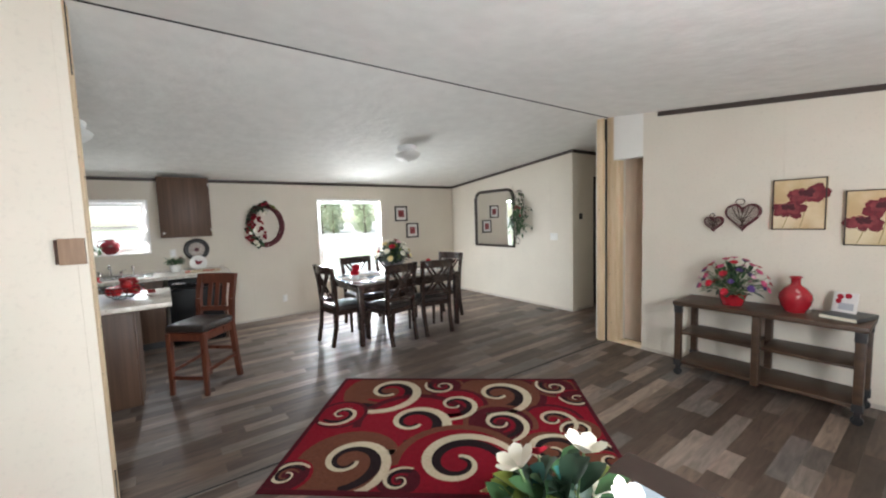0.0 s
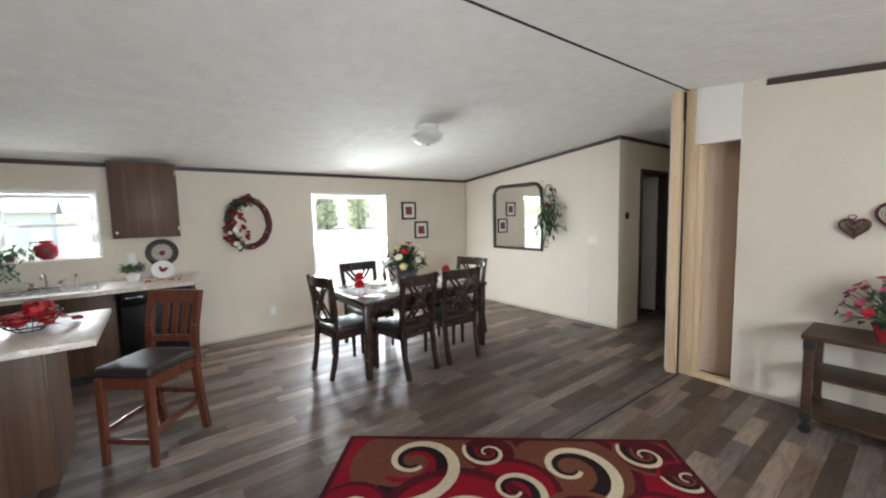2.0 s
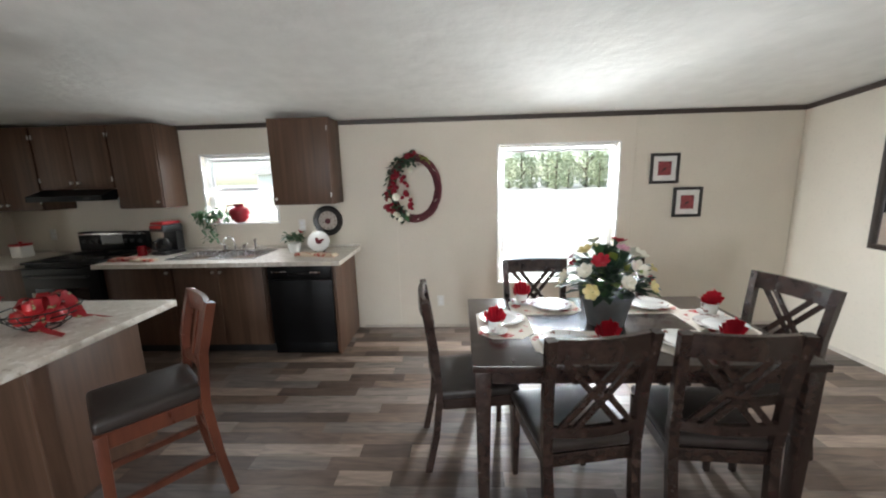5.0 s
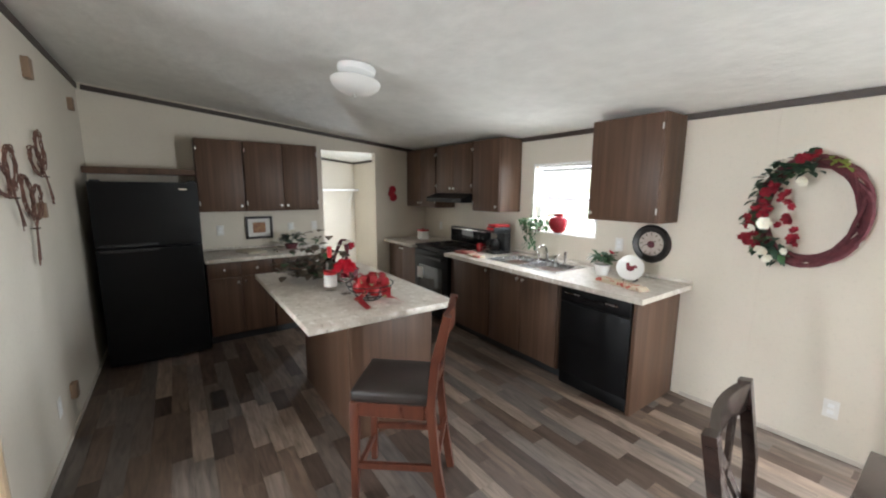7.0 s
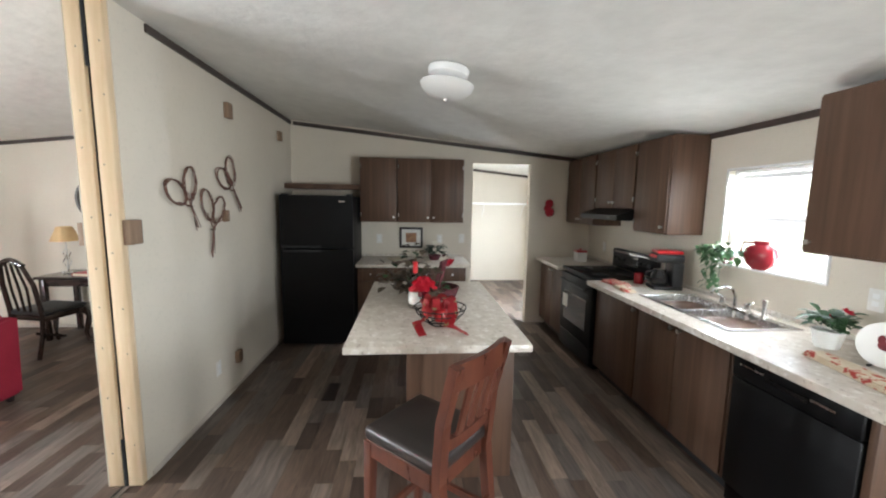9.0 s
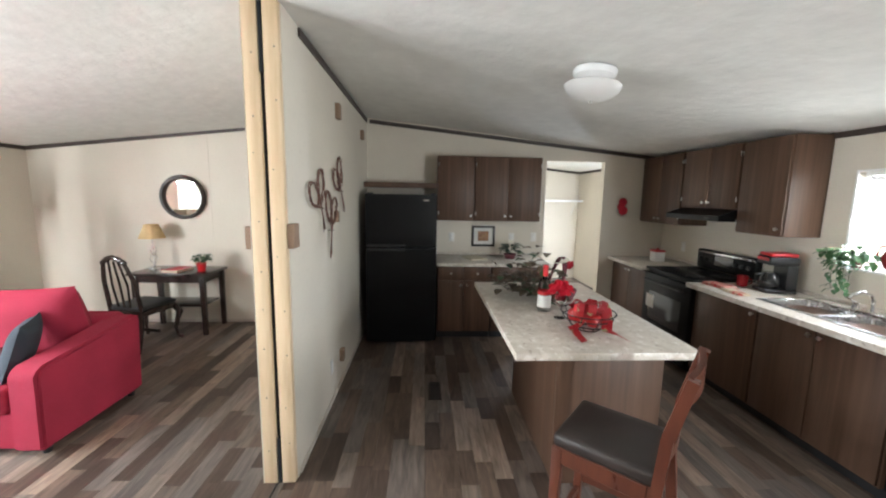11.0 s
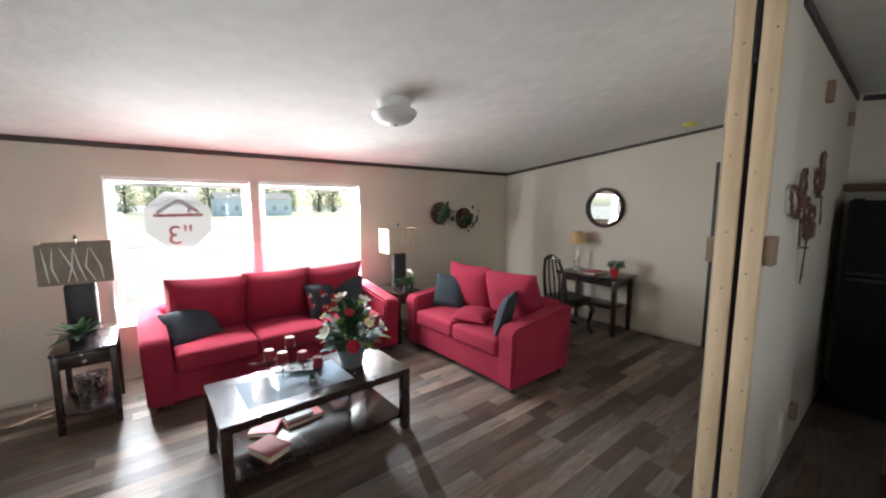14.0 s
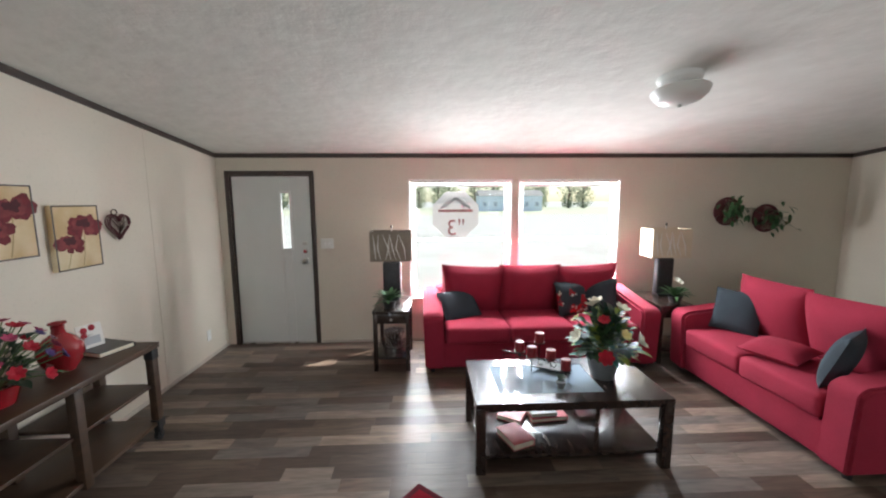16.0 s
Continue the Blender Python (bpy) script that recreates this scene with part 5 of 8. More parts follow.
plate(1.49, YB, 0.30, 0), plate(0.05, YB, 1.15, 0), plate(5.01 - 0.0, 3.75, 1.165, -90, "switch", 2)
plate(XL, 3.60, 1.14, 90), plate(XL, 4.38, 1.14, 90), plate(XL, 4.67, 1.15, 90, "switch"), plate(-2.72, YB, 1.10, 0)
plate(2.96, YF, 1.165, 180, "switch", 2), plate(XR, -1.12, 0.25, -90), plate(-1.19, 2.524, 0.30, 180)
plate(3.30, YB, 0.30, 0)


def block(x, y, z, s, w, h, label="small raw wood block fixed to the wall"):
    b = thing("wood_block", x, y, z, 0, label, "wood block")
    part("block", B(-w / 2, 0, -h / 2, w / 2, s * 0.035, h / 2, b=0.002), WOODB, b)
    part("spacer", B(-w / 2 - 0.012, 0, -h / 2 + 0.004, -w / 2 - 0.001, s * 0.03, h / 2 - 0.004, b=0.001), TWIG, b)


block(-0.38, 2.524, 1.43, 1, 0.09, 0.13), block(-1.53, 2.524, 2.32, 1, 0.08, 0.12), block(-2.72, 2.524, 2.32, 1, 0.08, 0.10)
block(-1.50, 2.524, 0.27, 1, 0.07, 0.10), block(-1.40, 2.524, 1.48, 1, 0.05, 0.09), block(-0.375, 2.343, 1.42, -1, 0.09, 0.12)

# looped twig bundles on the partition
TWIGR = mat("reddish_twig", (0.19, 0.095, 0.068), (0.095, 0.045, 0.034), 30, 0.85, bump=0.4, bscale=120)
BUNDLES = (((-0.92, 1.71), (-0.77, 1.65), (-1.00, 1.42)), ((-1.50, 1.84), (-1.39, 1.77), (-1.66, 1.53)), ((-1.13, 1.57), (-1.28, 1.53), (-1.16, 1.19)))
for i, (l1, l2, tail) in enumerate(BUNDLES):
    x, z = (l1[0] + l2[0]) / 2, (l1[1] + l2[1]) / 2
    t = thing("twig_ornament", x, 2.532, z, 0, "looped bundle of thin reddish-brown twigs hanging on the wall", "wall ornament", "three twig ornaments")
    tip = Vector((tail[0] - x, 0.012, tail[1] - z))
    for k, (lx, lz) in enumerate((l1, l2)):
        c = Vector((lx - x, 0.01, lz - z))
        d = (c - tip * 0.35).normalized()
        rot = math.degrees(math.atan2(d.x, d.z))
        bm = bmesh.new()
        for j in range(4):
            rr = random.Random(i * 10 + k * 4 + j)
            torus(bm, (rr.uniform(-0.004, 0.004), 0.004 * j, rr.uniform(-0.004, 0.004)), 0.068 + rr.uniform(-0.007, 0.007), 0.0034, "y", 28, 6, 0.115 + rr.uniform(-0.008, 0.008), 0.004, rr)
        bmesh.ops.transform(bm, matrix=pose(c.x, 0.01, c.z, 0, rot, 0), verts=bm.verts[:])
        part("loop", bm, TWIGR, t)
    for j in range(7):
        rr = random.Random(i * 7 + j)
        bm = bmesh.new()
        src = l1 if j % 2 else l2
        top = Vector((src[0] - x + rr.uniform(-0.04, 0.04), 0.012, src[1] - z - 0.06))
        end = tip + Vector((rr.uniform(-0.03, 0.03), 0.004, rr.uniform(-0.03, 0.03)))
        mid = tip * 0.45 + Vector((rr.uniform(-0.012, 0.012), 0.014, 0))
        sweep(bm, [top, mid, end], 0.003, 6)
        part("twig", bm, TWIGR, t)
    bm = bmesh.new()
    torus(bm, (tip.x * 0.45, 0.014, tip.z * 0.45), 0.018, 0.004, "z", 14, 6)
    part("binding", bm, TWIG, t)

# wreath by the dining window
wr = thing("wreath", 1.262, YB - 0.05, 1.50, 0, "red-brown vine wreath with red and white silk flowers", "wreath")
rnd = random.Random(3)
for k in range(12):
    bm = bmesh.new()
    rr = random.Random(40 + k)
    a0 = rr.uniform(0, 6.28)
    pts = []
    for j in range(44):
        a = j * math.tau / 44
        off = 0.030 * math.sin(a * 3 + a0), 0.024 * math.cos(a * 3 + a0 * 1.7)
        pts.append(((0.235 + off[0]) * math.cos(a), off[1], (0.305 + off[0]) * math.sin(a)))
    sweep(bm, pts, 0.012, 6, True)
    part("vine", bm, VINE, wr)
for mtl, n, a0, a1 in ((LEAFD, 70, 85, 165), (LEAF, 42, 95, 255), (LEAFD, 34, 165, 250)):
    bm = bmesh.new()
    for k in range(n):
        a = radians(rnd.uniform(a0, a1))
        q = rnd.uniform(0.72, 1.12)
        p = Vector((0.25 * q * math.cos(a), -0.03 - 0.03 * rnd.random(), 0.325 * q * math.sin(a)))
        plant_leaf(bm, p, (math.cos(a) * 0.5 + rnd.uniform(-0.9, 0.9), -0.6, math.sin(a) * 0.4 + rnd.uniform(-0.8, 0.8)), rnd.uniform(0.05, 0.085), 0.042, 0.3)
    part("foliage", bm, mtl, wr)
for x, z in ((-0.20, 0.11), (-0.16, 0.14), (-0.23, 0.06), (-0.19, 0.03), (-0.13, 0.09), (-0.10, 0.06), (-0.08, 0.00), (-0.07, -0.05), (-0.09, -0.09), (-0.05, -0.14), (-0.06, -0.18), (-0.25, -0.09), (-0.27, -0.06), (-0.26, -0.18), (-0.25, -0.22), (-0.17, -0.01), (0.0, 0.335), (-0.03, 0.325)):
    for k in range(2):
        flower(wr, (x + rnd.gauss(0, 0.018), -0.055 - 0.04 * rnd.random(), z + rnd.gauss(0, 0.018)), rnd.uniform(0.026, 0.04), PETRD, (rnd.uniform(-0.9, 0.9), -1, rnd.uniform(-0.8, 0.8)), 6, 2)
for x, z, q in ((-0.02, 0.19, 0.055), (-0.19, -0.08, 0.07), (-0.23, -0.10, 0.05), (-0.17, -0.235, 0.07), (-0.15, -0.29, 0.05), (-0.06, -0.24, 0.04)):
    flower(wr, (x, -0.095, z), q * 0.8, PETW, (rnd.uniform(-0.8, 0.8), -1, rnd.uniform(-0.7, 0.7)), 6, 1, 0.9)
bm = bmesh.new()
for k in range(16):
    a = radians(rnd.uniform(52, 75))
    plant_leaf(bm, (0.24 * math.cos(a), -0.03, 0.32 * math.sin(a)), (rnd.uniform(-1, 1), -0.4, rnd.uniform(-0.2, 0.8)), 0.05, 0.025, 0.3)
part("foliage", bm, LEAFY, wr)

# round dish-like wall clock above the counter end
cl = thing("wall_clock", 0.33, YB, 1.19, 0, "round black-rimmed wall clock with a cream dial", "clock")
bm = bmesh.new()
lathe(bm, [(0.0, 0.0), (0.155, 0.0), (0.158, 0.012), (0.14, 0.03), (0.105, 0.024), (0.10, 0.014), (0.0, 0.014)], 40)
bmesh.ops.transform(bm, matrix=pose(0, 0, 0, 90, 0, 0), verts=bm.verts[:])
part("rim", bm, FRAMEB, cl)
bm = bmesh.new()
cyl(bm, (0, -0.0145, 0), (0, -0.0165, 0), 0.098, seg=40)
part("dial", bm, mat("aged_dial", (0.50, 0.44, 0.38), (0.36, 0.30, 0.26), 12, 0.6), cl)
for k in range(12):
    a = k * math.tau / 12
    bm = bmesh.new()
    bar(bm, (0.07 * math.sin(a), -0.0175, 0.07 * math.cos(a)), (0.09 * math.sin(a), -0.0175, 0.09 * math.cos(a)), 0.006, 0.002, (0, 1, 0))
    part("hour_mark", bm, FRAMEB, cl)
for a, ln in ((1.0, 0.045), (4.4, 0.065)):
    bm = bmesh.new()
    bar(bm, (0, -0.019, 0), (ln * math.sin(a), -0.019, ln * math.cos(a)), 0.006, 0.002, (0, 1, 0))
    part("clock_hand", bm, FRAMEB, cl)
bm = bmesh.new()
lathe(bm, [(0, 0), (0.03, 0.0), (0.028, 0.002), (0, 0.002)], 16)
bmesh.ops.transform(bm, matrix=pose(0, -0.0166, -0.005, 90, 0, 0), verts=bm.verts[:])
part("centre", bm, VINE, cl)


def framed(x, y, z, rz, w, h, art, label, name="framed_picture", group=""):
    p = thing(name, x, y, z, rz, label, "picture", group)
    t = 0.028
    for a, c, e, f in ((-w / 2, -w / 2 + t, -h / 2, h / 2), (w / 2 - t, w / 2, -h / 2, h / 2), (-w / 2 + t, w / 2 - t, h / 2 - t, h / 2), (-w / 2 + t, w / 2 - t, -h / 2, -h / 2 + t)):
        part("frame", B(a, -0.022, e, c, 0, f, b=0.003), FRAMEB, p)
    part("mat_board", B(-w / 2 + t, -0.010, -h / 2 + t, w / 2 - t, -0.004, h / 2 - t), MATTE, p)
    part("print", B(-w * 0.23, -0.0125, -h * 0.23, w * 0.23, -0.0105, h * 0.23), art, p)
    return p


ARTR = mixed(mat("abstract_red_print", (0.30, 0.05, 0.055), (0.18, 0.03, 0.035), 25, 0.7), (0.05, 0.02, 0.02), 18, 0.55, 0.6)
framed(3.735, YB, 1.635, 0, 0.28, 0.295, ARTR, "small black-framed picture with a dark red square print", group="two square pictures")
framed(3.98, YB, 1.30, 0, 0.28, 0.295, ARTR, "small black-framed picture with a dark red square print, hung lower", group="two square pictures")
kp = framed(XL, 4.01, 1.155, 90, 0.30, 0.27, mat("fruit_print", (0.42, 0.24, 0.12), (0.22, 0.09, 0.06), 22, 0.7), "small dark-framed picture of a fruit bowl")

# mirror with arched shoulders on the dining wall, and the flowers beside it
def arch_outline(w, h, r, n=8):
    pts = [(-w / 2, -h / 2), (w / 2, -h / 2)]
    for k in range(n + 1):
        a = k * math.pi / 2 / n
        pts.append((w / 2 - r + r * math.cos(a), h / 2 - r + r * math.sin(a)))
    for k in range(n + 1):
        a = math.pi / 2 + k * math.pi / 2 / n
        pts.append((-w / 2 + r + r * math.cos(a), h / 2 - r + r * math.sin(a)))
    return pts


mr = thing("wall_mirror", XH, 5.105, 1.485, -90, "large dark-framed wall mirror with rounded top corners", "mirror")
bm = bmesh.new()
out = arch_outline(1.01, 1.02, 0.16)
sweep(bm, [(x, -0.02, z) for x, z in out], 0.028, 8, True)
part("frame", bm, DARKFR, mr)
bm = bmesh.new()
prism(bm, [(x * 0.98, -0.014, z * 0.98) for x, z in out], (0, 0.008, 0))
part("mirror_glass", bm, MIRROR, mr, smooth=0)

sp = thing("wall_sconce", XH - 0.03, 4.46, 1.50, -90, "iron wall sconce with trailing greenery and white flowers", "wall ornament")
bm = bmesh.new()
sweep(bm, [(0.0 + 0.07 * math.cos(a), 0, 0.36 + 0.10 * math.sin(a)) for a in [k * 0.35 for k in range(18)]], 0.006, 6)
sweep(bm, [(0.04, 0, 0.40), (0.12, -0.01, 0.18), (0.0, -0.02, -0.1), (-0.10, 0, -0.42)], 0.007, 6)
sweep(bm, [(-0.02, 0, 0.3), (0.16, 0, 0.05), (0.05, 0, -0.2)], 0.006, 6)
sweep(bm, [(-0.05 + 0.05 * math.cos(a), 0, -0.42 + 0.06 * math.sin(a)) for a in [k * 0.35 for k in range(18)]], 0.005, 6)
part("scrollwork", bm, IRON, sp)
rnd = random.Random(8)
bm = bmesh.new()
for k in range(230):
    c = Vector((rnd.gauss(0.02, 0.085), -0.04 - rnd.random() * 0.07, rnd.gauss(0.02, 0.16)))
    plant_leaf(bm, c, (rnd.uniform(-0.8, 1.2), -0.6, rnd.uniform(-1, 0.9)), rnd.uniform(0.06, 0.12), 0.030, 0.4)
for k in range(7):
    c = Vector((0.1, -0.05, rnd.uniform(-0.3, 0.25)))
    sweep(bm, [c, c + Vector((0.1, -0.02, 0.03)), c + Vector((0.16 + rnd.random() * 0.08, -0.02, -0.02))], 0.003, 5)
    plant_leaf(bm, c + Vector((0.2, -0.02, -0.02)), (1, -0.2, rnd.uniform(-0.3, 0.6)), 0.07, 0.03, 0.3)
part("greenery", bm, LEAF, sp)["kind"] = "stuff"
for k in range(5):
    flower(sp, (rnd.uniform(0.02, 0.14), -0.12, rnd.uniform(-0.02, 0.2)), 0.026, PETRD, (0.3, -1, 0.2), 6, 2, 0.5)


# hearts and canvases over the console
HEARTW = mat("grey_brown_wicker", (0.26, 0.19, 0.17), (0.15, 0.10, 0.09), 40, 0.85, bump=0.3, bscale=150)


def heart(y, z, s, label):
    h = thing("heart_ornament", XR, y, z, -90, label, "wall ornament", "two wire hearts")
    prof = []
    for k in range(36):
        a = k * math.tau / 36
        prof.append((16 * math.sin(a) ** 3 / 17 * 0.5 * s, (13 * math.cos(a) - 5 * math.cos(2 * a) - 2 * math.cos(3 * a) - math.cos(4 * a)) / 17 * 0.5 * s))
    for k in range(3):
        bm = bmesh.new()
        sweep(bm, [(x * (1 - 0.05 * k), -0.02 - 0.012 * k, q * (1 - 0.05 * k)) for x, q in prof], 0.0045, 6, True)
        part("wire_loop", bm, VINE, h)
    for k in range(5):
        bm = bmesh.new()
        u = -0.3 + 0.15 * k
        sweep(bm, [(u * s, -0.02, 0.28 * s), (u * 0.4 * s, -0.05, -0.05 * s), (-u * 0.3 * s, -0.02, -0.38 * s)], 0.0035, 5)
        part("wire", bm, TWIG, h)
    for k in range(7):
        sh = 1 - (k + 1) / 9
        bm = bmesh.new()
        sweep(bm, [(x * sh, -0.022 - 0.03 * (1 - sh) * sh, q * sh + 0.02 * s * (1 - sh)) for x, q in prof], 0.0022, 4, True)
        part("mesh_ring", bm, HEARTW, h)
    bm = bmesh.new()
    torus(bm, (-0.08 * s, -0.02, 0.43 * s), 0.12 * s, 0.004, "y", 20, 6, 0.09 * s)
    part("hanging_loop", bm, TWIG, h)


heart(1.265, 1.39, 0.165, "small dark wire and twig heart hanging on the wall")
heart(1.045, 1.455, 0.28, "large dark wire and twig heart hanging on the wall")
heart(-0.08, 1.475, 0.22, "dark wire and twig heart beside the flower canvas")

CANVAS = mixed(mat("parchment_canvas", (0.62, 0.47, 0.27), (0.48, 0.33, 0.17), 5, 0.8, bump=0.15, bscale=300), (0.70, 0.60, 0.42), 3, 0.45, 0.65, 0.8)
BLOOM = mat("painted_maroon", (0.19, 0.020, 0.028), (0.10, 0.012, 0.018), 30, 0.8)
STEMP = mat("painted_stem", (0.36, 0.27, 0.12), rough=0.8)


def canvas(y, z, w, h, label):
    c = thing("canvas_print", XR, y, z, -90, label, "picture", "flower canvases")
    part("stretcher", B(-w / 2, -0.035, -h / 2, w / 2, 0, h / 2, b=0.003), CANVAS, c)
    t = 0.009
    bm = bmesh.new()
    for a, b2, e, f in ((-w / 2, w / 2, h / 2 - t, h / 2), (-w / 2, w / 2, -h / 2, -h / 2 + t), (-w / 2, -w / 2 + t, -h / 2 + t, h / 2 - t), (w / 2 - t, w / 2, -h / 2 + t, h / 2 - t)):
        box(bm, a, -0.0365, e, b2, -0.0352, f)
    part("dark_edge", bm, DARKFR, c)
    rr = random.Random(int(y * 100))
    for fx, fz, r in ((0.14, 0.17, 0.42), (-0.19, -0.10, 0.36)):
        ctr0 = Vector((fx * w, -0.0358, fz * h))
        for layer, (mtl, grow) in enumerate(((BLOOM, 1.0), (BLOOM2, 0.72), (BLOOM3, 0.42))):
            bm = bmesh.new()
            for k in range(9):
                a = k * math.tau / 9 + rr.uniform(-0.25, 0.25)
                ln = grow * r * w * rr.uniform(0.8, 1.1) * (1.0 if abs(math.cos(a)) > 0.6 else 0.72)
                ctr = ctr0 + Vector((0, -0.00004 * k - 0.0005 * layer, 0.03 * w * layer))
                d = Vector((math.cos(a), 0, math.sin(a) * 0.75))
                n = Vector((-d.z, 0, d.x))
                bm.faces.new([bm.verts.new(p) for p in (ctr, ctr + d * ln * 0.5 - n * ln * 0.30, ctr + d * ln * 0.88 - n * ln * 0.22, ctr + d * ln * 0.94, ctr + d * ln * 1.0 + n * ln * 0.06, ctr + d * ln * 0.86 + n * ln * 0.24, ctr + d * ln * 0.5 + n * ln * 0.30)])
            part("painted_flower", bm, mtl, c, smooth=0)
        bm = bmesh.new()
        pts = [Vector(((fx - 0.10 * u * u) * w, -0.0356, (fz * (1 - u) - 0.46 * u) * h)) for u in (0, 0.25, 0.5, 0.75, 1.0)]
        for p0, p1 in zip(pts, pts[1:]):
            bm.faces.new([bm.verts.new(p) for p in (p0 - Vector((0.003, 0, 0)), p0 + Vector((0.003, 0, 0)), p1 + Vector((0.003, 0, 0)), p1 - Vector((0.003, 0, 0)))])
        part("painted_stem", bm, STEMP, c, smooth=0)


BLOOM2 = mat("painted_dark_red", (0.27, 0.050, 0.055), (0.14, 0.020, 0.026), 22, 0.8)
BLOOM3 = mat("painted_deep_maroon", (0.085, 0.012, 0.018), (0.05, 0.008, 0.012), 30, 0.8)
canvas(0.68, 1.535, 0.325, 0.41, "canvas print of two maroon flowers on parchment")
canvas(0.257, 1.418, 0.325, 0.41, "canvas print of maroon flowers, hung a little lower")


# wall planters
for x, z in ((-1.65, 1.50), (-2.12, 1.42)):
    p = thing("wall_planter", x, YF + 0.02, z, 0, "round red-brown wall basket with trailing green leaves", "wall planter", "two wall planters")
    bm = bmesh.new()
    for k in range(7):
        torus(bm, (0, 0.012 * k * 0.6, 0), 0.03 + 0.022 * k if k < 6 else 0.155, 0.010, "y", 30, 6)
    part("basket", bm, VINE, p)
    rr = random.Random(int(-x * 100))
    bm = bmesh.new()
    for k in range(85):
        c = Vector((rr.gauss(-0.04, 0.08), 0.06 + rr.random() * 0.09, rr.gauss(-0.0, 0.07)))
        plant_leaf(bm, c, (rr.uniform(-1, 1), 0.5, rr.uniform(-0.9, 0.8)), rr.uniform(0.05, 0.085), 0.034, 0.5)
    part("foliage", bm, LEAF, p)

# round mirror over the desk
rm = thing("round_mirror", XL, 0.285, 1.59, 90, "round wall mirror in a deep dark frame", "mirror")
bm = bmesh.new()
lathe(bm, [(0.225, 0.0), (0.265, 0.0), (0.268, 0.05), (0.255, 0.065), (0.235, 0.06), (0.225, 0.03), (0.225, 0.0)], 44, cap=False)
bmesh.ops.transform(bm, matrix=pose(0, 0, 0, 90, 0, 0), verts=bm.verts[:])
part("frame", bm, DARKFR, rm)
bm = bmesh.new()
cyl(bm, (0, -0.004, 0), (0, -0.014, 0), 0.232, seg=44)
part("mirror_glass", bm, MIRROR, rm)

# red ornament beside the utility doorway
ro = thing("wall_ornament", XL, 5.83, 1.56, 90, "small red wooden ornament on the kitchen wall", "wall ornament")
for dx, dz, r in ((0, 0.06, 0.055), (0.01, -0.05, 0.06), (-0.02, 0.0, 0.05)):
    bm = bmesh.new()
    lathe(bm, [(0, 0), (r, 0.0), (r * 1.02, 0.008), (r * 0.8, 0.02), (0, 0.024)], 20)
    bmesh.ops.transform(bm, matrix=pose(dx, 0, dz, 90, 0, 0), verts=bm.verts[:])
    part("disc", bm, PETR, ro)

# yellow-capped smoke alarm on the living room ceiling
sm = thing("smoke_alarm", -2.72, 1.38, ceil_z(-2.72, 1.38), 0, "round smoke alarm with a yellow dust cap on the ceiling", "smoke alarm")
bm = bmesh.new()
lathe(bm, [(0, -0.045), (0.05, -0.045), (0.062, -0.02), (0.065, -0.008), (0, -0.008)], 24)
part("dust_cap", bm, mat("yellow_plastic_cap", (0.75, 0.72, 0.12), rough=0.4), sm)
bm = bmesh.new()
lathe(bm, [(0, -0.007), (0.075, -0.007), (0.078, 0.006), (0, 0.006)], 24)
part("base", bm, WHITE, sm)


# ---- on the island ----
IZ = 0.912
bt = thing("bottle", -0.72, 4.05, IZ, 0, "clear glass bottle with a white label and red foil neck", "bottle")
bm = bmesh.new()
lathe(bm, [(0.0, 0.0), (0.042, 0.0), (0.044, 0.01), (0.044, 0.17), (0.036, 0.205), (0.016, 0.225), (0.0145, 0.26), (0.0, 0.26)], 24)
part("glass", bm, CLEAR, bt)
bm = bmesh.new()
lathe(bm, [(0.0165, 0.235), (0.0175, 0.31), (0.0, 0.312)], 18)
part("foil", bm, REDPL, bt)
bm = bmesh.new()
lathe(bm, [(0.0448, 0.03), (0.0448, 0.11)], 24, cap=False)
part("label", bm, PLATE, bt)
bm = bmesh.new()
lathe(bm, [(0.0450, 0.115), (0.0450, 0.14)], 24, cap=False)
part("neck_label", bm, REDPL, bt)
wg = thing("wine_glass", -0.56, 4.10, IZ, 0, "stemmed glass holding a red silk flower", "glass")
bm = bmesh.new()
lathe(bm, [(0.0, 0.0), (0.036, 0.0), (0.034, 0.004), (0.006, 0.008), (0.005, 0.075), (0.02, 0.09), (0.037, 0.12), (0.038, 0.15), (0.033, 0.18), (0.031, 0.18), (0.035, 0.15), (0.034, 0.122), (0.0, 0.094)], 24)
part("glass", bm, CLEAR, wg)
bm = bmesh.new()
lathe(bm, [(0.0, 0.097), (0.03, 0.122), (0.032, 0.15), (0.0, 0.16)], 16)
part("filling", bm, PETR, wg)
for k in range(5):
    a = k * 1.257
    bm = bmesh.new()
    petals(bm, (0.035 * math.cos(a), 0.035 * math.sin(a), 0.19), 0.06, 6, 0.3, (math.cos(a), math.sin(a), 0.9), 2)
    part("flower", bm, REDCL, wg)
wb = thing("wire_bowl", -0.36, 4.19, IZ, 0, "black wire bowl with red ribbon and fruit", "bowl")
bm = bmesh.new()
for r, z in ((0.06, 0.006), (0.10, 0.035), (0.135, 0.075), (0.15, 0.105)):
    torus(bm, (0, 0, z), r, 0.0035, "z", 32, 6)
part("rings", bm, IRON, wb)
for k in range(10):
    a = k * math.tau / 10
    bm = bmesh.new()
    sweep(bm, [(r * math.cos(a), r * math.sin(a), z) for r, z in ((0.06, 0.006), (0.10, 0.035), (0.135, 0.075), (0.15, 0.105))], 0.0025, 5)
    part("rib", bm, IRON, wb)
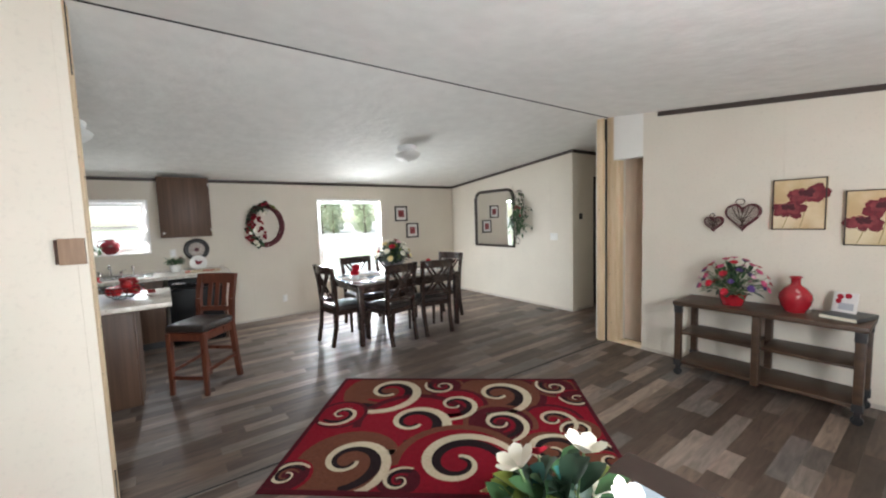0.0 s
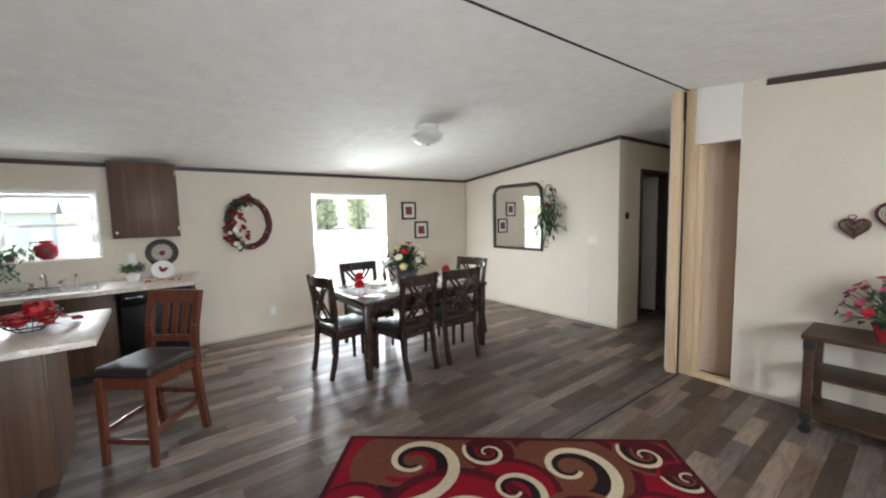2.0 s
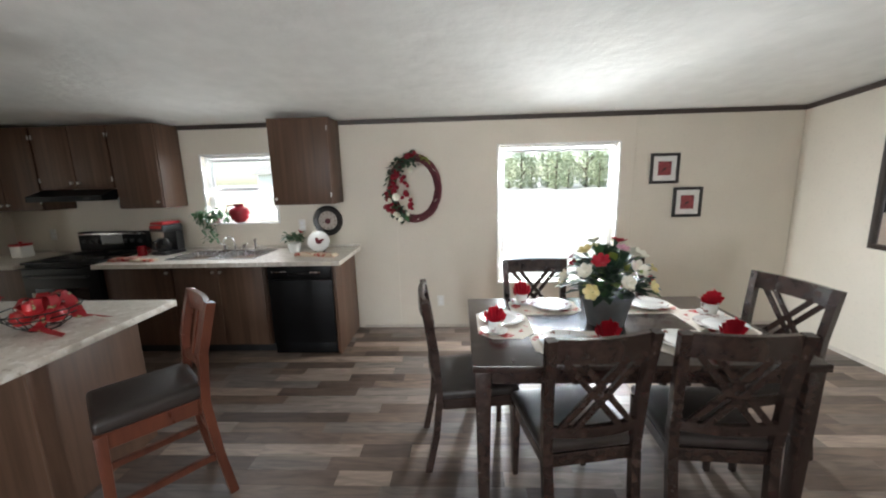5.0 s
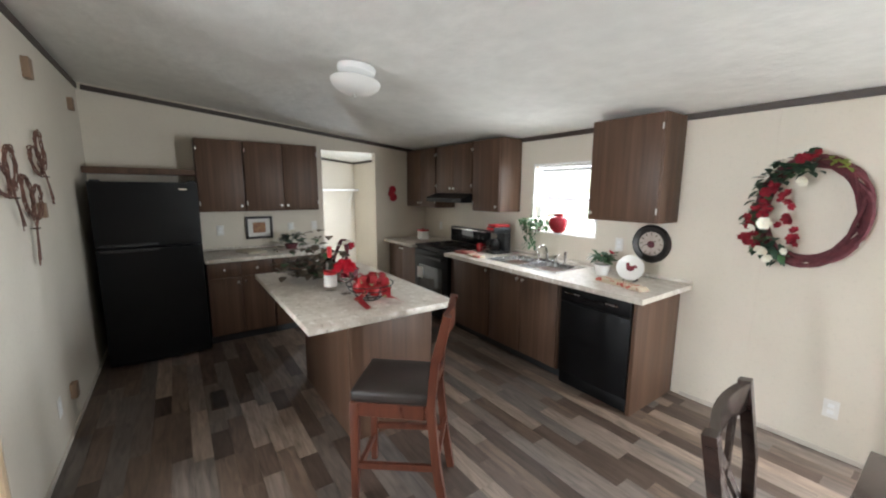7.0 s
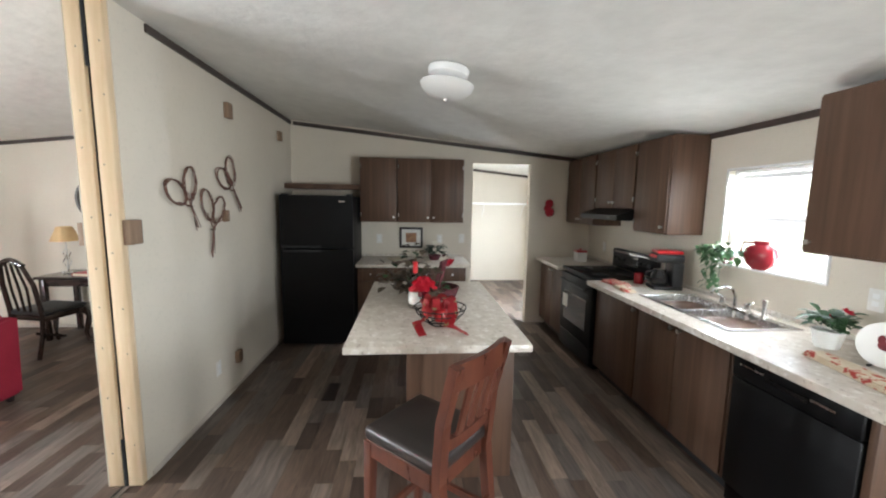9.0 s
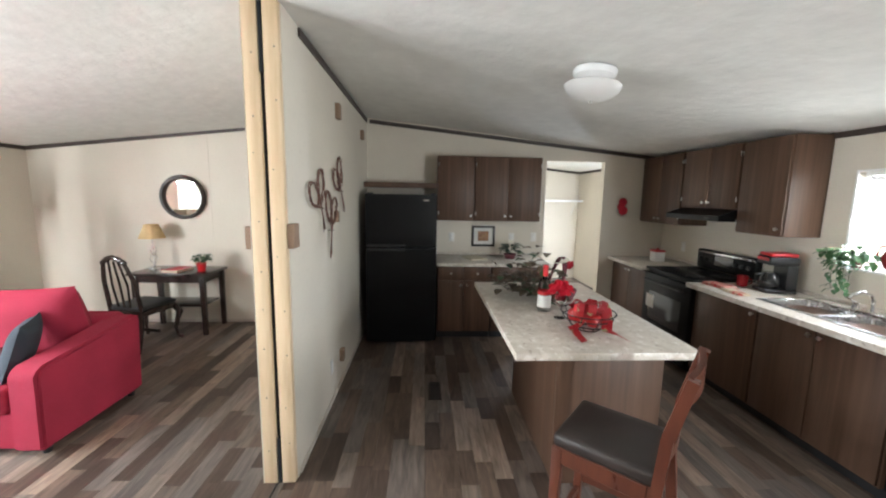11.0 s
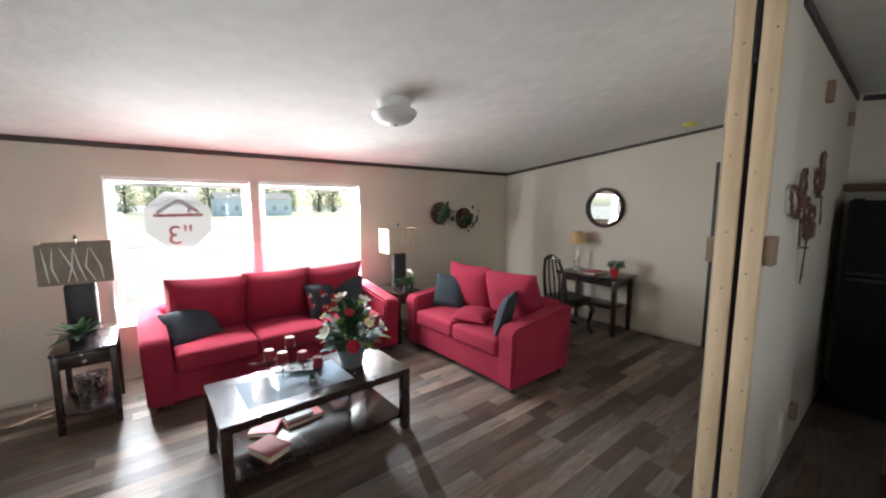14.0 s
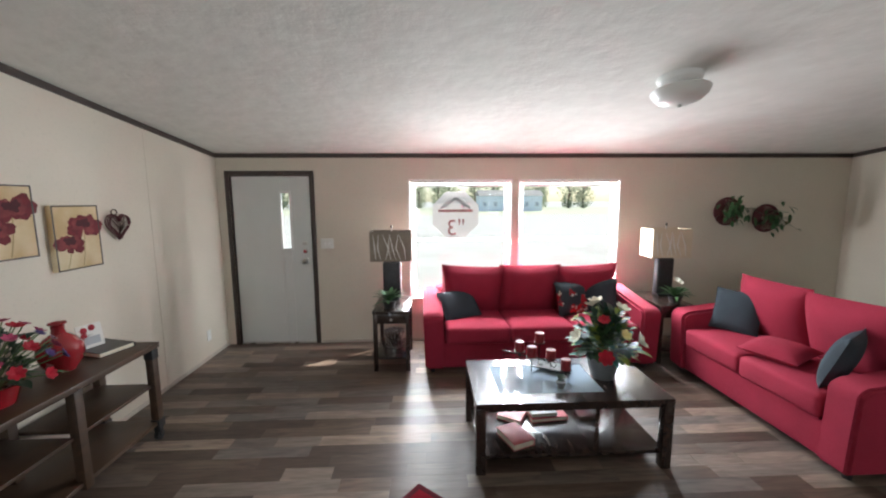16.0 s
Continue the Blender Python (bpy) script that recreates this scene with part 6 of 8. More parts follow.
for k in range(6):
    a = k * 1.05
    bm = bmesh.new()
    lathe(bm, [(0, 0), (0.03, 0.008), (0.044, 0.038), (0.036, 0.07), (0.008, 0.08), (0, 0.072)], 16, (0.07 * math.cos(a), 0.07 * math.sin(a), 0.035 + 0.05 * (k == 5)))
    part("fruit", bm, REDPL, wb)
RIB = mixed(mat("red_ribbon", (0.50, 0.02, 0.03), (0.38, 0.01, 0.02), 20, 0.6), (0.35, 0.40, 0.20), 30, 0.6, 0.65)


def ribbon(parent, pts, width):
    """A soft band of cloth through the points, with a little thickness."""
    bm = bmesh.new()
    rows = []
    P = [Vector(p) for p in pts]
    for k, p in enumerate(P):
        d = (P[min(k + 1, len(P) - 1)] - P[max(k - 1, 0)]).normalized()
        side = d.cross(Vector((0, 0, 1)))
        side = side.normalized() if side.length > 0.2 else Vector((-math.sin(k), math.cos(k), 0))
        if rows and side.dot(rows[-1][0].co - rows[-1][1].co) > 0:
            side = -side
        rows.append([bm.verts.new(p - side * width / 2), bm.verts.new(p + side * width / 2)])
    for a, b2 in zip(rows, rows[1:]):
        bm.faces.new((a[0], a[1], b2[1], b2[0]))
    bmesh.ops.solidify(bm, geom=bm.faces[:], thickness=0.002)
    part("ribbon", bm, RIB, parent)


for a, reach, w in ((-0.62, 0.19, 0.05), (0.45, 0.20, 0.055)):
    ribbon(wb, [(math.cos(a + 0.25 * math.sin(u * 7)) * (0.04 + reach * u), math.sin(a + 0.25 * math.sin(u * 7)) * (0.04 + reach * u), max(0.006, 0.15 + 0.03 * math.sin(u * 9) - 0.24 * max(0.0, u - 0.28))) for u in [k / 12 for k in range(13)]], w)
for a in (-1.9, -0.9, 0.0, 0.9, 2.2):
    ribbon(wb, [(0.05 * math.cos(-0.6) + 0.075 * math.sin(t / 2) * math.cos(a), 0.05 * math.sin(-0.6) + 0.075 * math.sin(t / 2) * math.sin(a), 0.145 + 0.035 * math.sin(t)) for t in [k * math.tau / 12 for k in range(13)]], 0.042)
gd = thing("leaf_garland", -1.02, 4.12, IZ, 0, "garland of bronze leaves wound round a red-handled basket", "garland")
rnd = random.Random(9)
for mname, mtl, n in (("bronze_leaves", LEAFB, 210), ("green_leaves", LEAF, 40)):
    bm = bmesh.new()
    for k in range(n):
        u = rnd.random()
        c = Vector((0.22 - 0.38 * u + rnd.gauss(0, 0.05), 0.06 - 0.30 * u + rnd.gauss(0, 0.05), 0.03 + abs(rnd.gauss(0, 0.10)) * (0.3 + 1.2 * math.sin(u * 3.0))))
        c.x, c.y = max(-0.48, min(0.5, c.x)), max(-0.38, min(0.14, c.y))
        plant_leaf(bm, c, (rnd.uniform(-1, 1), rnd.uniform(-1, 1), rnd.uniform(-0.05, 0.7)), rnd.uniform(0.06, 0.09), 0.060, 0.3)
    part("foliage", bm, mtl, gd)
for k in range(3):
    bm = bmesh.new()
    sweep(bm, [(0.13 * math.cos(a), 0.10 + 0.13 * math.sin(a) * (0.3 + 0.1 * k), 0.09 + 0.22 * math.sin(a)) for a in [j * math.pi / 12 for j in range(13)]], 0.008, 6)
    part("handle", bm, VINE, gd)
bm = bmesh.new()
for k in range(5):
    torus(bm, (0, 0.12, 0.008 + 0.016 * k), 0.11 + 0.006 * k, 0.009, "z", 26, 6)
part("basket", bm, VINE, gd)
for k in range(4):
    flower(gd, (rnd.uniform(-0.15, 0.1), rnd.uniform(-0.05, 0.2), 0.24 + rnd.random() * 0.08), 0.045, PETW if k % 2 else PETR, (rnd.uniform(-0.4, 0.8), -0.3, 0.8), 6, 1)


# ---- on the counters ----
cm = thing("coffee_maker", -1.27, 6.20, 0.911, -12, "black drip coffee maker with a red top", "coffee maker")
part("base", B(-0.09, -0.13, 0, 0.09, 0.10, 0.03, b=0.008), BLACKPL, cm)
part("column", B(-0.085, 0.015, 0.031, 0.085, 0.10, 0.23, b=0.01), BLACKPL, cm)
part("head", B(-0.09, -0.12, 0.231, 0.09, 0.10, 0.30, b=0.015), BLACKPL, cm)
part("lid", B(-0.082, -0.11, 0.3005, 0.082, 0.09, 0.33, b=0.012), REDPL, cm)
part("head_band", B(-0.07, -0.124, 0.265, 0.07, -0.119, 0.292, b=0.002), REDPL, cm)
bm = bmesh.new()
lathe(bm, [(0, 0.032), (0.06, 0.032), (0.072, 0.07), (0.072, 0.11), (0.05, 0.15), (0.05, 0.165), (0, 0.165)], 24, (0, -0.055, 0))
ca = part("carafe", bm, BLACKGLS, cm)
bm = bmesh.new()
sweep(bm, [(0.0, -0.11, 0.15), (0.0, -0.165, 0.14), (0.0, -0.165, 0.07), (0.0, -0.125, 0.06)], 0.009, 8)
part("carafe_handle", bm, BLACKPL, ca)
mg = thing("mug", -1.47, 6.08, 0.911, 30, "plain red ceramic mug", "mug")
bm = bmesh.new()
lathe(bm, [(0, 0), (0.04, 0), (0.042, 0.005), (0.042, 0.095), (0.038, 0.095), (0.037, 0.01), (0, 0.009)], 22)
part("cup", bm, REDGL, mg)
bm = bmesh.new()
sweep(bm, [(0.04, 0, 0.075), (0.065, 0, 0.07), (0.068, 0, 0.035), (0.04, 0, 0.02)], 0.006, 8)
part("handle", bm, REDGL, mg)
cn = thing("canister", -2.78, 6.12, 0.911, 0, "square cream canister with a red lid", "canister")
part("box", B(-0.06, -0.06, 0, 0.06, 0.06, 0.115, b=0.006), WHITEC, cn)
part("lid", B(-0.064, -0.064, 0.116, 0.064, 0.064, 0.14, b=0.008), REDPL, cn)
bm = bmesh.new()
lathe(bm, [(0.01, 0.139), (0.018, 0.155), (0.0, 0.165)], 14)
part("lid_knob", bm, REDPL, cn)
CHECK = mixed(mat("patterned_towel", (0.66, 0.56, 0.42), (0.55, 0.45, 0.32), 14, 0.9, bump=0.2, bscale=200), (0.42, 0.05, 0.04), 26, 0.55, 0.6)


def folded(name, x, y, z, rz, w, d, label, material, cat="towel", n=3):
    t = thing(name, x, y, z, rz, label, cat)
    for k in range(n):
        bm = bmesh.new()
        soft_box(bm, -w / 2 + 0.006 * k, -d / 2 + 0.004 * k, 0.009 * k, w / 2 - 0.008 * k, d / 2 - 0.006 * k, 0.009 * k + 0.0088, 0.004, 0.003, 4)
        part("fold", bm, material, t)
    return t


folded("dish_towel", -1.44, 5.85, 0.911, 8, 0.24, 0.14, "folded red and cream dish towel on the counter", mixed(mat("red_check_towel", (0.55, 0.40, 0.33), (0.42, 0.12, 0.10), 30, 0.9), (0.45, 0.04, 0.04), 40, 0.5, 0.55))
folded("oven_mitt", -1.22, 5.80, 0.911, -4, 0.22, 0.10, "small folded cream cloth on the counter", CHECK, "cloth", 2)
folded("dish_towel", 0.36, 5.92, 0.911, -12, 0.42, 0.11, "folded cream towel printed with red autumn leaves", CHECK)
folded("magazine", XL + 0.33, 3.86, 0.911, 20, 0.30, 0.21, "open magazine lying on the counter", CREAM, "magazine", 2)


def rooster_plate(x, y, z, rz):
    p = thing("display_plate", x, y, z, rz, "white plate with a red rooster motif on a stand", "plate")
    m = pose(0, 0, 0.105, 78, 0, 0)
    bm = bmesh.new()
    lathe(bm, [(0, 0), (0.06, 0.0), (0.075, 0.008), (0.105, 0.014), (0.106, 0.018), (0.074, 0.014), (0.0, 0.006)], 36, squash=0.95)
    bmesh.ops.transform(bm, matrix=m, verts=bm.verts[:])
    pl = part("plate", bm, WHITEC, p)
    for dx, dz, a, b2 in ((0.0, -0.005, 0.032, 0.022), (-0.022, 0.02, 0.014, 0.02), (0.032, 0.012, 0.02, 0.012)):
        bm = bmesh.new()
        lathe(bm, [(0, 0.0085), (1, 0.0085), (0.9, 0.0095), (0, 0.0095)], 16)
        bmesh.ops.transform(bm, matrix=m @ pose(dx, dz, 0.004) @ Matrix.Diagonal((a, b2, 1, 1)), verts=bm.verts[:])
        part("motif", bm, BLOOM, pl)
    bm = bmesh.new()
    bar(bm, (-0.04, 0.05, 0.004), (-0.04, -0.04, 0.004), 0.008, 0.008)
    bar(bm, (0.04, 0.05, 0.004), (0.04, -0.04, 0.004), 0.008, 0.008)
    bar(bm, (-0.04, 0.045, 0.004), (0.0, 0.02, 0.12), 0.008, 0.008)
    bar(bm, (0.04, 0.045, 0.004), (0.0, 0.02, 0.12), 0.008, 0.008)
    part("easel", bm, IRON, p)


rooster_plate(0.32, 6.12, 0.911, 8)


def small_plant(name, x, y, z, r, h, potm, leafm, label, n=60, size=0.08, flowers=(), seed=1, width=0.5, up=0.4, droop=0.6):
    p = thing(name, x, y, z, 0, label, "plant")
    pot(p, r * 0.75, r, h, potm)
    rr = random.Random(seed)
    foliage(p, rr, (0, 0, h), r * 1.4, size * 1.2, n, size, leafm, up, droop, width=width)
    for k, (fm, fr_) in enumerate(flowers):
        pos, d = spray(rr, k, max(1, len(flowers)), r * 1.5, h + 0.01, h + size * 1.7)
        flower(p, pos, fr_, fm, d, 6, 1)
    return p


small_plant("potted_plant", 0.06, 6.14, 0.911, 0.065, 0.09, WHITEC, LEAF, "leafy potted plant in a white pot beside the sink", 70, 0.08, ((PETR, 0.03), (PETR, 0.03)), 2)
small_plant("potted_plant", XL + 0.30, 4.30, 0.911, 0.075, 0.06, VINE, LEAFD, "leafy plant with white flowers in a dark basket", 55, 0.10, ((PETW, 0.045), (PETW, 0.045), (PETW, 0.04)), 4)
# window sill: ivy and a red heart-shaped vase
iv = thing("ivy_plant", -0.86, 6.375, 1.192, 0, "trailing ivy on the kitchen window sill", "plant")
rr = random.Random(12)
pot(iv, 0.03, 0.036, 0.06, VINE)
bm = bmesh.new()
for k in range(150):
    u = rr.random()
    c = Vector((rr.gauss(-0.02, 0.085), -0.03 - 0.08 * rr.random(), 0.10 - 0.16 * u * rr.random() + 0.05 * rr.random()))
    plant_leaf(bm, c, (rr.uniform(-1, 1), rr.uniform(-1, 0.1), rr.uniform(-0.6, 0.8)), rr.uniform(0.035, 0.065), 0.035, 0.5)
for k in range(4):
    x0 = -0.06 + 0.04 * k
    pts = [(x0, -0.04, 0.05), (x0 - 0.02, -0.09, 0.02), (x0 - 0.01, -0.10, -0.08), (x0, -0.10, -0.16 - 0.03 * (k % 2))]
    sweep(bm, pts, 0.002, 5)
    for j in range(7):
        q = Vector(pts[2]) + Vector((rr.uniform(-0.02, 0.02), -0.005, 0.06 - 0.025 * j))
        plant_leaf(bm, q, (rr.uniform(-1, 1), -0.4, -0.3), 0.04, 0.032, 0.4)
part("foliage", bm, LEAF, iv)
hv = thing("heart_vase", -0.60, 6.375, 1.192, 14, "round red glazed pitcher on the window sill", "vase")
bm = bmesh.new()
lathe(bm, [(0, 0), (0.04, 0.0), (0.085, 0.04), (0.105, 0.10), (0.090, 0.145), (0.05, 0.168), (0.045, 0.172), (0.05, 0.195), (0.042, 0.195), (0.0, 0.16)], 26, squash=0.55)
DEEPRED = mat("deep_red_glaze", (0.24, 0.014, 0.022), (0.17, 0.010, 0.016), 6, 0.2, coat=0.4)
part("body", bm, DEEPRED, hv)
bm = bmesh.new()
sweep(bm, [(-0.045, 0, 0.18), (-0.11, 0, 0.18), (-0.125, 0, 0.12), (-0.09, 0, 0.07)], 0.007, 8)
part("handle", bm, DEEPRED, hv)


# ---- on the dining table ----
TZ = 0.7605
PMAT = mixed(mat("printed_placemat", (0.72, 0.66, 0.58), (0.64, 0.57, 0.48), 12, 0.85, bump=0.1, bscale=300), (0.45, 0.04, 0.04), 9, 0.56, 0.6)
LEAFPR = mixed(mat("leaf_rim_china", (0.78, 0.77, 0.74), rough=0.12), (0.16, 0.035, 0.03), 26, 0.60, 0.64, 0.9)


def setting(x, y, rz):
    g = "six place settings"
    p = thing("placemat", x, y, TZ, rz, "octagonal cream placemat printed with red leaves", "placemat", g)
    bm = bmesh.new()
    w, d, c = 0.215, 0.15, 0.07
    prism(bm, [(a, b2, 0.0035) for a, b2 in ((-w + c, -d), (w - c, -d), (w, -d + c), (w, d - c), (w - c, d), (-w + c, d), (-w, d - c), (-w, -d + c))], (0, 0, -0.003))
    part("cloth", bm, PMAT, p, smooth=0)
    R = Matrix.Rotation(radians(rz), 3, "Z")
    o = Vector((x, y, 0)) + R @ Vector((-0.05, 0.0, 0))
    pl = thing("dinner_plate", o.x, o.y, TZ + 0.004, rz, "white china plate with a brown leaf rim", "plate", g)
    bm = bmesh.new()
    lathe(bm, [(0, 0), (0.07, 0.0), (0.085, 0.006), (0.128, 0.016), (0.129, 0.019), (0.086, 0.010), (0.0, 0.005)], 40)
    part("plate", bm, LEAFPR, pl)
    bm = bmesh.new()
    lathe(bm, [(0.0, 0.0055), (0.075, 0.0055), (0.085, 0.0106), (0.084, 0.0112), (0.0, 0.0062)], 36)
    part("well", bm, WHITEC, pl)
    o = Vector((x, y, 0)) + R @ Vector((0.13, -0.06, 0))
    sa = thing("saucer", o.x, o.y, TZ + 0.004, rz, "white china saucer under a cup", "saucer", g)
    bm = bmesh.new()
    lathe(bm, [(0, 0), (0.04, 0.0), (0.07, 0.010), (0.071, 0.013), (0.04, 0.005), (0, 0.004)], 30)
    part("saucer", bm, LEAFPR, sa)
    cu = thing("cup", o.x, o.y, TZ + 0.0085, rz + 20, "white china cup with a brown leaf, holding a red napkin", "cup", g)
    bm = bmesh.new()
    lathe(bm, [(0, 0), (0.028, 0), (0.034, 0.012), (0.040, 0.065), (0.037, 0.065), (0.031, 0.014), (0, 0.01)], 24)
    part("cup", bm, LEAFPR, cu)
    bm = bmesh.new()
    sweep(bm, [(0.038, 0, 0.05), (0.06, 0, 0.048), (0.058, 0, 0.022), (0.035, 0, 0.018)], 0.004, 6)
    part("handle", bm, WHITEC, cu)
    na = thing("napkin", o.x, o.y, TZ + 0.03, 0 if abs(rz) == 90 else rz, "red cloth napkin fanned out of a cup", "napkin", g)
    bm = bmesh.new()
    n = 12
    for s in range(2):
        rows = []
        for k in range(n + 1):
            u = -1 + 2 * k / n
            z = 0.125 - 0.045 * abs(u) ** 1.6 + 0.010 * math.sin(k * 2.1)
            rows.append((bm.verts.new((0.022 * u, 0.006 * (k % 2) + 0.012 * s - 0.006, 0.0)), bm.verts.new((0.062 * u, 0.014 * ((k % 2) * 2 - 1) + 0.016 * s - 0.008, z - 0.02 * s))))
        for a, c2 in zip(rows, rows[1:]):
            bm.faces.new((a[0], c2[0], c2[1], a[1]))
    part("cloth", bm, REDCL, na, smooth=60)


setting(2.28, 4.30, 0), setting(2.86, 4.30, 0), setting(2.24, 4.86, 180), setting(2.84, 4.86, 180), setting(1.95, 4.58, -90), setting(3.12, 4.56, 90)


def bouquet(name, x, y, z, label, r, h, potm, R, top, seed, leaves, flowers, size=0.11):
    p = thing(name, x, y, z, 0, label, "flowers")
    pot(p, r * 0.72, r, h, potm)
    rr = random.Random(seed)
    for k, (lm, n) in enumerate(leaves):
        bm = bmesh.new()
        for _ in range(n):
            a, f = rr.uniform(0, math.tau), rr.random()
            d = Vector((math.cos(a) * math.sin(f * 1.5), math.sin(a) * math.sin(f * 1.5), math.cos(f * 1.5)))
            q = rr.uniform(0.25, 0.85)
            c = Vector((d.x * R * q, d.y * R * q, h * 0.95 + (top - h) * d.z * q))
            plant_leaf(bm, c, d + Vector((rr.uniform(-0.6, 0.6), rr.uniform(-0.6, 0.6), rr.uniform(-0.2, 0.4))), size * rr.uniform(0.7, 1.25), size * 0.45, 0.35)
        part("foliage", bm, lm, p)
    bm = bmesh.new()
    n = sum(c for *_, c in flowers)
    k = 0
    for fm, fr_, lay, cnt in flowers:
        for _ in range(cnt):
            i = (k * 7) % n
            pos, d = spray(rr, i, n, R, h + 0.03, top)
            sweep(bm, [(0, 0, h * 0.8), Vector((pos.x * 0.45, pos.y * 0.45, h + (pos.z - h) * 0.55)), pos], 0.003, 5)
            flower(p, pos, fr_ * rr.uniform(0.85, 1.15), fm, d, 6 if lay == 1 else 7, lay, 0.75 if lay == 1 else 0.5)
            k += 1
    part("stalk", bm, STEM, p)
    return p


bouquet("flower_arrangement", 2.53, 4.58, TZ, "silk roses and lilies in a grey pot on the dining table", 0.135, 0.18, GREYPOT, 0.24, 0.47, 21,
        ((LEAFD, 190), (LEAF, 50), (LEAFY, 22)), ((PETR, 0.052, 3, 4), (PETW, 0.055, 1, 9), (PETC, 0.048, 1, 7), (PETPL, 0.036, 2, 3)))
bouquet("flower_arrangement", 0.655, 0.42, 0.4555, "silk lilies and red roses in a grey coffee table pot", 0.105, 0.145, GREYPOT, 0.215, 0.52, 33,
        ((LEAFD, 170), (LEAF, 150), (LEAFY, 70), (TEAL, 30)), ((PETW, 0.066, 1, 6), (PETR, 0.050, 3, 4), (PETC, 0.052, 1, 3)), 0.105)
bouquet("flower_arrangement", 3.88, 1.04, 0.6905, "pink, red and violet silk flowers in a crimson bowl", 0.10, 0.10, REDGL, 0.25, 0.40, 44,
        ((LEAFD, 110), (LEAF, 60)), ((PETP, 0.034, 2, 14), (PETR, 0.034, 2, 13), (PETV, 0.033, 2, 9), (PETPL, 0.026, 1, 5)), 0.08)

# ---- on the coffee table ----
ch = thing("candle_holder", 1.08, 0.30, 0.4555, -28, "black wrought-iron candle holder with five red candles", "candle holder")
bm = bmesh.new()
for k in range(6):
    cx = -0.20 + 0.08 * k
    s = 1 if k % 2 else -1
    sweep(bm, [(cx + 0.035 * (1 - t / 14) * math.cos(t * 0.55) * s, 0, 0.055 + 0.035 * (1 - t / 14) * math.sin(t * 0.55)) for t in range(13)], 0.0035, 5)
sweep(bm, [(-0.24, 0, 0.02), (0.24, 0, 0.02)], 0.004, 6)
sweep(bm, [(-0.24, 0, 0.10), (0.0, 0, 0.085), (0.24, 0, 0.10)], 0.004, 6)
part("scrollwork", bm, IRON, ch)
for cx, cy, cz in ((-0.21, 0.03, 0.05), (-0.10, -0.03, 0.075), (0.02, 0.03, 0.10), (0.12, -0.03, 0.10), (0.0, -0.13, 0.15)):
    bm = bmesh.new()
    sweep(bm, [(cx, cy, 0.0), (cx, cy, cz)], 0.004, 6)
    lathe(bm, [(0, cz), (0.037, cz), (0.040, cz + 0.006), (0, cz + 0.006)], 16, (cx, cy, 0))
    cp = part("candle_cup", bm, IRON, ch)
    bm = bmesh.new()
    lathe(bm, [(0, cz + 0.0065), (0.034, cz + 0.0065), (0.034, cz + 0.074), (0.030, cz + 0.078), (0, cz + 0.074)], 20, (cx, cy, 0))
    cd = part("candle", bm, WAX, cp)
part("crossbar", B(-0.23, -0.135, 0.012, -0.0, -0.005, 0.018), IRON, ch)
sp_ = thing("succulent_pot", 0.99, 0.56, 0.4555, 0, "tiny succulent in a small grey pot", "plant")
pot(sp_, 0.022, 0.03, 0.04, GREYPOT)
foliage(sp_, random.Random(6), (0, 0, 0.04), 0.025, 0.02, 26, 0.035, LEAFD, 0.6, 0.2)


def book(x, y, z, rz, w, d, h, cover, label):
    b = thing("book", x, y, z, rz, label, "book")
    part("cover", B(-w / 2, -d / 2, 0, w / 2, d / 2, 0.003), cover, b)
    part("page_block", B(-w / 2 + 0.004, -d / 2 + 0.004, 0.0031, w / 2 - 0.004, d / 2 - 0.004, h - 0.0031), CREAM, b)
    part("cover", B(-w / 2, -d / 2, h - 0.003, w / 2, d / 2, h), cover, b)
    part("spine", B(-w / 2 - 0.003, -d / 2, 0, -w / 2 - 0.0002, d / 2, h), cover, b)


REDCV = mat("red_book_cover", (0.46, 0.05, 0.06), (0.38, 0.03, 0.04), 8, 0.45)
PINKCV = mat("faded_red_book_cover", (0.52, 0.13, 0.13), (0.45, 0.10, 0.10), 8, 0.5)
GREYCV = mat("grey_book_cover", (0.26, 0.26, 0.27), (0.2, 0.2, 0.21), 8, 0.45)
DARKCV = mat("black_book_cover", (0.02, 0.02, 0.022), rough=0.35)
SH = 0.111
book(1.28, 0.56, SH, 22, 0.15, 0.21, 0.042, PINKCV, "faded red hardback book lying on the shelf")
book(1.22, 0.27, SH, -32, 0.17, 0.24, 0.030, REDCV, "red hardback book lying on the shelf")
book(1.00, 0.30, SH, 6, 0.26, 0.17, 0.028, REDCV, "large red hardback at the bottom of a stack")
book(1.03, 0.30, SH + 0.0285, 3, 0.18, 0.14, 0.024, GREYCV, "grey book on top of a red one")

# ---- on the console ----
va = thing("vase", 3.93, 0.645, 0.6905, 0, "squat red glazed vase with pale flower pattern", "vase")
bm = bmesh.new()
lathe(bm, [(0, 0), (0.062, 0), (0.066, 0.012), (0.090, 0.05), (0.106, 0.105), (0.100, 0.145), (0.068, 0.19), (0.034, 0.215), (0.029, 0.235), (0.031, 0.262), (0.043, 0.272), (0.039, 0.278), (0.026, 0.262), (0.025, 0.22), (0.0, 0.20)], 36)
part("body", bm, mixed(REDGL.copy(), (0.62, 0.30, 0.28), 18, 0.62, 0.66, 0.6), va)
book(3.95, 0.36, 0.6905, 74, 0.21, 0.28, 0.03, DARKCV, "black hardback book lying on the console")
cd = thing("greeting_card", 3.98, 0.385, 0.7215, -90, "small white card with red poppies leaning upright", "card")
bm = B(-0.07, -0.002, 0, 0.07, 0.002, 0.15)
bmesh.ops.transform(bm, matrix=pose(0, 0, 0, -10, 0, -18), verts=bm.verts[:])
part("card", bm, PLATE, cd)
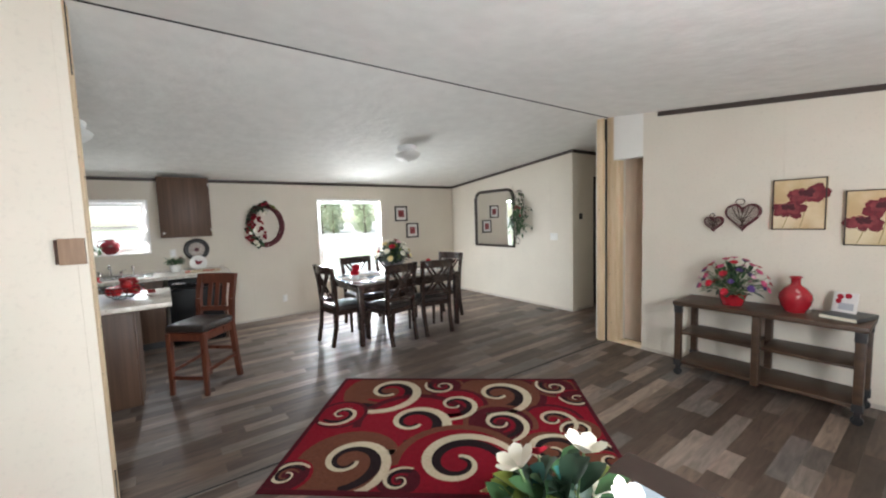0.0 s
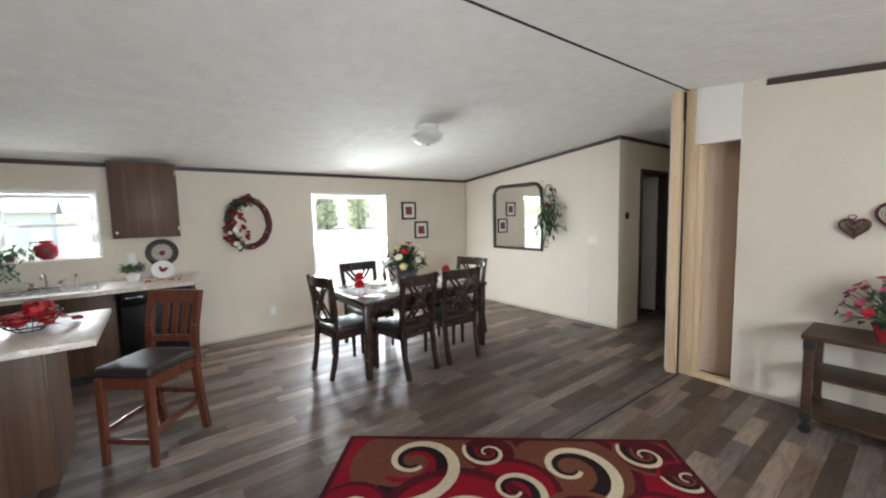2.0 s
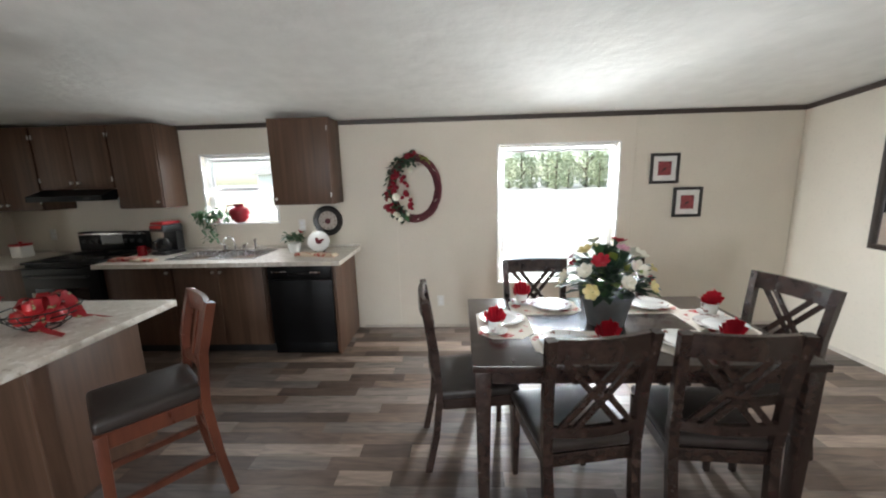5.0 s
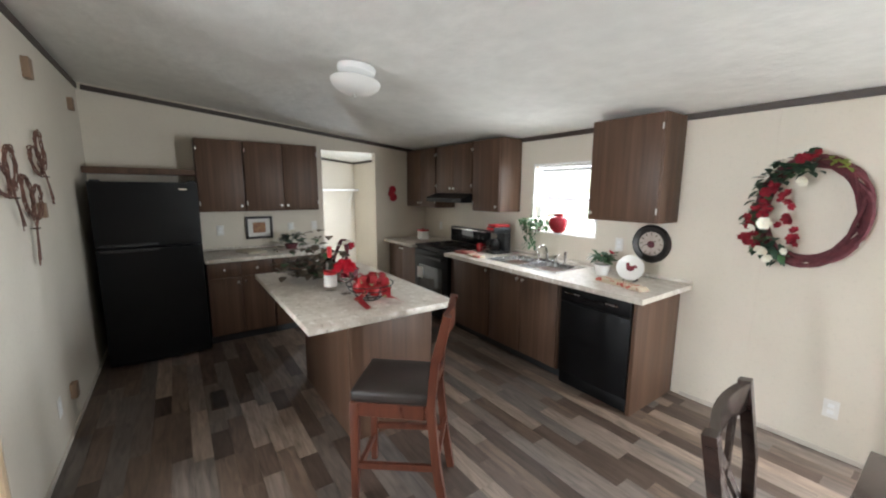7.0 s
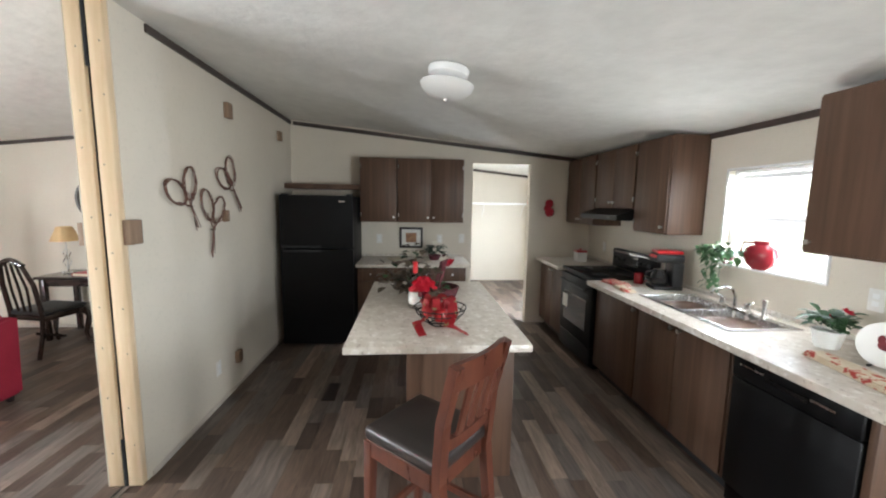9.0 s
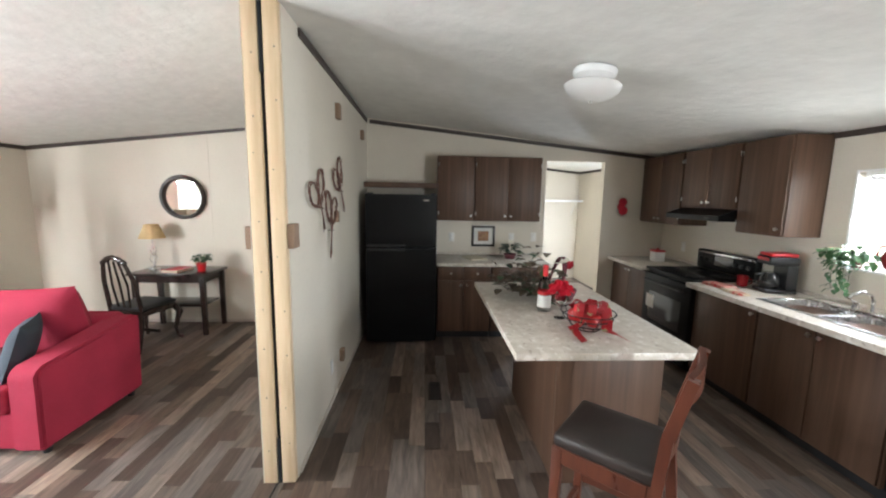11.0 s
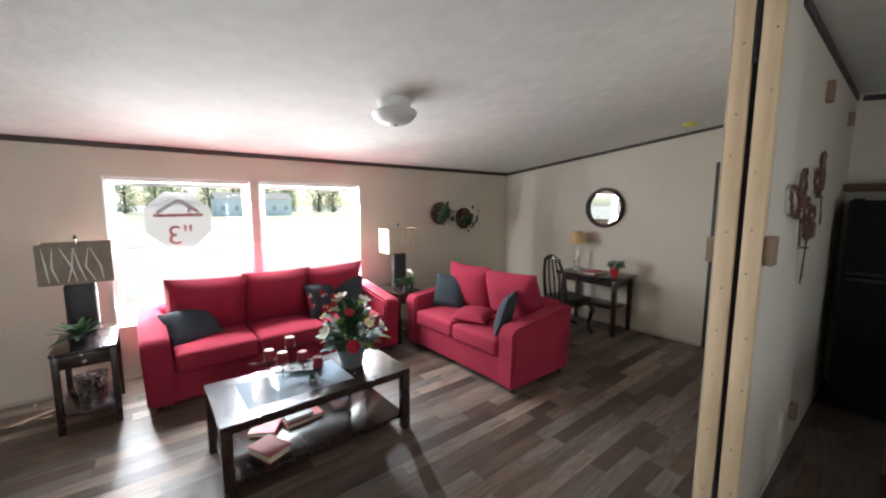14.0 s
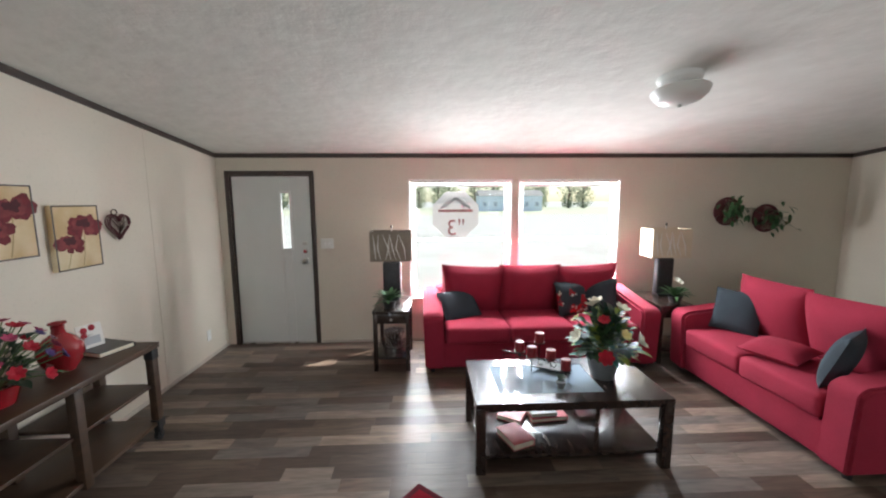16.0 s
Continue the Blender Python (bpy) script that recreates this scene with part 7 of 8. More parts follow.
for dx, dz in ((-0.03, 0.115), (0.015, 0.125), (-0.035, 0.08)):
    bm = bmesh.new()
    lathe(bm, [(0, 0.0025), (0.02, 0.0025), (0.018, 0.0035), (0, 0.0035)], 14)
    bmesh.ops.transform(bm, matrix=pose(0, 0, 0, -10, 0, -18) @ pose(dx, 0, dz, 90, 0, 0), verts=bm.verts[:])
    part("poppy", bm, PETR, cd)
bm = B(-0.035, -0.0035, 0.02, 0.05, -0.0022, 0.07)
bmesh.ops.transform(bm, matrix=pose(0, 0, 0, -10, 0, -18), verts=bm.verts[:])
part("text_block", bm, mat("grey_print", (0.45, 0.47, 0.5), rough=0.8), cd)
bm = bmesh.new()
bar(bm, (0, 0.002, 0.09), (0, 0.055, 0.0), 0.03, 0.003)
part("strut", bm, PLATE, cd)


# ---- cushions ----
def cushion(x, y, z, rx, rz, w, h, t, material, label, ry=0):
    c = thing("throw_pillow", x, y, z, 0, label, "pillow", "throw pillows")
    c.matrix_basis = pose(x, y, z, rx, ry, rz)
    bm = bmesh.new()
    pillow(bm, w, h, t, Matrix.Identity(4), 14, 0.14, 2.6)
    part("cover", bm, material, c)
    bm = bmesh.new()
    n, e = 10, []
    for sx, sz, dx, dz in ((-1, -1, 1, 0), (1, -1, 0, 1), (1, 1, -1, 0), (-1, 1, 0, -1)):
        for k in range(n):
            u, v = sx + dx * 2 * k / n, sz + dz * 2 * k / n
            e.append((u * w / 2 * (1 - 0.14 * (1 - v * v) * 0.5), 0, v * h / 2 * (1 - 0.14 * (1 - u * u) * 0.5)))
    sweep(bm, e, 0.004, 6, True)
    part("piping", bm, material, c)


FLOWERF = mixed(mixed(SLATEFAB.copy(), (0.40, 0.02, 0.03), 9, 0.55, 0.60), (0.55, 0.54, 0.50), 14, 0.63, 0.66)
cushion(1.50, -0.99, 0.565, 42, 18, 0.40, 0.38, 0.15, SLATEFAB, "charcoal throw pillow slumped against the sofa arm", 6)
cushion(0.32, -0.99, 0.62, 20, 12, 0.36, 0.36, 0.13, FLOWERF, "black throw pillow with red and white floral print")
cushion(0.02, -1.02, 0.64, 18, -14, 0.36, 0.36, 0.13, SLATEFAB, "charcoal throw pillow on the red sofa")
cushion(-0.93, -0.36, 0.645, 20, -62, 0.38, 0.38, 0.14, SLATEFAB, "charcoal throw pillow propped in the loveseat corner")
cushion(-0.80, 0.62, 0.63, 18, -150, 0.36, 0.38, 0.14, SLATEFAB, "charcoal throw pillow against the loveseat arm")
cushion(-0.78, 0.22, 0.525, 84, -70, 0.38, 0.34, 0.13, REDFAB, "small red pillow lying flat on the loveseat")


# ---- lamps and the end tables ----
# darker copy of the lamp shade: the side away from the light, put into colour
SHADED = mat("lamp_shade_shaded_side", (0.30, 0.255, 0.21), (0.24, 0.20, 0.165), 12, 0.8, bump=0.1, bscale=200)


def box_lamp(x, y, label, shade, motif, rz=0):
    l = thing("table_lamp", x, y, 0.6005, rz, label, "lamp", "table lamps")
    part("foot", B(-0.075, -0.06, 0, 0.075, 0.06, 0.018, b=0.003), BLACKPL, l)
    part("body", B(-0.095, -0.045, 0.0185, 0.095, 0.045, 0.42, b=0.03, seg=3), mat("dark_textured_ceramic", (0.035, 0.036, 0.04), (0.02, 0.02, 0.022), 20, 0.4, bump=0.3, bscale=60), l)
    bm = bmesh.new()
    cyl(bm, (0, 0, 0.42), (0, 0, 0.76), 0.007)
    part("stem", bm, NICKEL, l)
    w, d, z0, z1, t = 0.21, 0.12, 0.430, 0.735, 0.004
    bm = bmesh.new()
    for q in ((-w, -d, w, -d + t), (-w, d - t, w, d), (-w, -d + t, -w + t, d - t), (w - t, -d + t, w, d - t)):
        box(bm, q[0], q[1], z0, q[2], q[3], z1)
    sh = part("shade", bm, shade, l)
    for s in (-1, 1):
        bm = bmesh.new()
        rr = random.Random(17)
        for k in range(7):
            x0 = -0.15 + 0.05 * k
            sweep(bm, [(x0, s * (d + 0.001), z0 + 0.02), (x0 + rr.uniform(-0.03, 0.05), s * (d + 0.001), z0 + 0.13), (x0 + rr.uniform(0.0, 0.08), s * (d + 0.001), z1 - 0.03)], [0.003, 0.007, 0.002], 5)
        part("branch_motif", bm, motif, sh)
    bm = bmesh.new()
    lathe(bm, [(0, 0.76), (0.012, 0.765), (0.008, 0.79), (0, 0.795)], 12)
    part("finial", bm, DARKFR, l)
    bm = bmesh.new()
    sweep(bm, [(-w + t, 0, 0.70), (w - t, 0, 0.70)], 0.003, 5)
    part("harp", bm, NICKEL, l)


box_lamp(2.20, -1.12, "table lamp with dark ceramic base and rectangular branch-pattern shade", SHADED, WHITEC)
box_lamp(-0.74, -1.14, "table lamp with dark base and rectangular cream shade", SHADE, WHITEC)


def spiky(x, y, z, label, seed, flowers=()):
    p = thing("potted_plant", x, y, z, 0, label, "plant")
    pot(p, 0.05, 0.065, 0.075, BLACKPL)
    rr = random.Random(seed)
    bm = bmesh.new()
    for k in range(26):
        a = k * 2.4
        plant_leaf(bm, (0.01 * math.cos(a), 0.01 * math.sin(a), 0.065), (math.cos(a), math.sin(a), rr.uniform(0.3, 1.7)), rr.uniform(0.17, 0.25), 0.036, 0.35)
    part("leaves", bm, LEAF, p)
    for k, fm in enumerate(flowers):
        flower(p, (0.03 * k - 0.02, 0.02, 0.20 + 0.03 * k), 0.045, fm, (0.2 * k, 0.5, 0.8), 6, 1, 0.9)


spiky(2.21, -0.83, 0.6005, "spiky green plant in a dark pot on the end table", 3)
spiky(-0.68, -0.83, 0.6005, "green plant with a white flower on the end table", 4, (PETW, PETW))
bk = thing("metal_bucket", 2.18, -0.98, 0.1405, 0, "small galvanised bucket on the end table shelf", "bucket")
bm = bmesh.new()
lathe(bm, [(0, 0), (0.085, 0), (0.105, 0.17), (0.109, 0.175), (0.101, 0.175), (0.082, 0.01), (0, 0.008)], 28)
part("body", bm, STEEL, bk)

# desk things
dl = thing("desk_lamp", -2.93, 0.02, 0.7355, 0, "slender iron desk lamp with a small tan shade", "lamp")
bm = bmesh.new()
lathe(bm, [(0, 0), (0.06, 0), (0.055, 0.012), (0.01, 0.02), (0.008, 0.05), (0.015, 0.07), (0.007, 0.09), (0.007, 0.36), (0, 0.36)], 20)
part("stand", bm, NICKEL, dl)
bm = bmesh.new()
for k in range(4):
    a = k * math.pi / 2
    sweep(bm, [(0.008 * math.cos(a), 0.008 * math.sin(a), 0.06), (0.05 * math.cos(a), 0.05 * math.sin(a), 0.12), (0.02 * math.cos(a), 0.02 * math.sin(a), 0.18), (0.045 * math.cos(a), 0.045 * math.sin(a), 0.23), (0.008 * math.cos(a), 0.008 * math.sin(a), 0.28)], 0.003, 5)
part("scrollwork", bm, NICKEL, dl)
bm = bmesh.new()
lathe(bm, [(0.135, 0.37), (0.070, 0.535), (0.066, 0.535), (0.131, 0.37), (0.135, 0.37)], 24, cap=False)
part("shade", bm, TANSH, dl)
small_plant("potted_plant", -2.80, 0.64, 0.7355, 0.055, 0.10, REDPL, LEAF, "bushy green plant in a red pot on the desk", 60, 0.085, (), 7)
book(-2.82, 0.36, 0.7355, 80, 0.20, 0.26, 0.03, REDCV, "red book lying on the desk")

# carved dark chair at the desk
dc = thing("desk_chair", -2.42, 0.22, 0, 78, "dark carved wooden chair with curved legs at the desk", "chair")
bm = bmesh.new()
soft_box(bm, -0.215, -0.20, 0.43, 0.215, 0.21, 0.475, 0.02, 0.012, 6)
part("seat", bm, BLACKPL, dc)
part("seat_frame", B(-0.21, -0.19, 0.37, 0.21, 0.20, 0.429, b=0.01), ESPRESSO, dc)
for sx in (-1, 1):
    bm = bmesh.new()
    sweep(bm, [(sx * 0.19, 0.19, 0.40), (sx * 0.225, 0.225, 0.32), (sx * 0.195, 0.19, 0.14), (sx * 0.205, 0.205, 0.04), (sx * 0.235, 0.235, 0.02)], [0.034, 0.034, 0.018, 0.016, 0.02], 10)
    part("leg", bm, ESPRESSO, dc)
    bm = bmesh.new()
    sweep(bm, [(sx * 0.19, -0.26, 0.0), (sx * 0.185, -0.20, 0.25), (sx * 0.185, -0.19, 0.45), (sx * 0.18, -0.23, 0.75), (sx * 0.12, -0.27, 0.95)], [0.018, 0.02, 0.022, 0.02, 0.018], 10)
    part("back_post", bm, ESPRESSO, dc)
bm = bmesh.new()
sweep(bm, [(-0.13, -0.265, 0.94), (-0.06, -0.275, 0.985), (0, -0.275, 1.0), (0.06, -0.275, 0.985), (0.13, -0.265, 0.94)], 0.026, 10)
part("crest_rail", bm, ESPRESSO, dc)
for k in range(3):
    bm = bmesh.new()
    x0 = -0.07 + 0.07 * k
    sweep(bm, [(x0, -0.20, 0.47), (x0 * 1.3, -0.225, 0.70), (x0 * 0.8, -0.27, 0.96)], 0.013, 8, flat=0.5)
    part("back_slat", bm, ESPRESSO, dc)
bm = bmesh.new()
bar(bm, (-0.18, -0.0, 0.16), (0.18, 0.0, 0.16), 0.02, 0.03)
part("stretcher", bm, ESPRESSO, dc)

# floor registers
for x, y, rz in ((4.80, 3.78, 90), (-1.35, 3.35, 0)):
    v = thing("floor_register", x, y, 0.0, rz, "brown metal floor register", "vent")
    part("frame", B(-0.15, -0.055, 0.0005, 0.15, 0.055, 0.005, b=0.002), TRIM, v)
    for k in range(9):
        part("slat", B(-0.13 + k * 0.0325 - 0.008, -0.04, 0.0055, -0.13 + k * 0.0325 + 0.008, 0.04, 0.0075), BLACKPL, v)

# wire shelf in the utility room
ws = thing("wire_shelf", -5.98, 5.45, 1.62, 0, "white wire shelf on the utility room wall", "shelf")
bm = bmesh.new()
for k in range(10):
    sweep(bm, [(0.0 + 0.033 * k, -0.9, 0), (0.033 * k, 0.92, 0)], 0.003, 5)
part("wires", bm, WHITE, ws)
for k in range(3):
    bm = bmesh.new()
    sweep(bm, [(0.30, -0.8 + 0.8 * k, -0.005), (0.0, -0.8 + 0.8 * k, -0.28)], 0.005, 6)
    part("brace", bm, WHITE, ws)
part("front_lip", B(0.297, -0.9, -0.03, 0.305, 0.92, 0.006, b=0.002), WHITE, ws)

# ---- rug swirls ----
SW = {"cream": mat("rug_cream", (0.60, 0.52, 0.38), (0.50, 0.42, 0.29), 60, 0.95, bump=0.5, bscale=400, spec=0.1),
      "brown": mat("rug_rust_brown", (0.155, 0.055, 0.032), (0.115, 0.040, 0.023), 60, 0.95, bump=0.5, bscale=400, spec=0.1),
      "black": mat("rug_black", (0.022, 0.012, 0.014), (0.015, 0.009, 0.010), 60, 0.95, bump=0.5, bscale=400, spec=0.1),
      "red": RUGC[0], "maroon": RUGC[1]}
HX, HY = 1.04, 0.73


def band(tone, cx, cy, R, a0, turns, s, w, shrink, level):
    """A comma-shaped spiral band of pile, thinning towards its eye."""
    bm = bmesh.new()
    n = 34
    rows = []
    for k in range(n + 1):
        t = k / n
        r = R * math.exp(-shrink * t)
        a = a0 + s * turns * math.tau * t
        ww = w * r * (0.25 + 0.75 * math.sin(min(1.0, t * 2.2 + 0.1) * math.pi / 2)) / 2
        if k > n - 5:
            ww *= 1.25
        pr = []
        for q in (r - ww, r + ww):
            x, y = cx + q * math.cos(a), cy + q * math.sin(a)
            pr.append(bm.verts.new((max(-HX, min(HX, x)), max(-HY, min(HY, y)), 0.0092 + 0.0004 * level)))
        rows.append(pr)
    for p, q in zip(rows, rows[1:]):
        try:
            bm.faces.new((p[0], p[1], q[1], q[0]))
        except ValueError:
            pass
    part("swirl", bm, SW[tone], rug, smooth=0)


def disc(tone, cx, cy, R, level):
    bm = bmesh.new()
    bm.faces.new([bm.verts.new((max(-HX, min(HX, cx + R * math.cos(k * math.tau / 28))), max(-HY, min(HY, cy + R * math.sin(k * math.tau / 28))), 0.0092 + 0.0004 * level)) for k in range(28)])
    part("swirl", bm, SW[tone], rug, smooth=0)


part("field", B(-HX, -HY, 0.0085, HX, HY, 0.0091), RUGC[0], rug, "dark red field")
# x, y, radius, angle of the outer tail, turning sense, ground tone, inner tone
SWIRLS = ((-0.59, 0.50, 0.40, 4.15, 1, "red", "brown"), (0.36, 0.46, 0.36, 4.4, 1, "maroon", "brown"), (-0.12, 0.60, 0.17, 2.7, 1, "brown", "maroon"),
          (0.86, 0.59, 0.17, 2.4, 1, "brown", "maroon"), (0.0, 0.27, 0.24, 4.5, 1, "maroon", "red"), (1.0, 0.38, 0.14, 3.0, 1, "red", "maroon"),
          (-0.30, 0.0, 0.39, 4.4, 1, "maroon", "red"), (0.74, 0.05, 0.20, 5.0, 1, "maroon", "red"), (0.35, 0.0, 0.24, 5.0, 1, "brown", "maroon"),
          (0.66, -0.34, 0.23, 0.4, 1, "red", "brown"), (1.0, -0.42, 0.20, 2.3, -1, "maroon", "brown"), (0.90, -0.08, 0.14, 3.4, -1, "red", "brown"),
          (-0.88, 0.10, 0.18, 3.9, 1, "maroon", "red"), (-0.64, -0.47, 0.34, 4.9, 1, "red", "brown"), (0.06, -0.47, 0.38, 0.2, 1, "brown", "red"),
          (0.44, -0.64, 0.16, 2.0, 1, "maroon", "red"), (-0.28, -0.64, 0.13, 1.0, 1, "red", "maroon"), (-0.97, -0.62, 0.14, 0.6, 1, "red", "maroon"))
for i, (cx, cy, R, a0, s, ground, inner) in enumerate(SWIRLS):
    lv = i * 0.12
    disc(ground, cx, cy, R * 1.14, lv)
    disc(inner, cx, cy, R * 0.98, lv + 0.06)
    band("black", cx, cy, R * 0.76, a0 - 0.1 * s, 1.22, s, 0.52, 1.70, lv + 0.3)
    band(("red", "brown")[i % 2], cx, cy, R * 0.52, a0 - 0.2 * s, 0.75, s, 0.42, 1.2, lv + 0.2)
    band("cream", cx, cy, R, a0, 1.22, s, 0.32, 1.70, lv + 0.9)


# ---- outside ----
GRAVEL = mat("pale_gravel", (0.46, 0.44, 0.40), (0.36, 0.34, 0.30), 0.7, 0.95, bump=0.4, bscale=20, world_space=True)
bm = bmesh.new()
box(bm, -600, -600, -1.0, 600, 600, -0.75)
solid("ground", bm, GRAVEL, "pale sunlit gravel lot around the house", "ground")
bm = bmesh.new()
box(bm, -45, 22, -0.747, 45, 60, -0.74)
solid("lawn", bm, mat("dry_grass", (0.46, 0.45, 0.33), (0.37, 0.37, 0.25), 0.6, 0.95, bump=0.6, bscale=8, world_space=True), "patchy dry grass behind the house", "ground")
bm = bmesh.new()
box(bm, -90, -125, -0.747, 90, -60, -0.74)
solid("lawn", bm, bpy.data.materials["dry_grass"], "patchy dry grass beyond the lot", "ground")
BARK = mat("bark", (0.10, 0.075, 0.055), (0.06, 0.045, 0.035), 12, 0.9, bump=0.5, bscale=30)
# leaf green lightened so that the colour carries the haze of distance
CROWN = mat("haze_paled_tree_leaves", (0.38, 0.42, 0.28), (0.28, 0.33, 0.20), 0.9, 0.7, spec=0.3)


def tree(seed):
    rr = random.Random(seed)
    t = thing("tree", 0, 0, -0.75, 0, "leafy green tree at the edge of the lot", "tree", "trees round the lot")
    bm = bmesh.new()
    sweep(bm, [(0, 0, 0), (0.1, 0, 1.5), (0.0, 0.1, 3.2), (0.1, 0, 5.0)], [0.28, 0.22, 0.16, 0.06], 8)
    for k in range(7):
        a = k * 0.9
        sweep(bm, [(0, 0, 1.8 + 0.4 * k), (math.cos(a), math.sin(a), 2.7 + 0.4 * k), (1.9 * math.cos(a), 1.9 * math.sin(a), 3.2 + 0.4 * k)], [0.09, 0.06, 0.02], 6)
    part("trunk", bm, BARK, t)
    vs, fs = [], []
    for _ in range(1300):
        a, u = rr.uniform(0, math.tau), rr.random()
        z = 0.2 + 6.4 * rr.random()
        prof = 2.4 * math.sin(min(1, max(0.05, (z + 0.4) / 7.2)) * math.pi) ** 0.5 * (0.75 + 0.3 * math.sin(a * 3 + z * 1.3))
        r = prof * (0.45 + 0.6 * u)
        c = Vector((r * math.cos(a), r * math.sin(a), z))
        d1 = Vector((rr.uniform(-1, 1), rr.uniform(-1, 1), rr.uniform(-0.6, 0.6))).normalized() * rr.uniform(0.12, 0.26)
        d2 = Vector((rr.uniform(-1, 1), rr.uniform(-1, 1), rr.uniform(-0.6, 0.6))).normalized() * rr.uniform(0.10, 0.2)
        n = len(vs)
        vs += [c - d1, c + d2, c + d1, c - d2]
        fs.append((n, n + 1, n + 2, n + 3))
    me = bpy.data.meshes.new("crown")
    me.from_pydata([tuple(v) for v in vs], [], fs)
    me.materials.append(CROWN)
    ob = new("crown", me)
    ob.parent = t
    return t


t1, t2 = tree(1), tree(2)
rr = random.Random(4)
first = True
for k in range(34):
    back = k < 17
    x = (-46 + (k % 17) * 5.6) + rr.uniform(-1.5, 1.5)
    y = rr.uniform(68, 84) if back else rr.uniform(-118, -102)
    if back:
        x = 5.0 + (k % 17) * 2.1 + rr.uniform(-0.9, 0.9)
    m = pose(x, y, -0.75, 0, 0, rr.uniform(0, 360)) @ Matrix.Scale(rr.uniform(0.8, 1.35) * (1.0 if back else 1.5), 4)
    src = t1 if k % 2 else t2
    if k < 2:
        src.matrix_basis = m
    else:
        c = copy_thing(src, Matrix.Identity(4))
        c.matrix_basis = m


# far panes: distance haze put into an even pale grey
HAZEGL = mat("haze_grey_far_pane", (0.45, 0.50, 0.55), rough=0.25)


def shed(x, y, w, d, h, wallm, label, rz=0, name="house"):
    s = thing(name, x, y, -0.75, rz, label, "house")
    part("wall", B(-w / 2, -d / 2, 0, w / 2, d / 2, h, b=0.01), wallm, s)
    bm = bmesh.new()
    l_ = [bm.verts.new((-w / 2 - 0.3, q, z)) for q, z in ((-d / 2 - 0.4, h), (0, h + d * 0.22), (d / 2 + 0.4, h))]
    r_ = [bm.verts.new((w / 2 + 0.3, q, z)) for q, z in ((-d / 2 - 0.4, h), (0, h + d * 0.22), (d / 2 + 0.4, h))]
    bm.faces.new(l_), bm.faces.new(r_[::-1])
    for k in range(3):
        bm.faces.new((l_[k], r_[k], r_[(k + 1) % 3], l_[(k + 1) % 3]))
    part("roof", bm, bpy.data.materials["roof_shingle"], s, smooth=0)
    n = int(w // 2.2)
    for side in (-1, 1):
        for k in range(n):
            cx = -w / 2 + (k + 0.5) * w / n
            wn = part("window", B(cx - 0.45, side * (d / 2 + 0.02) - 0.03, 1.0, cx + 0.45, side * (d / 2 + 0.02) + 0.03, 2.1, b=0.01), WHITE, s)
            part("pane", B(cx - 0.38, side * (d / 2 + 0.055) - 0.005, 1.07, cx + 0.38, side * (d / 2 + 0.055) + 0.005, 2.03), HAZEGL, wn)


SIDING = mat("grey_blue_siding", (0.70, 0.76, 0.80), (0.66, 0.72, 0.77), 3, 0.7, stretch=(0.2, 0.2, 10), bump=0.2)
SIDEW = mat("white_siding", (0.82, 0.82, 0.80), (0.78, 0.78, 0.76), 3, 0.6, stretch=(0.2, 0.2, 10), bump=0.2)
shed(-17.0, -84, 14, 6, 3.4, SIDING, "grey-blue manufactured home across the lot")
shed(22.0, -92, 10, 5, 3.0, SIDEW, "white manufactured home across the lot")
shed(-9.4, 34, 9.5, 3.5, 3.0, SIDEW, "white trailer home behind the house", 4)

# shop sign hung in the sofa window, seen from behind
sg = thing("window_sign", 1.50, YF - 0.025, 1.48, 0, "translucent octagonal sign with a number, hung in the window", "sign")
SIGNP = mat("milky_sign_plastic", (0.80, 0.80, 0.80), (0.74, 0.74, 0.74), 6, 0.5)
_t, _a, _o = (SIGNP.node_tree.nodes.new(k) for k in ("ShaderNodeBsdfTranslucent", "ShaderNodeAddShader", "ShaderNodeBsdfTransparent"))
_x = SIGNP.node_tree.nodes.new("ShaderNodeMixShader")
_x.inputs[0].default_value = 0.25
_t.inputs["Color"].default_value = (0.50, 0.47, 0.45, 1)
SIGNP.node_tree.links.new(_t.outputs[0], _x.inputs[1])
SIGNP.node_tree.links.new(_o.outputs[0], _x.inputs[2])
SIGNP.node_tree.links.new(_x.outputs[0], SIGNP.node_tree.nodes["Material Output"].inputs["Surface"])
SIGNP.node_tree.nodes.remove(_a)
bm = bmesh.new()
prism(bm, [(0.285 * math.cos(math.pi / 8 + k * math.pi / 4), 0, 0.285 * math.sin(math.pi / 8 + k * math.pi / 4)) for k in range(8)], (0, 0.004, 0))
part("panel", bm, SIGNP, sg, smooth=0)
INK = mat("faded_maroon_ink", (0.30, 0.14, 0.14), (0.26, 0.11, 0.11), 9, 0.7)
INKG = mat("faded_grey_ink", (0.36, 0.36, 0.36), rough=0.7)
cu = bpy.data.curves.new("number", "FONT")
cu.body, cu.size, cu.extrude, cu.align_x = '"3', 0.26, 0.001, "CENTER"
tmp = new("number_curve", cu)
me = bpy.data.meshes.new_from_object(tmp.evaluated_get(bpy.context.evaluated_depsgraph_get()))
bpy.data.objects.remove(tmp)
me.materials.append(INK)
tx = new("number", me)
tx.parent = sg
tx.matrix_basis = pose(0.0, 0.009, -0.235, 90, 0, 0)
bm = bmesh.new()
bar(bm, (-0.17, 0.006, 0.07), (0.0, 0.006, 0.19), 0.004, 0.03, (0, 0, 1))
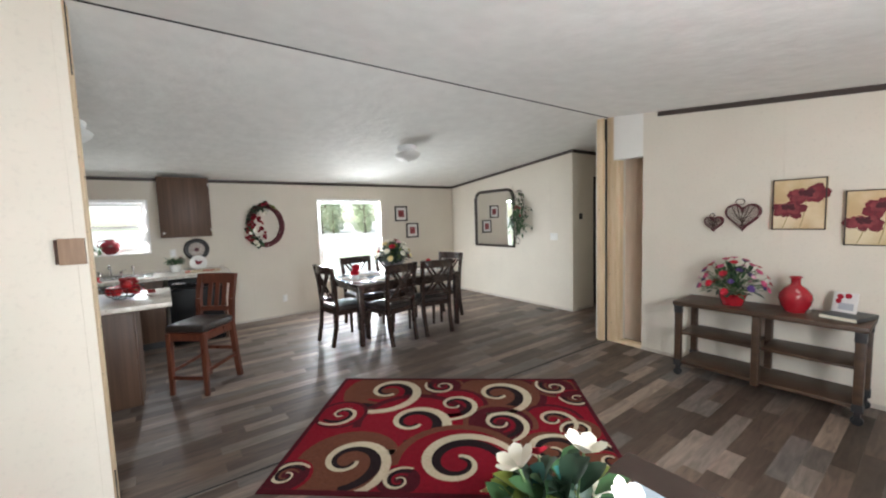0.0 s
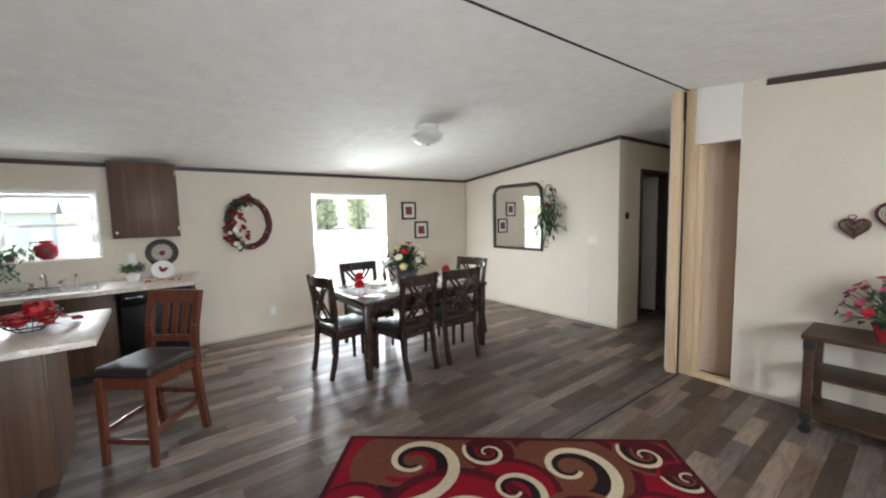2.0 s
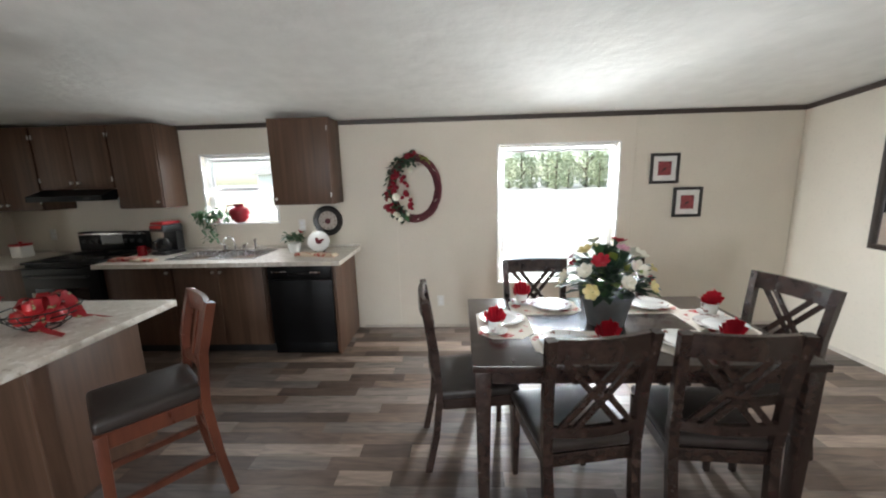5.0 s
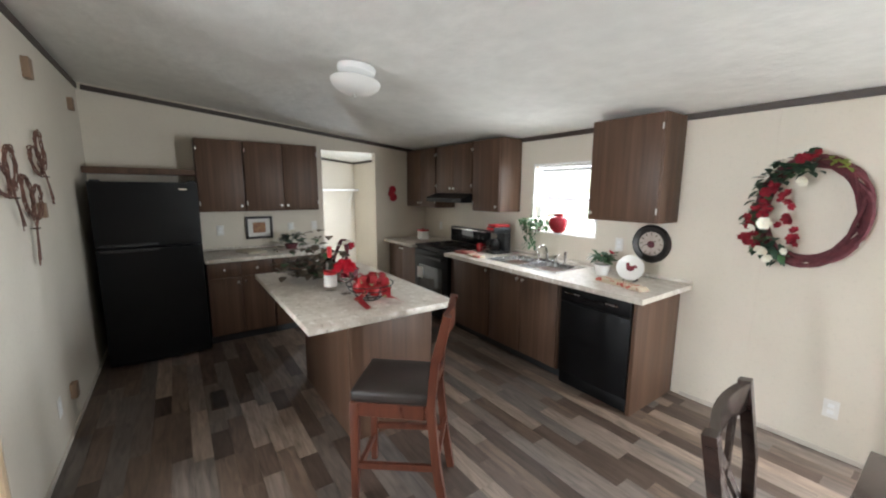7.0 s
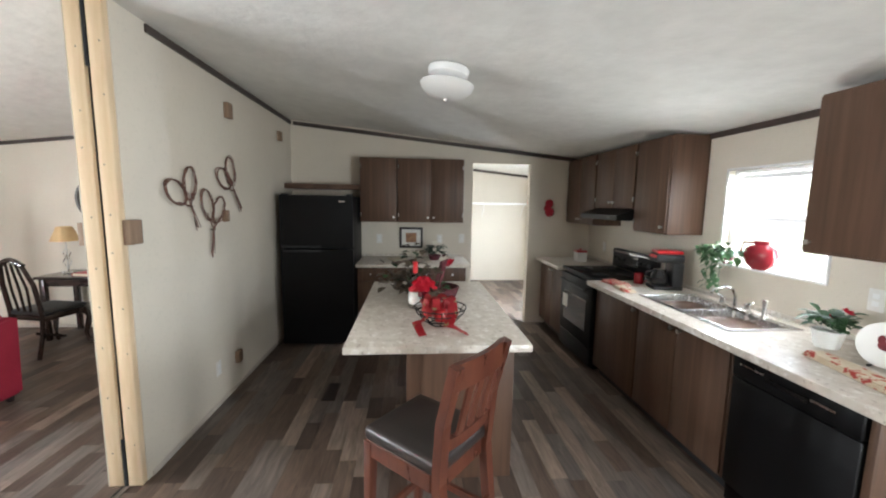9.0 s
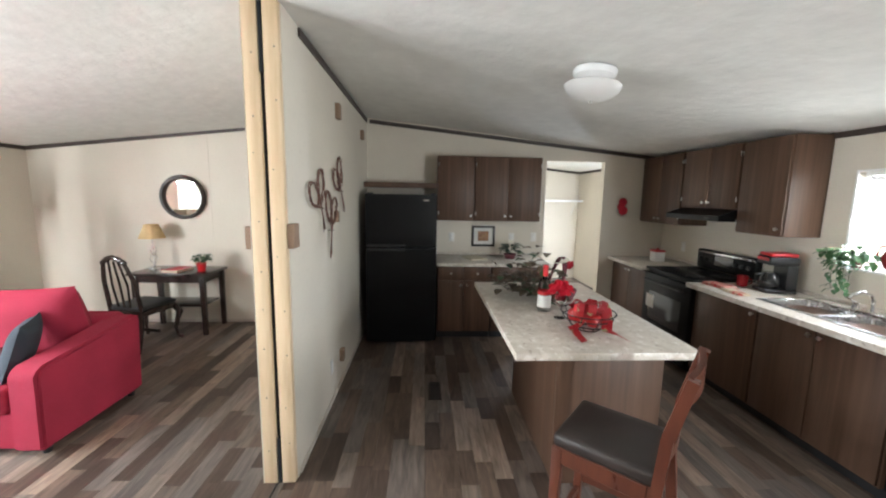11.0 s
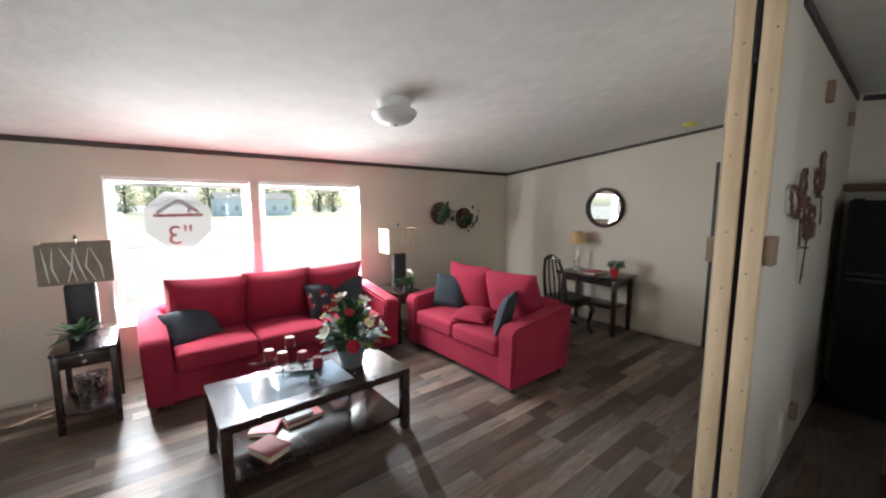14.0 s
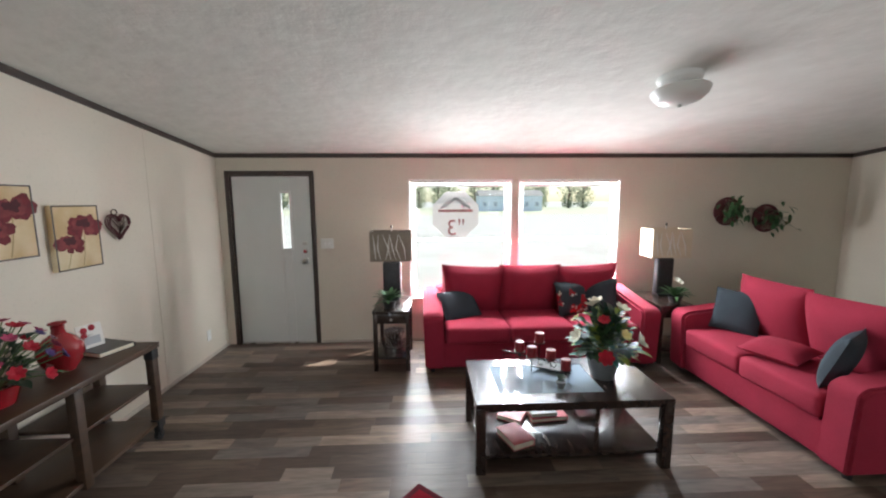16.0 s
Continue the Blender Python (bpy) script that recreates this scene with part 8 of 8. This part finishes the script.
bar(bm, (0.17, 0.006, 0.07), (0.0, 0.006, 0.19), 0.004, 0.03, (0, 0, 1))
box(bm, -0.10, 0.005, 0.07, -0.07, 0.008, 0.12)
part("house_mark", bm, INKG, sg, smooth=0)
part("stripe", B(-0.20, 0.005, 0.03, 0.20, 0.008, 0.06), INK, sg)


# ---- floor planks, last ----
bm = bmesh.new()
box(bm, -6.0, YF, -0.06, 8.2, YB, -0.004)
floor = solid("floor", bm, SUBFLOOR, "wood-look vinyl plank floor in mixed grey-brown tones", "floor")
PW = 0.106
plank_mesh = {}


def plank(length):
    if length not in plank_mesh:
        b2 = bmesh.new()
        box(b2, -length / 2, -PW / 2 + 0.0004, -0.004, length / 2, PW / 2 - 0.0004, 0.0)
        me = finish(b2, "plank", 0)
        me.materials.append(PLANK)
        plank_mesh[length] = me
    return plank_mesh[length]


rnd = random.Random(11)
rest, count = [], 0
row = 0
y = YF + PW / 2
while y < YB:
    x = -6.0 - rnd.uniform(0, 0.6)
    while x < 8.2:
        ln = rnd.choice((0.30, 0.45, 0.61, 0.61, 0.76, 0.91))
        if x + ln > -6.0:
            cx = x + ln / 2
            near = (-0.2 < cx < 3.3 and 1.0 < y < 3.7)
            if near and count < 300:
                ob = new("plank", plank(ln))
                ob.matrix_basis = pose(cx, y, 0)
                ob.parent = floor
                count += 1
            else:
                rest.append((cx, y, ln - 0.001))
        x += ln
    y += PW
verts, faces = [], []
for cx, y, ln in rest:
    n = len(verts)
    for z in (-0.004, 0.0):
        for sx, sy in ((-1, -1), (1, -1), (1, 1), (-1, 1)):
            verts.append((max(-6.0, min(8.2, cx + sx * ln / 2)), y + sy * (PW / 2 - 0.0004), z))
    faces += [(n + 4, n + 5, n + 6, n + 7), (n, n + 1, n + 5, n + 4), (n + 1, n + 2, n + 6, n + 5), (n + 2, n + 3, n + 7, n + 6), (n + 3, n, n + 4, n + 7)]
me = bpy.data.meshes.new("planks")
me.from_pydata(verts, [], faces)
me.materials.append(PLANKS)
ob = new("planks", me)
ob.parent = floor
ob["kind"] = "stuff"
